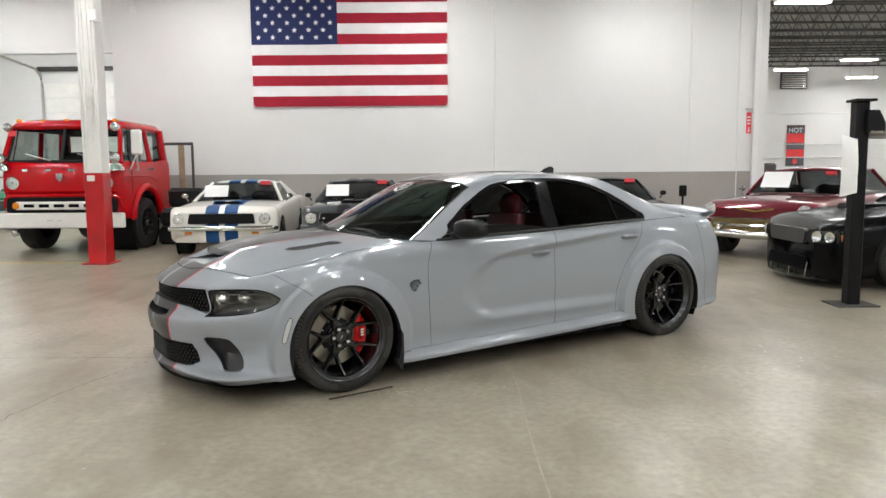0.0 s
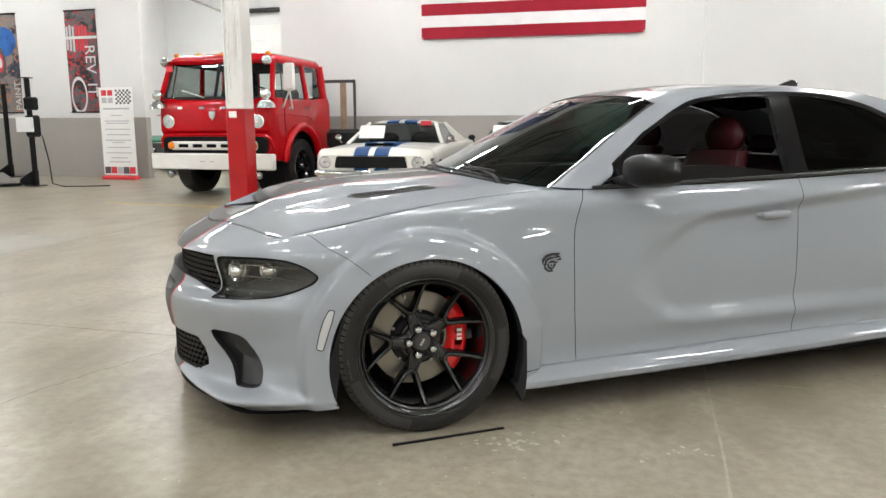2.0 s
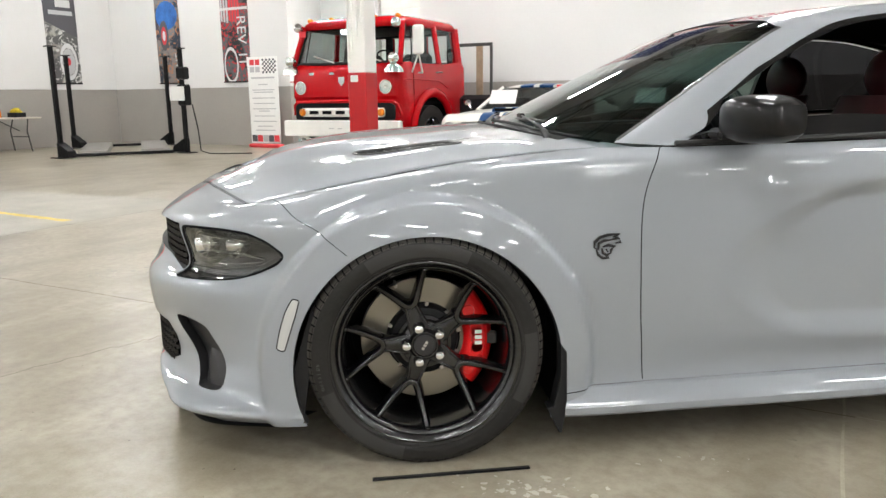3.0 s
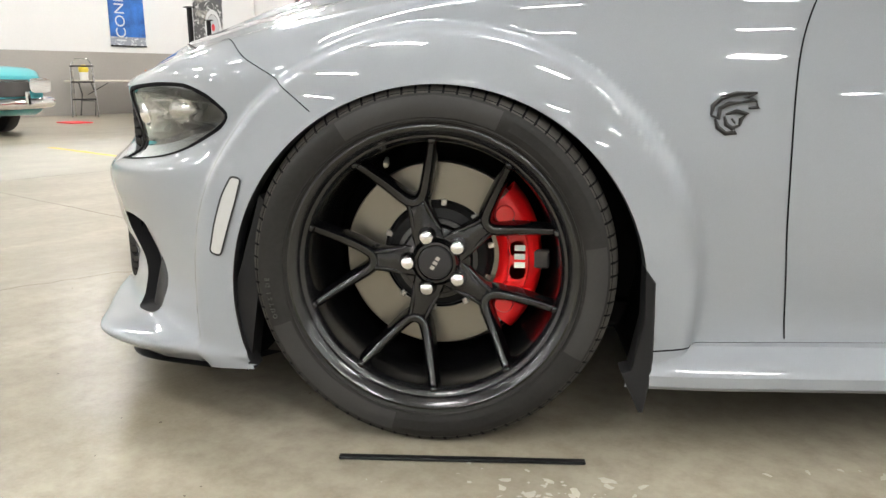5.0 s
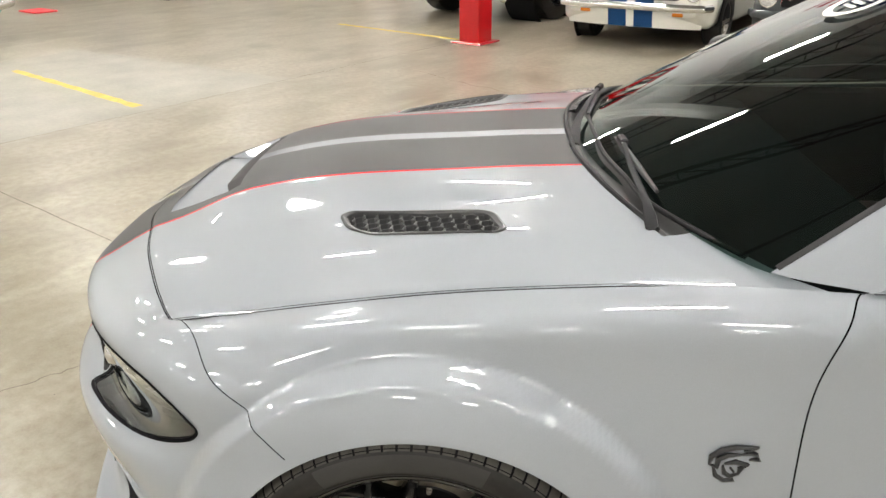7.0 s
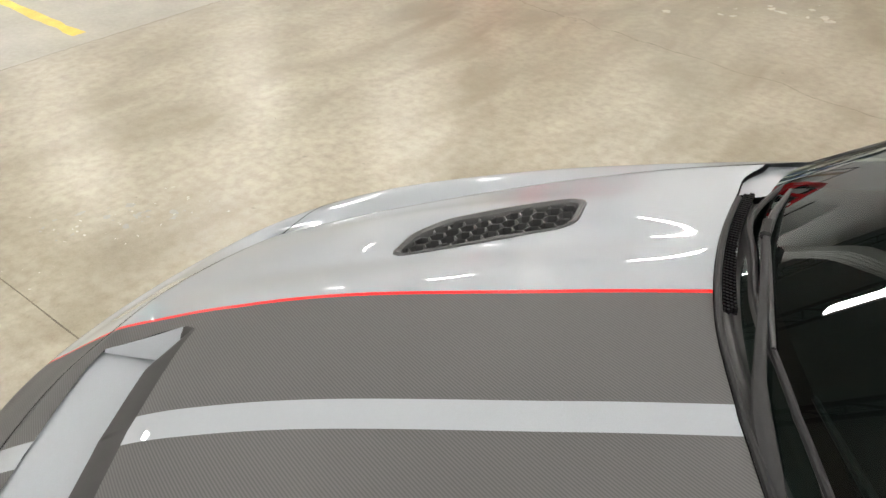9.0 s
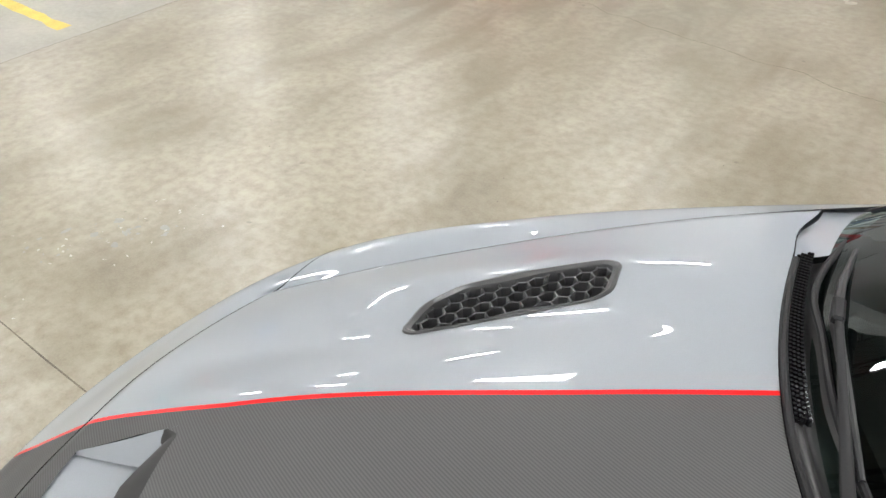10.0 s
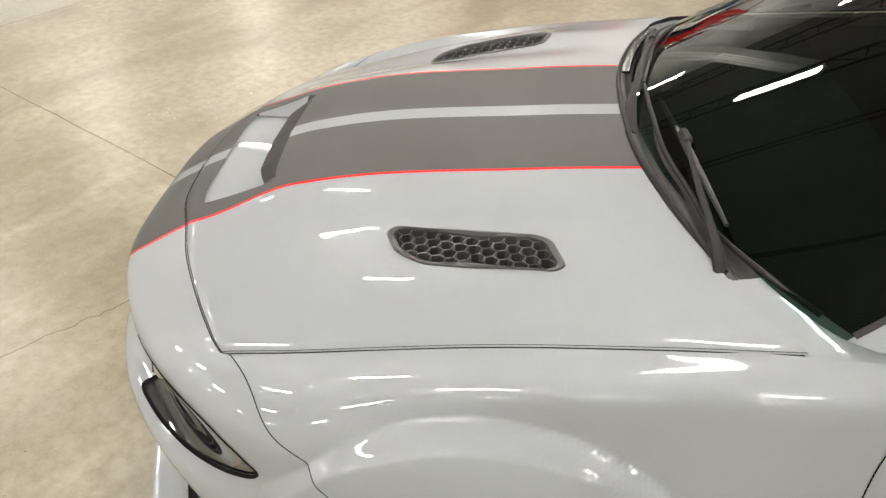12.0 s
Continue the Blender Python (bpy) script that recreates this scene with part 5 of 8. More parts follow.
    for s in (-1, 1):
        for k in (14, 28, 40) if front else (14, 28):
            a = radians(toward + s * (k - 6))
            bridge.lathe([(.0005, -.026), (.018, -.026), (.022, -.034), (.022, -.05)], 20, pose(.168 * math.cos(a), .168 * math.sin(a), -.003))
        a = radians(toward + s * 21)
        bridge.box(-.03, -.010, -.045, .026, .010, -.030, .004, pose(.182 * math.cos(a), .182 * math.sin(a), 0, 0, 0, math.degrees(a)))
    part("caliper_rib", bridge, cal_mat, caliper)
    marks = Geo()
    flipper = pose(0, 0, 0, 0, 0, 0) if side > 0 else pose(0, 0, 0, 0, 0, 180)
    for dy in (.026, .008, -.010):
        marks.box(.160, dy - .006, -.0287, .182, dy + .006, -.0276, .0003, flipper)
    if front:
        part("caliper_mark", marks, "white", caliper)
    for dy in (-.07, .085):
        part("caliper_bolt", Geo().cyl((.150, dy, -.05), (.150, dy, -.03), .008, segs=12), "steel_dark", caliper)
    part("caliper_clip", Geo().box(.196, -.02, -.06, .232, .02, -.04, .004, flipper), "steel_dark", caliper)
    return hub


for cx, cy in ((0, .868), (REAR, .885)):
    for side in (1, -1):
        wheel(cx, side, cy)

# lamps, grilles and openings of the nose
for side in (1, -1):
    lens = part("headlight", shell.take("headlight", "headlight", side, lift=-0.004), "lens", sedan, "smoked headlight with black housing")
    bowl = Geo()
    shell.wall(lamp_ij, 0.10, (0.75, 0.6, 0), bowl, lift=-0.002, steps=3)
    back_pts = shell.at(shell.dense(lamp_ij)) + np.array((0.75, 0.6, 0)) / np.linalg.norm((0.75, 0.6, 0)) * 0.075
    mid = back_pts.mean(0)
    bowl.sheet([back_pts.tolist() + back_pts[:1].tolist(), np.repeat(mid[None], len(back_pts) + 1, 0).tolist()])
    part("lamp_housing", flip(bowl, side), "lamp_bowl", lens, recalc=False)
    edge = Geo()
    shell.ribbon(lamp_ij, 0.008, 0.0012, True, edge)
    part("lamp_seal", flip(edge, side), "gap", lens, recalc=False)
    optic = Geo()
    for px, py, pz, r in ((-.700, -.615, .645, .036), (-.585, -.705, .655, .034)):
        way = Vector((-.75, -.6, 0)).normalized()
        c = Vector((px, py, pz))
        t = Matrix.Translation(c) @ way.to_track_quat("Z", "Y").to_matrix().to_4x4()
        optic.lathe([(.0005, .030), (r * .5, .026), (r * .85, .014), (r, 0), (r, -.03)], 28, t)
        optic.lathe([(r + .003, .004), (r + .008, .008), (r + .012, .002), (r + .012, -.03)], 28, t)
    part("projector", flip(optic, side), "chrome", lens, recalc=True)
    strip = Geo()
    shelf = [(-.80, -.56, .578), (-.70, -.66, .580), (-.60, -.735, .588), (-.52, -.79, .604), (-.455, -.83, .645), (-.50, -.80, .695), (-.60, -.72, .706), (-.72, -.625, .704)]
    strip.tube([Vector(p) + Vector((.024, .024, 0)) for p in shelf], .006, 8)
    part("light_guide", flip(strip, side), "clear", lens)
    blade = Geo()
    for z in (.625, .672):
        blade.tube([(-.76 + .02, -.575, z), (-.66, -.66, z + .004), (-.56, -.735, z + .006), (-.48, -.79, z - .002)], [.004, .010, .010, .004], 8, flat=.5)
    part("lamp_blade", flip(blade, side), "chrome", lens, "bright reflector blades")
    mk = part("side_marker", shell.take("marker", "side_marker", side, lift=0.003), "marker", sedan, "clear white side marker lamp")
    edge = Geo()
    shell.ribbon(marker_ij, 0.004, 0.0032, True, edge)
    part("marker_bezel", flip(edge, side), "trim", mk, recalc=False)
    duct = Geo()
    shell.wall(intake_ij, 0.045, (0.5, 0.85, 0), duct, steps=3)
    p = shell.at(shell.dense(intake_ij)) + np.array((0.5, 0.85, 0)) / np.linalg.norm((0.5, 0.85, 0)) * 0.04
    mid = p.mean(0)
    duct.sheet([p.tolist() + p[:1].tolist(), np.repeat(mid[None], len(p) + 1, 0).tolist()])
    part("bumper_intake", flip(duct, side), "trim", sedan, "black side intake of the bumper", recalc=False)
    flap = Geo().prism([(.404, .372), (.424, .345), (.427, .20), (.424, .15), (.413, .083), (.404, .085), (.368, .165), (.386, .172), (.405, .27)], 0, .055, Matrix.Translation((0, -.967 + .055, 0)) @ Matrix.Rotation(radians(90), 4, "X"), inset=.003)
    part("mud_flap", flip(flap, side), "black_plastic", sedan, "black plastic mud guard")
    fwd = Geo().prism([(-.415, .145), (-.375, .145), (-.350, .30), (-.315, .47), (-.335, .50), (-.390, .33)], 0, .06, Matrix.Translation((0, -.945 + .06, 0)) @ Matrix.Rotation(radians(90), 4, "X"))
    part("arch_guard", flip(fwd, side), "black_plastic", sedan, "black plastic arch liner edge")


def honeycomb(label, ij, x_back, cell, name, text):
    """A hexagon net that fills an opening in the nose."""
    ring = shell.at(shell.dense(np.concatenate([[(ij[0][0], 0.0)], ij, [(ij[-1][0], 0.0)]])))
    outline = np.concatenate([ring, (ring * (1, -1, 1))[::-1]])

    def inside(y, z):
        hit = False
        for a, b in zip(outline, np.roll(outline, -1, axis=0)):
            if (a[2] > z) != (b[2] > z) and y < (b[1] - a[1]) * (z - a[2]) / (b[2] - a[2]) + a[1]:
                hit = not hit
        return hit

    k_out = int(np.argmax(-ring[:, 1]))
    order = np.argsort(-ring[:k_out + 1, 1])
    ny, nx = -ring[:k_out + 1, 1][order], ring[:k_out + 1, 0][order]

    def nose(y):
        return np.interp([abs(y)], ny, nx)

    net = Geo()
    for i in range(-60, 61):
        for j in range(-8, 9):
            y, z = (i + .5 * (j % 2)) * cell, outline[:, 2].mean() + j * cell * .86
            if not inside(y, z):
                continue
            x = float(nose(abs(y))[0]) + .018
            rows = []
            for rad, dx in ((.58, 0), (.58, .014), (.44, .014), (.44, .002), (.58, 0)):
                rows.append([(x + dx, y + rad * cell * math.cos(radians(60 * k + 30)), z + rad * cell * math.sin(radians(60 * k + 30))) for k in range(7)])
            net.sheet(rows)
    grid = part(name, net, "black_gloss", sedan, text, smooth=20)
    backing = Geo()
    shell.wall(np.concatenate([[(ij[0][0], 0.0)], ij, [(ij[-1][0], 0.0)]]), .06, (1, .12, 0), backing, closed=False, steps=3)
    backing.mirror_y()
    part("grille_wall", backing, "black_plastic", grid, recalc=False)
    top_row = [(float(nose(abs(y))[0]) + .045, y) for y in np.linspace(-.555, .555, 41)]
    lo, hi = outline[:, 2].min() - .01, outline[:, 2].max() + .01
    part("grille_back", Geo().sheet([[(x, y, lo) for x, y in top_row], [(x, y, hi) for x, y in top_row]]), "gap", grid, recalc=False)


honeycomb("grille", grille_ij, -.88, .026, "upper_grille", "black honeycomb upper grille")
honeycomb("low_grille", low_ij, -.9, .026, "lower_grille", "black honeycomb lower grille")
throat = Geo()
shell.wall(np.concatenate([[(slot_ij[0][0], 0.0)], slot_ij, [(slot_ij[-1][0], 0.0)]]), .07, (1, .1, -.1), throat, closed=False, steps=3)
part("bumper_slot", throat.mirror_y(), "black_plastic", sedan, "black slot above the bumper beam", recalc=False)
part("slot_back", Geo().box(-.93, -.25, .47, -.90, .25, .57), "gap", sedan)
splitter = Geo().sheet([[(float(x) - .012, -float(y), float(z) - .012) for x, y, z in zip(*[spline(range(5), [LIP_LOW[k][c] for k in range(5)], np.linspace(0, 4, 40))[:, 0] for c in range(3)])],
                        [(float(x) + .10, -float(y) * .9, float(z) - .004) for x, y, z in zip(*[spline(range(5), [LIP_LOW[k][c] for k in range(5)], np.linspace(0, 4, 40))[:, 0] for c in range(3)])]])
part("chin_spoiler", splitter.mirror_y(), "black_plastic", sedan, "black chin spoiler under the nose", recalc=False)

# mirrors, handles, wipers, aerial, badge
for side in (1, -1):
    shell_m = Geo()
    rows = []
    for i in range(17):
        q = i / 16
        y = -.850 - .235 * q
        r = max(.05, math.sin(math.pi * (.13 + .79 * q)) ** .38)
        rows.append([(.985 + .03 * q + (.105 if math.cos(b) < 0 else .065) * r * math.copysign(abs(math.cos(b)) ** .6, math.cos(b)), y, 1.030 + .071 * r * math.copysign(abs(math.sin(b)) ** .5, math.sin(b))) for b in np.linspace(0, 2 * math.pi, 25)])
    shell_m.sheet(rows)
    shell_m.f += [tuple(range(24)), tuple(16 * 25 + k for k in range(24))]
    mir = part("door_mirror", flip(shell_m, side), "carbon", sedan, "dark carbon door mirror", recalc=True, smooth=60)
    arm = Geo().box(.90, -.88, .965, 1.0, -.79, 1.0, .012)
    part("mirror_arm", flip(arm, side), "black_plastic", mir)
    for x, z, door in ((1.71, .808, "front"), (2.68, .883, "rear")):
        y = float(shell.at(on_side([(x, z)]))[0][1])
        h = Geo()
        h.tube([(x - .085, y - .004, z - .002), (x - .07, y - .024, z), (x, y - .032, z + .002), (x + .07, y - .026, z + .002), (x + .085, y - .004, z + .001)], [.012, .015, .016, .016, .012], 12, flat=1.0)
        part("door_handle", flip(h, side), "paint", sedan)
        cup = Geo().ball((x - .01, y - .001, z - .005), .075, .006, .030)
        part("handle_recess", flip(cup, side), "paint", sedan)
cowl = Geo()
rows = []
screen_base = curve([(0, .362), (.25, .372), (.38, .400), (.48, .420), (.60, .492), (.70, .575), (.76, .63)])


def cowl_z(x, y):
    return float(crown_line(.31 + .2 * abs(y))[0]) - .052 * (abs(y) / .72) ** 2.5


for i in range(13):
    t = i / 12
    row = []
    for y in np.linspace(-.615, .615, 61):
        x0, x1 = float(cowl_line(abs(y))[0]) + .006, float(screen_base(abs(y))[0]) + .012
        x = x0 + (x1 - x0) * t
        dip = -.004 - .020 * step(.25, .5, t) * step(1.02, .72, t) + .012 * t
        row.append((x, y, cowl_z(x, y) + float(dip)))
    rows.append(row)
cowl.sheet(rows)
cowl_ob = part("cowl_panel", cowl, "cowl_plastic", sedan, "dark plastic cowl under the windscreen", recalc=False, smooth=60)
mesh_geo = Geo()
for i in range(46):
    for j in range(5):
        y = .22 + .40 * (i + .5 * (j % 2)) / 46
        x = float(cowl_line(y)[0]) + .010 + .0055 * j
        mesh_geo.cyl((x, y, cowl_z(x, y) - .004), (x, y, cowl_z(x, y) + .003 + .001 * j), .0042, .0028, 6, True)
part("cowl_mesh", mesh_geo, "black_gloss", cowl_ob, "black mesh air inlet")
for s in (1, -1):
    rows = []
    for i in range(9):
        t = i / 8
        row = []
        for w in np.linspace(.612, .80, 25):
            x0, x1 = float(cowl_line(w)[0]) + .003, float(screen_base(min(w, .76))[0]) + .02 + max(0, w - .76) * 1.6
            row.append((x0 + (x1 - x0) * t, s * w, cowl_z(0, w) - .003 + .012 * t - .004 * math.sin(math.pi * t)))
        rows.append(row)
    part("cowl_corner", Geo().sheet(rows), "paint", sedan, "painted fender corner beside the windscreen", smooth=60)
seal_pts = [(float(cowl_line(abs(y))[0]) + .007, y, cowl_z(0, y) + .002) for y in np.linspace(-.60, .60, 61)]
part("bonnet_seal", Geo().tube(seal_pts, .006, 8), "black_plastic", cowl_ob)
base_pts = [(float(screen_base(abs(y))[0]) + .014, y, cowl_z(0, y) + .010) for y in np.linspace(-.70, .70, 61)]
part("screen_seal", Geo().tube(base_pts, .006, 8), "black_plastic", cowl_ob)
for arm_pts, blade_pts in (
        ([(.438, -.600, .962), (.434, -.578, .984), (.431, -.54, 1.0), (.425, -.36, 1.018), (.427, -.20, 1.032)], [(.404, .03, 1.022), (.418, -.11, 1.024), (.427, -.20, 1.026), (.440, -.36, 1.03), (.454, -.52, 1.028)]),
        ([(.322, -.12, .990), (.332, .0, 1.002), (.343, .06, 1.006), (.385, .22, 1.020), (.436, .404, 1.026)], [(.376, .12, 1.022), (.405, .26, 1.022), (.436, .404, 1.020), (.480, .50, 1.010), (.538, .60, .998)])):
    w = Geo().tube(arm_pts, [.014, .014, .010, .007, .006], 10, flat=.5)
    wiper = part("wiper_arm", w, "black_plastic", sedan, "satin black wiper arm")
    part("wiper_blade", Geo().tube([Vector(p) - Vector((0, 0, .012)) for p in blade_pts], [.004, .007, .009, .007, .004], 8, flat=1.1), "trim", wiper)
    part("blade_clip", Geo().box(-.009, -.026, -.010, .009, .026, .007, .004, Matrix.Translation(arm_pts[-1]) @ Matrix.Rotation(-.35 if arm_pts[0][1] > -.5 else .1, 4, "Z")), "black_plastic", wiper)
fin = Geo()
fin.prism([(0, 0), (.16, 0), (.165, .05), (.12, .058), (.05, .03)], -.016, .016, Matrix.Translation((2.42, 0, 1.418)) @ Matrix.Rotation(radians(90), 4, "X"), inset=.008)
part("roof_aerial", fin, "black_gloss", sedan, "black shark-fin aerial")
for side in (1, -1):
    bx0, bz0 = .557, .655
    y = float(shell.at(on_side([(bx0, bz0)]))[0][1])
    badge = Geo()
    strokes = (((-.044, -.004), (-.042, .014), (-.026, .030), (.000, .038), (.042, .040)), ((.042, .040), (.020, .030), (.040, .026), (.012, .021)), ((.040, .026), (.046, .012), (.028, .010)),
               ((-.044, -.004), (-.030, -.010), (-.028, .010), (-.012, .019), (.012, .021)), ((-.036, -.010), (-.030, -.028), (-.014, -.040), (.006, -.038), (.002, -.028)),
               ((-.018, -.006), (-.014, -.022), (-.002, -.030), (.012, -.024)), ((-.016, -.002), (.004, .004), (.026, -.002), (.014, -.012), (.012, -.026)), ((-.004, -.010), (.004, -.020)))
    for st_line in strokes:
        badge.tube([(bx0 + .92 * px, y - .003, bz0 + .92 * pz) for px, pz in st_line], [.0022] + [.0050] * (len(st_line) - 2) + [.0022], 6)
    part("fender_badge", flip(badge, side), "trim", sedan, "dark emblem on the fender")


# ---- parked cars ----
def section(w, zb, zt, r_low, r_top, n=5, crown=0.03):
    """Half outline of a body from the keel round the flank to the roofline's middle (y outwards, z up)."""
    pts = [(0, zb), (w * .6, zb)]
    pts += [(w - r_low + r_low * math.sin(a), zb + r_low - r_low * math.cos(a)) for a in np.linspace(0, math.pi / 2, n)]
    pts += [(w * (1.0 + .012 * math.sin(math.pi * t)), zb + r_low + (zt - r_top - zb - r_low) * t) for t in (.25, .5, .75)]
    pts += [(w - r_top + r_top * math.cos(a), zt - r_top + r_top * math.sin(a)) for a in np.linspace(0, math.pi / 2, n)]
    pts += [(w * .55, zt + crown * .6), (w * .25, zt + crown * .9), (0, zt + crown)]
    return pts


def hull(stations, steps=40):
    """A closed body through stations (x, half width, bottom, top, lower radius, upper radius, crown)."""
    k = [s[0] for s in stations]
    xs = np.linspace(k[0], k[-1], steps + 1)
    vals = spline(k, [s[1:] for s in stations], xs)
    rows = []
    for x, (w, zb, zt, rl, rt, cr) in zip(xs, vals):
        half = section(w, zb, zt, max(rl, .01), max(rt, .01), crown=cr)
        rows.append([(x, -y, z) for y, z in half] + [(x, y, z) for y, z in reversed(half[:-1])])
    g = Geo().sheet(rows)
    n = len(rows[0])
    g.f += [tuple(range(n - 1)), tuple(steps * n + i for i in range(n - 1))]
    return g


def road_wheel(parent, x, y, r, width, rim_r, rim_mat, side):
    m = Matrix.Translation((x, y, r)) @ Matrix.Rotation(radians(90 * side), 4, "X")
    t = part("wheel", Geo().lathe([(rim_r, .0), (rim_r + .015, .012), (r - .03, .014), (r - .008, .0), (r, -.02), (r, -width + .02), (r - .02, -width), (rim_r, -width)], 40), "rubber", parent, "black rubber tyre")
    t.matrix_parent_inverse = Matrix()
    t.matrix_basis = m
    face = Geo().lathe([(.002, -.02), (rim_r * .28, -.018), (rim_r * .34, -.035), (rim_r * .8, -.05), (rim_r * .9, -.02), (rim_r, .004)], 40)
    for k in range(5):
        a = radians(72 * k)
        face.box(rim_r * .2, -.022, -.045, rim_r * .92, .022, -.012, .008, Matrix.Rotation(a, 4, "Z"))
    part("wheel_rim", face, rim_mat, t)
    return t


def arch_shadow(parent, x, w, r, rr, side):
    # flat dark half disc on the uncut flank, painted shade of a wheel opening
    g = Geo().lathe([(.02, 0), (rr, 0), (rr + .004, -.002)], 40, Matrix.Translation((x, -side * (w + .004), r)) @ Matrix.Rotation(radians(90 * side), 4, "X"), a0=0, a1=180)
    part("arch_shade", g, "cabin", parent, "flat dark half disc standing for the shade of the wheel opening")


def round_lamp(parent, x, y, z, r, name="headlight", tilt=0.0):
    m = Matrix.Translation((x, y, z)) @ Matrix.Rotation(radians(-90), 4, "Y")
    ring = part(name, Geo().lathe([(r * .86, .004), (r * .93, .016), (r * 1.04, .014), (r * 1.1, -.02)], 28, m), "chrome", parent, "round lamp in a chrome ring")
    part("lamp_glass", Geo().lathe([(.001, .012), (r * .5, .010), (r * .87, .002)], 28, m), "lamp_glass", ring)
    part("lamp_bulb", Geo().ball((x - .014, y, z), r * .22), "chrome", ring)


M["lamp_glass"] = worn("ribbed_lamp_glass", (0.62, 0.62, 0.6), 0.12, 0.35, vary=0.3, scale=30, fine=90, relief=0.4)
M["amber"] = principled("amber_lens", (0.75, 0.22, 0.02), 0.2, coat=0.5)
M["amber_dull"] = principled("dull_amber_lens", (0.30, 0.11, 0.04), 0.3, coat=0.4)
M["red_tag"] = principled("red_tag", (0.75, 0.05, 0.06), 0.5)


def cabin_top(parent, paint, x1, x2, x3, x4, wb, wt, zb, zt, glass_mat="smoked_glass", seats=True, b_pillar=None, rear_w=None, sail=False):
    """Windscreen, side glass, pillars and roof over a body: x1 screen foot, x2 screen head, x3 roof end, x4 rear foot."""
    ys = np.linspace(-1, 1, 13)
    rows = []
    for i in range(15):
        t = i / 14
        x = x2 - .03 + (x3 - x2 + .06) * t
        rows.append([(x + .03 * (abs(y) ** 2) * (1 - 2 * t), wt * y * (1 - .02 * abs(2 * t - 1) ** 3), zt - .045 * abs(y) ** 2.4 - .035 * abs(2 * t - 1) ** 2.5) for y in ys])
    low = [[(x, y * 1.01, z - .03) for x, y, z in r] for r in rows]
    roof = Geo().sheet(rows).sheet(low)
    edge = [r[0] for r in rows] + rows[-1][1:] + [r[-1] for r in reversed(rows[:-1])] + list(reversed(rows[0][1:-1]))
    edge_low = [(x, y * 1.01, z - .03) for x, y, z in edge]
    roof.sheet([edge + edge[:1], edge_low + edge_low[:1]])
    part("roof", roof, paint, parent, recalc=True)
    zr = zt - .07
    scr = [[(x1 + (x2 - x1) * t + .06 * (abs(y) ** 2) * (1 - t * .4), (wb + (wt - wb) * t) * y * .97, zb + (zr + .02 - zb) * t) for y in ys] for t in np.linspace(0, 1, 7)]
    part("windscreen", Geo().sheet(scr), glass_mat, parent, recalc=False)
    back = [[(x4 + (x3 - x4) * t, (wb + (wt - wb) * t) * y * .97, zb + .02 + (zr - zb) * t) for y in ys] for t in np.linspace(0, 1, 7)]
    part("rear_screen", Geo().sheet(back), glass_mat, parent, recalc=False)
    for s in (1, -1):
        side_g = [[(x1 + .12 + (x4 - x1 - .3) * k + ((x2 - x1) * (1 - k) - (x4 - x3) * k) * t * .9, s * (wb + (wt - wb) * t), zb + (zr - zb) * t) for k in np.linspace(0, 1, 9)] for t in np.linspace(0, 1, 5)]
        part("side_window", Geo().sheet(side_g), glass_mat, parent, recalc=False)
        posts = [((x1 + .05, s * wb, zb - .02), (x2 + .02, s * wt, zr)), ((x4 - .02, s * wb, zb - .02), (x3, s * wt, zr))]
        if b_pillar:
            posts.append(((b_pillar, s * wb, zb - .02), (b_pillar - .04, s * wt, zr)))
        for p, q in posts:
            part("pillar", Geo().tube([p, q], .034, 8), paint, parent)
        if sail:
            foot, head = x2 + .78, x2 + .70
            panel = [[(foot + (x4 - foot) * k + ((head - foot) * (1 - k) + (x3 - x4) * k) * t, s * (wb + (wt - wb) * t + .006), zb - .01 + (zr + .02 - zb) * t) for k in np.linspace(0, 1, 7)] for t in np.linspace(0, 1, 5)]
            part("sail_panel", Geo().sheet(panel), paint, parent, recalc=False)
    inside = Geo()
    for y in (-.36, .36):
        inside.box(x2 + .10, y - .24, zb - .35, x2 + .30, y + .24, zb + .16, .06)
    inside.box(x1 + .1, -wb + .05, zb - .2, x1 + .4, wb - .05, zb - .01, .03)
    inside.box(x1 + .2, -wb + .03, zb - .4, x4 - .1, wb - .03, zb - .3)
    inside.lathe([(.17 + .012 * math.cos(radians(a)), .012 * math.sin(radians(a))) for a in range(0, 360, 45)], 24, pose(x1 + .48, -.36, zb + .02, 0, 65, 0), closed=True)
    part("seats", inside, "cabin", parent)


def sale_card(parent, x1, x2, y, w, h, zb, tag_y):
    """Paper card behind the screen and a red tag near the roof."""
    part("price_card", Geo().add([(x1 + .10, y - w / 2, zb + .12), (x1 + .10, y + w / 2, zb + .12), (x1 + .10 + h * .55, y + w / 2, zb + .12 + h * .8), (x1 + .10 + h * .55, y - w / 2, zb + .12 + h * .8)], [(0, 1, 2, 3)]), "paper", parent, "white paper card behind the windscreen", smooth=0, recalc=False)
    part("tag", Geo().box(x2 - .08, tag_y - .09, zb + .33, x2 - .075, tag_y + .09, zb + .40, .001), "red_tag", parent, "small red tag")


def at_hall(u, v, heading):
    """A car's pose from where its nose is and the way it faces, in degrees from the u axis."""
    return HALL @ pose(u, v, 0, 0, 0, heading + 180)


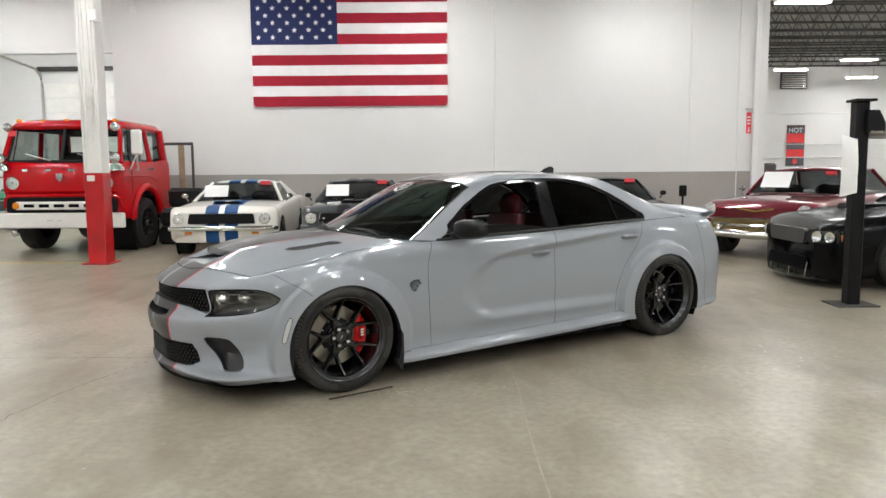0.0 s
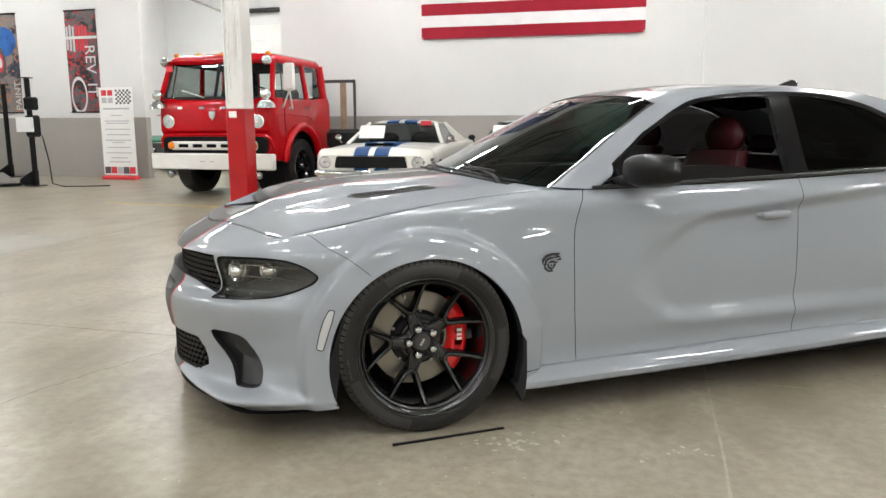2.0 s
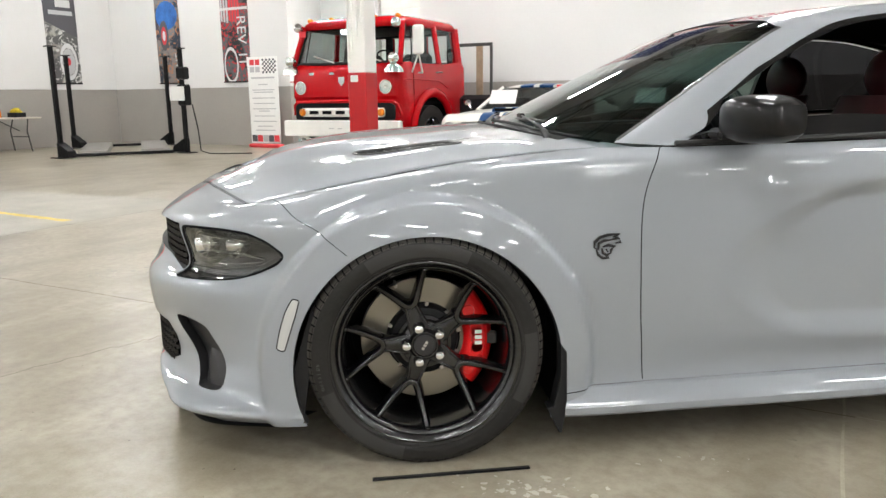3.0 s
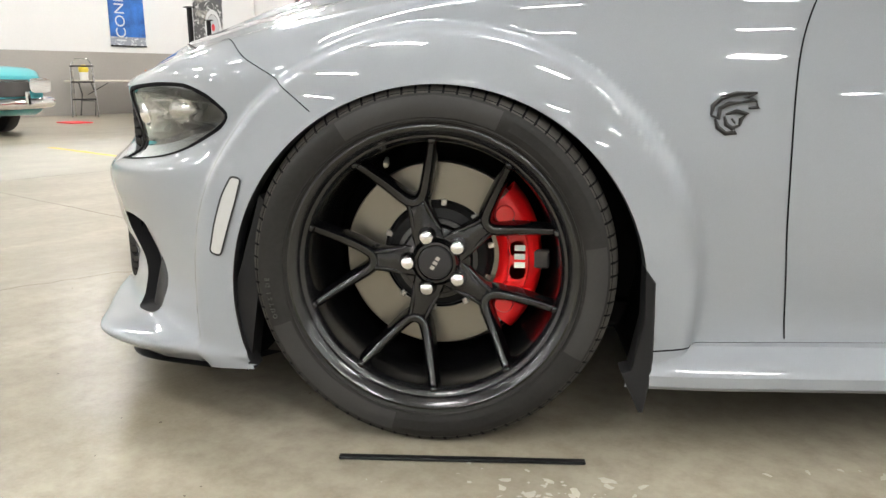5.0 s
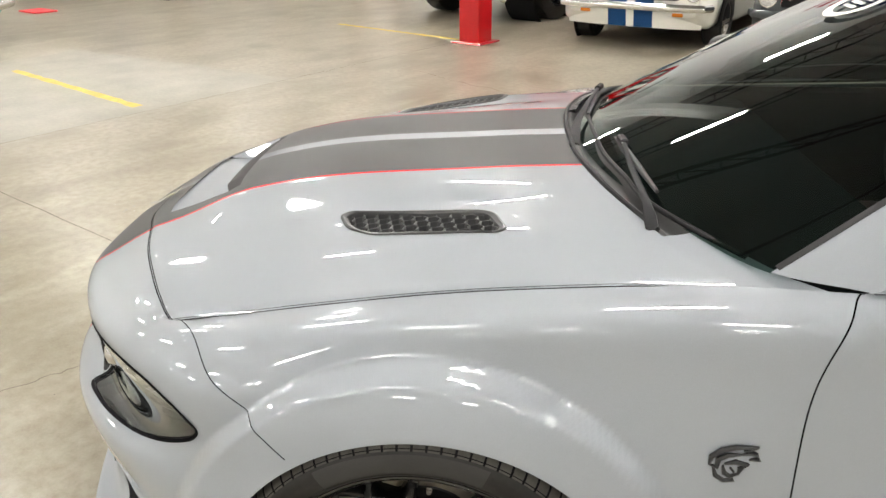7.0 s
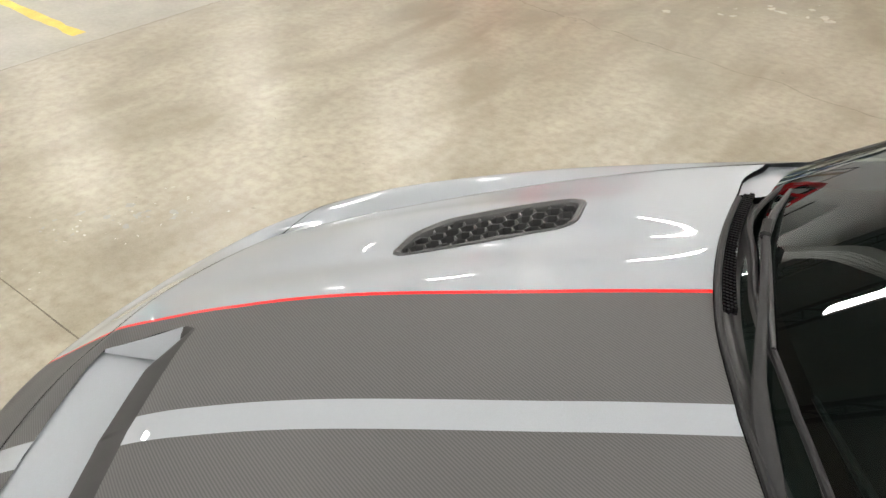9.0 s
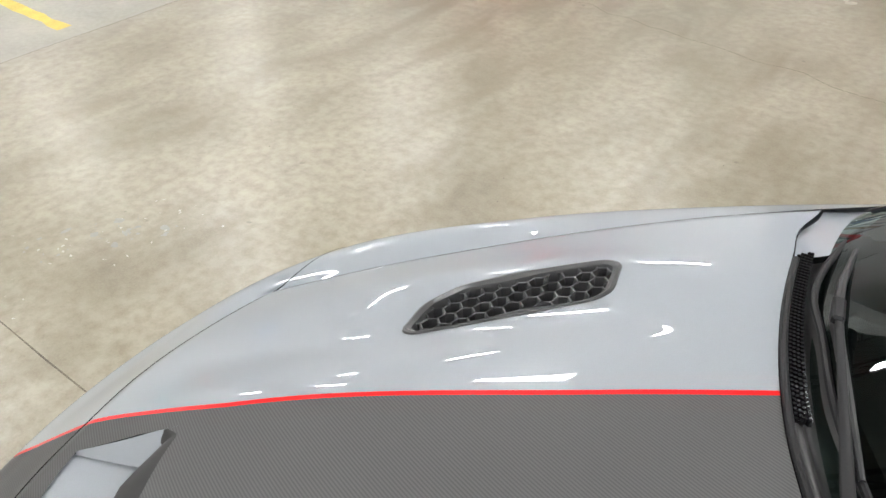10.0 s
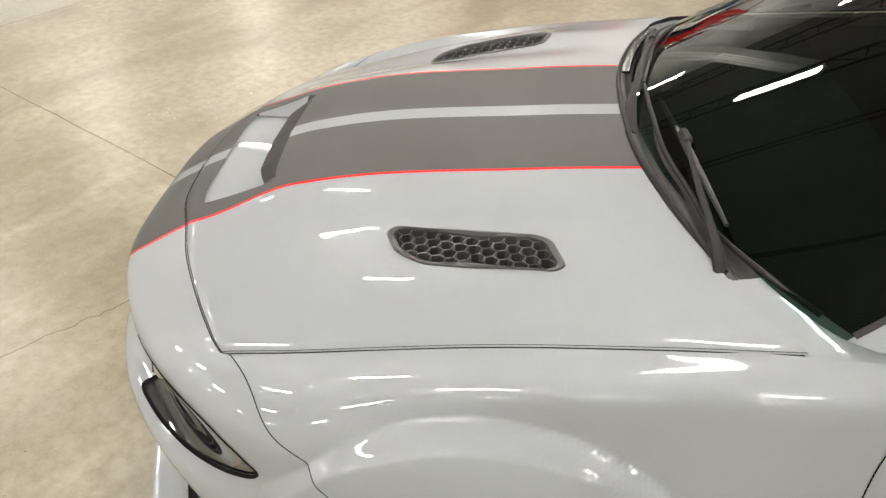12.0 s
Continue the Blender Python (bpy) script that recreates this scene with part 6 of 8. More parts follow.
M["mustang_white"] = car_paint("cream_paint", (0.70, 0.69, 0.63), coat=0.7, stripes=(0.045, 0.26, 0.262), film=(0.012, 0.055, 0.16))
M["grey_classic"] = car_paint("dark_grey_paint", (0.055, 0.062, 0.066), coat=0.9, rough=0.3, stripes=(0.05, 0.25, 0.252), film=(0.02, 0.02, 0.022))
M["burgundy"] = car_paint("burgundy_paint", (0.11, 0.003, 0.010), coat=0.8, rough=0.28, metal=0.3)
M["car_black"] = car_paint("black_car_paint", (0.002, 0.002, 0.0024), coat=0.14, rough=0.22)
M["turquoise"] = car_paint("turquoise_paint", (0.10, 0.42, 0.45), coat=0.9)
M["truck_red"] = car_paint("red_truck_paint", (0.46, 0.002, 0.006), coat=0.6, rough=0.25)
M["gold"] = principled("gold_trim", (0.75, 0.48, 0.12), 0.2, 1.0)
M["gold_mesh"] = worn("dull_gold_mesh", (0.16, 0.12, 0.05), 0.4, 0.8, vary=0.3, scale=40, fine=200)


def pony_car(name, label, m, paint, fog, grille_w, bar_paint):
    car = thing(name, label, "car", m)
    st = [(0, .74, .40, .76, .05, .08, .0), (.06, .80, .34, .80, .06, .09, .01), (.5, .85, .26, .845, .08, .10, .03), (1.35, .86, .22, .885, .08, .10, .035), (2.6, .86, .22, .90, .08, .10, .0), (3.6, .86, .25, .92, .08, .10, .0), (4.5, .82, .32, .88, .08, .08, .0), (4.62, .76, .40, .84, .05, .06, .0)]
    part("body", hull(st), paint, car)
    bonnet_scoop = Geo().prism([(.55, -.24), (1.15, -.20), (1.15, .20), (.55, .24)], .86, .935, inset=.03)
    part("bonnet_scoop", bonnet_scoop, paint, car)
    part("scoop_mouth", Geo().box(.535, -.20, .885, .56, .20, .925, .004), "gap", car)
    g = part("grille", Geo().prism(rounded([(-grille_w, .575), (grille_w, .575), (grille_w - .03, .74), (-grille_w + .03, .74)], .03), -.012, .03, Matrix.Rotation(radians(-90), 4, "Y") @ Matrix.Rotation(radians(-90), 4, "Z")), "black", car, "black mesh grille")
    edge = [(-.014, y, z) for y, z in rounded([(-grille_w, .575), (grille_w, .575), (grille_w - .03, .74), (-grille_w + .03, .74)], .03)]
    part("grille_frame", Geo().tube(edge, .008, 6, closed=True), "chrome", g)
    emblem = Geo().prism([(-.045, .0), (-.02, .016), (.02, .012), (.05, .03), (.03, -.005), (.04, -.045), (.01, -.015), (-.03, -.04)], 0, .012, Matrix.Translation((-.016, .33, .665)) @ Matrix.Rotation(radians(-90), 4, "Y") @ Matrix.Rotation(radians(-90), 4, "Z"))
    part("emblem", emblem, "chrome", g, "small chrome emblem")
    for y in (-.69, .69):
        round_lamp(car, -.005, y, .655, .088)
        if fog:
            round_lamp(car, -.012, y * .68, .655, .072, "fog_lamp")
        part("turn_lamp", Geo().box(-.02, y * .78 - .06, .40, .0, y * .78 + .06, .44, .008), "amber", car)
        mirror = Geo().ball((1.42, y * 1.34, 1.0), .05, .06, .045)
        mirror.cyl((1.42, y * 1.25, .90), (1.42, y * 1.32, .98), .012)
        part("door_mirror", mirror, "black" if bar_paint != "chrome" else "chrome", car)
    bumper = Geo().tube([(.10, -.87, .50), (-.03, -.82, .50), (-.075, -.6, .50), (-.09, 0, .50), (-.075, .6, .50), (-.03, .82, .50), (.10, .87, .50)], .034, 10, flat=1.25)
    part("front_bumper", bumper, bar_paint, car, "bright front bumper")
    apron = Geo().sheet([[(-.03 + .12 * abs(y / .8) ** 3, y, .46) for y in np.linspace(-.8, .8, 15)], [(.02 + .10 * abs(y / .8) ** 3, y, .26) for y in np.linspace(-.78, .78, 15)]])
    part("apron", apron, paint, car, recalc=False)
    cabin_top(car, paint, 1.42, 2.05, 2.95, 3.9, .78, .56, .90, 1.29, sail=True)
    for x in (.82, 3.56):
        for s in (1, -1):
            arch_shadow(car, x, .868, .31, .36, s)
            road_wheel(car, x, -s * .87, .31, .2, .19, "steel", s)
    sale_card(car, 1.42, 2.05, .40, .42, .26, .86, -.42)
    for y in (-.3, .3):
        part("bonnet_pin", Geo().lathe([(.001, .008), (.022, .006), (.026, 0)], 16, Matrix.Translation((.22, y * 1.8, .845))), "chrome", car)
    return car


pony_car("white_fastback", "cream white classic fastback with blue stripes and sale card", at_hall(-2.60, 6.86, -86) @ Matrix.Diagonal((.93, 1.03, 1, 1)), "mustang_white", False, .54, "chrome")
pony_car("grey_fastback", "dark grey classic fastback with black stripes and fog lamps", at_hall(-.42, 6.95, -88) @ Matrix.Diagonal((.915, 1, 1, 1)), "grey_classic", True, .56, "grey_classic")
pony_car("black_coupe", "black classic coupe parked along the wall", at_hall(4.25, 7.0, -90) @ Matrix.Diagonal((.90, 1, 1, 1)), "car_black", True, .56, "car_black")


def fifties_sedan(m):
    car = thing("burgundy_hardtop", "burgundy fifties hardtop with chrome bumper and gold badge", "car", m)
    st = [(0, .80, .42, .80, .06, .09, .0), (.08, .88, .36, .86, .08, .12, .01), (.5, .92, .28, .92, .08, .14, .03), (1.55, .94, .24, .96, .08, .14, .04), (3.2, .94, .24, .98, .08, .12, .0), (4.4, .92, .28, .97, .08, .12, .0), (5.0, .86, .36, .98, .08, .08, .0), (5.08, .8, .42, .95, .05, .06, .0)]
    part("body", hull(st), "burgundy", car)
    g = part("grille", Geo().prism(rounded([(-.74, .42), (.74, .42), (.70, .62), (-.70, .62)], .04), -.012, .05, Matrix.Rotation(radians(-90), 4, "Y") @ Matrix.Rotation(radians(-90), 4, "Z")), "gold_mesh", car, "wide gold mesh grille")
    for z in (.46, .50, .54, .58):
        part("grille_bar", Geo().tube([(-.016, -.72, z), (-.016, .72, z)], .006, 6), "steel_dark", g)
    part("grille_wing", Geo().tube([(-.03, -.66, .545), (-.055, -.3, .53), (-.06, 0, .525), (-.055, .3, .53), (-.03, .66, .545)], .028, 8), "chrome", g)
    edge = [(-.014, y, z) for y, z in rounded([(-.75, .41), (.75, .41), (.71, .63), (-.71, .63)], .04)]
    part("grille_frame", Geo().tube(edge, .016, 6, closed=True), "chrome", g)
    for y in (-.76, .76):
        round_lamp(car, .0, y, .765, .095)
        part("bumper_guard", Geo().ball((-.10, y * .72, .46), .07, .06, .085), "chrome", car)
        part("bonnet_rocket", Geo().ball((.42, y * .48, .955), .15, .022, .022), "chrome", car)
        mirror = Geo().ball((1.5, y * 1.2, 1.08), .05, .06, .05)
        mirror.cyl((1.5, y * 1.2, .95), (1.5, y * 1.2, 1.06), .012)
        part("door_mirror", mirror, "chrome", car)
    part("front_bumper", Geo().tube([(.25, -.98, .42), (-.02, -.92, .42), (-.10, -.6, .40), (-.11, 0, .38), (-.10, .6, .40), (-.02, .92, .42), (.25, .98, .42)], .07, 12), "chrome", car, "heavy chrome front bumper")
    part("bonnet_badge", Geo().tube([(-.02, -.30, .80), (-.028, 0, .755), (-.02, .30, .80)], .014, 6), "gold", car, "gold chevron badge")
    part("wiper_trim", Geo().tube([(1.45, -.75, .99), (1.40, 0, 1.01), (1.45, .75, .99)], .012, 6), "chrome", car)
    cabin_top(car, "burgundy", 1.50, 2.0, 3.35, 4.0, .84, .66, .98, 1.46)
    for x in (.85, 3.75):
        for s in (1, -1):
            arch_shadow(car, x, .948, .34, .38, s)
            road_wheel(car, x, -s * .95, .34, .2, .2, "chrome", s)
    sale_card(car, 1.5, 2.0, .38, .5, .34, .98, -.45)
    return car


fifties_sedan(at_hall(6.1, 6.35, -136))


def black_muscle(m):
    car = thing("black_sedan", "gloss black lowered sedan with a clear front splitter", "car", m)
    st = [(0, .62, .135, .70, .05, .10, .0), (.04, .76, .13, .74, .06, .12, .012), (.14, .87, .13, .785, .06, .15, .02), (.5, .935, .14, .855, .06, .17, .035), (1.4, .945, .15, .95, .06, .14, .04), (3.0, .945, .16, .98, .06, .14, .0), (4.2, .94, .2, 1.0, .06, .14, .0), (4.95, .86, .28, .98, .06, .1, .0), (5.05, .78, .34, .9, .05, .06, .0)]
    part("body", hull(st, 50), "car_black", car)
    g = part("grille", Geo().prism(rounded([(-.42, .52), (.42, .52), (.46, .70), (-.46, .70)], .05), -.02, .05, Matrix.Rotation(radians(-90), 4, "Y") @ Matrix.Rotation(radians(-90), 4, "Z")), "steel_dark", car, "grey mesh grille")
    low = part("lower_grille", Geo().prism(rounded([(-.50, .20), (.50, .20), (.44, .36), (-.44, .36)], .05), -.012, .05, Matrix.Rotation(radians(-90), 4, "Y") @ Matrix.Rotation(radians(-90), 4, "Z")), "gap", car, "dark lower grille")
    for y in (-.67, .67):
        turn = Matrix.Translation((.10, y * 1.02, 0)) @ Matrix.Rotation(radians(-30 if y > 0 else 30), 4, "Z")
        hood_lamp = part("headlight", Geo().prism(rounded([(-.20, .54), (.20, .555), (.20, .70), (-.20, .69)], .03), -.02, .07, turn @ Matrix.Rotation(radians(-90), 4, "Y") @ Matrix.Rotation(radians(-90), 4, "Z")), "black_gloss", car, "clear twin headlight")
        for dy in (-.09, .07):
            t = turn @ Matrix.Translation((-.075, dy, .625)) @ Matrix.Rotation(radians(-90), 4, "Y")
            part("reflector", Geo().lathe([(.001, .0), (.03, .004), (.055, .016), (.062, .02), (.066, .0)], 24, t), "chrome", hood_lamp)
        part("side_amber", Geo().box(.16, y * 1.32 - .012, .575, .21, y * 1.32 + .012, .665, .01), "amber_dull", car)
    lip = [(-.10 + .26 * abs(s) ** 2.5, .88 * s) for s in np.linspace(-1, 1, 21)] + [(.3, .84), (.3, -.84)]
    part("splitter", Geo().prism(lip, .10, .116), "old_glass", car, "clear plastic front splitter")
    for y in (-.5, -.1, .4):
        part("splitter_stay", Geo().cyl((-.06, y, .115), (-.03, y, .30), .005), "chrome", car)
    part("bonnet_scoop", Geo().prism([(.75, -.28), (1.2, -.22), (1.2, .22), (.75, .28)], .92, .985, inset=.03), "car_black", car)
    cabin_top(car, "car_black", 1.55, 2.2, 3.3, 4.1, .80, .60, .98, 1.42, "dark_glass")
    for x in (.92, 3.95):
        for s in (1, -1):
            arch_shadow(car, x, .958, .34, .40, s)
            road_wheel(car, x, -s * .962, .345, .24, .26, "rim", s)
    return car


black_muscle(at_hall(5.6, 4.0, -178))


def sixties_coupe(name, label, m, paint):
    car = thing(name, label, "car", m)
    st = [(0, .86, .42, .80, .06, .09, .0), (.08, .93, .34, .86, .08, .12, .01), (.6, .96, .26, .90, .08, .14, .03), (1.6, .97, .24, .93, .08, .14, .03), (3.6, .97, .24, .94, .08, .12, .0), (4.9, .93, .3, .92, .08, .1, .0), (5.2, .84, .38, .9, .06, .06, .0)]
    part("body", hull(st), paint, car)
    g = part("grille", Geo().prism(rounded([(-.62, .52), (.62, .52), (.62, .72), (-.62, .72)], .04), -.01, .05, Matrix.Rotation(radians(-90), 4, "Y") @ Matrix.Rotation(radians(-90), 4, "Z")), "steel_dark", car, "dark slatted grille")
    for k in range(7):
        part("grille_bar", Geo().tube([(-.014, -.61, .54 + .026 * k), (-.014, .61, .54 + .026 * k)], .004, 5), "steel", g)
    part("grille_top", Geo().tube([(-.02, -.64, .735), (-.03, 0, .74), (-.02, .64, .735)], .018, 6), "chrome", g)
    for y in (-.78, .78):
        pod = part("lamp_pod", Geo().prism(rounded([(-.17, -.1), (.17, -.1), (.17, .1), (-.17, .1)], .09), -.03, .08, Matrix.Translation((0, y, .67)) @ Matrix.Rotation(radians(-90), 4, "Y") @ Matrix.Rotation(radians(-90), 4, "Z")), "chrome", car, "chrome pod of twin lamps")
        for dy in (-.085, .085):
            t = Matrix.Translation((-.03, y + dy, .67)) @ Matrix.Rotation(radians(-90), 4, "Y")
            part("lamp_glass", Geo().lathe([(.001, .014), (.04, .012), (.07, .004), (.078, .0)], 24, t), "lamp_glass", pod)
    part("front_bumper", Geo().tube([(.35, -1.0, .44), (.0, -.97, .44), (-.10, -.7, .43), (-.12, 0, .42), (-.10, .7, .43), (.0, .97, .44), (.35, 1.0, .44)], .075, 12), "chrome", car, "chrome front bumper")
    for y in (-.5, .5):
        part("bumper_guard", Geo().box(-.19, y - .04, .40, -.10, y + .04, .60, .02), "chrome", car)
    cabin_top(car, paint, 1.7, 2.3, 3.4, 4.1, .80, .62, .94, 1.33)
    for x in (.95, 3.8):
        for s in (1, -1):
            arch_shadow(car, x, .97, .34, .37, s)
            road_wheel(car, x, -s * .96, .34, .2, .2, "chrome", s)


sixties_coupe("turquoise_coupe", "turquoise sixties coupe with chrome bumper and quad lamps", at_hall(-9.55, 2.2, 15), "turquoise")
M["green_paint"] = car_paint("green_paint", (0.03, 0.16, 0.09), coat=0.9)
sixties_coupe("green_coupe", "green sixties coupe with chrome grille behind the doorway", at_hall(-10.45, 13.4, -90), "green_paint")


# ---- the red truck ----
def red_truck(m):
    """Cab-over truck; x runs from the bumper to the rear, y across."""
    truck = thing("red_truck", "bright red vintage cab-over truck with white bumper", "truck", m)
    W = 1.08

    def ring(z, xf, xr, w, rf, rr, n=6):
        """A rounded plan outline of the cab at one height."""
        out = []
        for cx, cy, r, a0 in ((xf + rf, -w + rf, rf, 270), (xf + rf, w - rf, rf, 180), (xr - rr, w - rr, rr, 90), (xr - rr, -w + rr, rr, 0)):
            out += [(cx + r * math.cos(radians(a0 - 90 * k / n)), cy + r * math.sin(radians(a0 - 90 * k / n)), z) for k in range(n + 1)]
        return out

    def stack(levels, cap=True):
        rows = [ring(*lv) for lv in levels]
        g = Geo().sheet([r + r[:1] for r in rows])
        n = len(rows[0]) + 1
        if cap:
            g.f.append(tuple((len(rows) - 1) * n + k for k in range(n - 1)))
        return g

    nose = stack(((.60, .20, .46, W - .03, .16, .01), (.72, .13, .46, W, .17, .01), (.79, .115, .46, W + .01, .18, .01), (1.05, .11, .46, W + .01, .18, .01), (1.09, .075, .46, W + .005, .18, .01),
                  (1.30, .070, .46, W, .18, .01), (1.47, .085, .46, W - .005, .18, .01), (1.545, .105, .46, W - .015, .18, .01), (1.60, .15, .46, W - .03, .17, .01), (1.62, .22, .46, W - .05, .15, .01)))
    cab = part("cab", nose, "truck_red", truck)
    for s in (1, -1):
        outline = [(.44, .60), (.44, 1.60), (1.30, 1.60), (2.02, 1.66), (2.10, 1.55), (2.12, .70), (2.00, .62)] + [(1.0 + .62 * math.cos(radians(a)), .50 + .64 * math.sin(radians(a))) for a in range(12, 170, 7)]
        side_panel = Geo().prism(outline, 0, .07, Matrix.Translation((0, s * (W - .023) + .035, 0)) @ Matrix.Rotation(radians(90), 4, "X"))
        part("cab_side", side_panel, "truck_red", truck)
        lip = [(1.0 + .62 * math.cos(radians(a)), s * (W + .02), .50 + .64 * math.sin(radians(a))) for a in range(6, 176, 6)]
        part("wing", Geo().tube(lip, [.03] + [.06] * (len(lip) - 2) + [.03], 10, flat=1.3), "truck_red", truck, "rounded red wheel arch flare")
        part("arch_liner", Geo().lathe([(.615, 0), (.61, .5), (.02, .5)], 28, Matrix.Translation((1.0, s * (W - .03), .50)) @ Matrix.Rotation(radians(90 * s), 4, "X"), a0=0, a1=180), "cabin", truck, "dark wheel housing", recalc=False)
        for x, z0, z1 in ((.46, 1.06, 1.60), (1.32, 1.16, 1.60)):
            part("door_gap", Geo().box(x - .005, s * W - .012, z0, x + .005, s * W + .0135, z1), "gap", truck)
        part("side_crease", Geo().tube([(.12, s * (W + .005), 1.34), (.46, s * (W + .010), 1.35), (1.20, s * (W + .010), 1.33), (1.50, s * (W + .010), 1.22)], .010, 6), "truck_red", truck)
        part("side_emblem", Geo().box(.56, s * W - .012, 1.43, .74, s * W + .020, 1.475, .01), "chrome", truck, "small chrome side emblem")
        part("door_handle", Geo().tube([(1.12, s * (W + .01), 1.46), (1.14, s * (W + .045), 1.47), (1.26, s * (W + .045), 1.47), (1.28, s * (W + .01), 1.46)], .012, 6), "chrome", truck)
    roof = stack(((2.17, .33, 2.04, W - .115, .20, .16), (2.21, .29, 2.07, W - .085, .22, .18), (2.25, .29, 2.07, W - .085, .22, .18), (2.31, .34, 2.03, W - .13, .24, .20), (2.345, .46, 1.93, W - .27, .28, .24), (2.36, .70, 1.7, W - .55, .30, .3)))
    part("cab_roof", roof, "truck_red", truck, recalc=True, smooth=50)
    # dark sheet under the roof, added to keep the cab dark inside
    part("headlining", Geo().box(.42, -.90, 2.155, 1.95, .90, 2.175, .005), "cabin", truck)
    for s in (1, -1):
        for p, q, r in (((.15, s * (W - .05), 1.58), (.37, s * (W - .135), 2.22), .042), ((1.30, s * (W - .03), 1.56), (1.26, s * (W - .115), 2.22), .045), ((2.02, s * (W - .07), 1.55), (1.98, s * (W - .14), 2.22), .085)):
            part("cab_pillar", Geo().tube([p, q], r, 10), "truck_red", truck)
        part("vent_window_bar", Geo().tube([(.46, s * (W - .035), 1.60), (.56, s * (W - .11), 2.18)], .010, 6), "black_plastic", truck)
        part("door_glass", Geo().add([(.26, s * (W - .045), 1.60), (1.27, s * (W - .035), 1.60), (1.25, s * (W - .11), 2.2), (.42, s * (W - .11), 2.2)], [(0, 1, 2, 3)]), "old_glass", truck, recalc=False)
        part("rear_quarter_glass", Geo().add([(1.34, s * (W - .035), 1.66), (1.95, s * (W - .065), 1.68), (1.93, s * (W - .12), 2.2), (1.30, s * (W - .11), 2.2)], [(0, 1, 2, 3)]), "old_glass", truck, recalc=False)
    # the second, near-black copy is added in front to darken the cab's inside
    for name, mat, x in (("cab_back", "truck_red", 1.99), ("back_dark_panel", "cabin", 1.93)):
        back = Geo().box(x, -.96, 1.50, x + .05, -.84, 2.22, .01).box(x, .84, 1.50, x + .05, .96, 2.22, .01).box(x, -.84, 1.50, x + .05, .84, 1.66, .01).box(x, -.84, 2.12, x + .05, .84, 2.22, .01).box(x, -.42, 1.66, x + .05, -.28, 2.12, .01).box(x, .28, 1.66, x + .05, .42, 2.12, .01)
        part(name, back, mat, truck)
    rows = [[(.15 + .21 * t + .07 * abs(y) ** 4, (W - .085 - .05 * t) * y, 1.61 + .60 * t) for y in np.linspace(-1, 1, 17)] for t in np.linspace(0, 1, 6)]
    part("windscreen", Geo().sheet(rows), "old_glass", truck, recalc=False)
    part("screen_divider", Geo().tube([(.14, 0, 1.60), (.35, 0, 2.22)], .026, 8), "black_plastic", truck, "dark centre post")
    seal = [r[0] for r in rows] + rows[-1][1:] + [r[-1] for r in reversed(rows[:-1])] + list(reversed(rows[0][1:-1]))
    part("screen_seal", Geo().tube(seal, .030, 6, closed=True), "black_plastic", truck)
    part("cab_interior", Geo().box(.62, -.98, .95, 1.92, .98, 1.56, .05).box(.25, -.98, 1.45, .5, .98, 1.60, .04), "cabin", truck)
    seat_g = Geo()
    for y in (-.5, .5):
        seat_g.box(1.45, y - .28, 1.50, 1.60, y + .28, 1.80, .06)
    part("truck_seat", seat_g, "cabin", truck)
    part("steering_wheel", Geo().lathe([(.22 + .014 * math.cos(radians(a)), .014 * math.sin(radians(a))) for a in range(0, 360, 45)], 28, pose(.62, -.55, 1.68, 0, 35, 0), closed=True), "black_plastic", truck)
    # nose
    panel = Geo().prism(rounded([(-.96, .72), (.96, .72), (.96, .95), (.88, .99), (-.88, .99), (-.96, .95)], .06), 0, .03, Matrix.Translation((.100, 0, 0)) @ Matrix.Rotation(radians(-90), 4, "Y") @ Matrix.Rotation(radians(-90), 4, "Z"))
    part("grille_recess", panel, "cabin", truck, "dark recess behind the grille")
    part("nose_crease", Geo().tube([(.15, -1.03, .80), (.11, -1.0, .96), (.085, -.93, 1.010), (.06, 0, 1.020), (.085, .93, 1.010), (.11, 1.0, .96), (.15, 1.03, .80)], .026, 8), "truck_red", truck)
    bar = part("grille_bar", Geo().box(.00, -.80, .775, .085, .80, .915, .03), "white", truck, "white grille bar with dark slots")
    for k in range(5):
        part("grille_slot", Geo().box(-.008, -.60 + .26 * k, .815, .01, -.42 + .26 * k, .872, .006), "gap", bar)
    for y in (-.72, .72):
        t = Matrix.Translation((.0, y * 1.05, .845)) @ Matrix.Rotation(radians(-90), 4, "Y")
        part("indicator", Geo().lathe([(.001, .045), (.04, .04), (.058, .02), (.06, -.01)], 24, t), "amber", truck, "round amber indicator")
    for y in (-.82, .82):
        round_lamp(truck, .060, y, 1.235, .105)
        spot = Geo().ball((.20, y * 1.14, 2.20), .07, .08, .08)
        part("roof_spot_lamp", spot, "chrome", truck, "chrome spot lamp")
        horn = Geo().ball((.03, y * 1.20, 1.66), .08, .09, .09)
        part("cowl_lamp", horn, "chrome", truck, "chrome lamp on the cab corner")
        part("cowl_lamp_hood", Geo().lathe([(.02, .10), (.09, .06), (.14, .0), (.15, -.05)], 24, pose(.04, y * 1.20, 1.50)), "chrome", truck, "chrome siren cone")
        if y > 0:
            part("tow_lamp", Geo().lathe([(.001, .03), (.05, .025), (.062, 0), (.05, -.06)], 24, Matrix.Translation((.02, y, .37)) @ Matrix.Rotation(radians(-90), 4, "Y")), "chrome", truck, "small lamp under the bumper")
            continue
        mir = Geo().box(.30, y * 1.52 - .10, 1.72, .36, y * 1.52 + .10, 2.16, .045)
        mirror = part("mirror", mir, "white", truck, "large white door mirror")
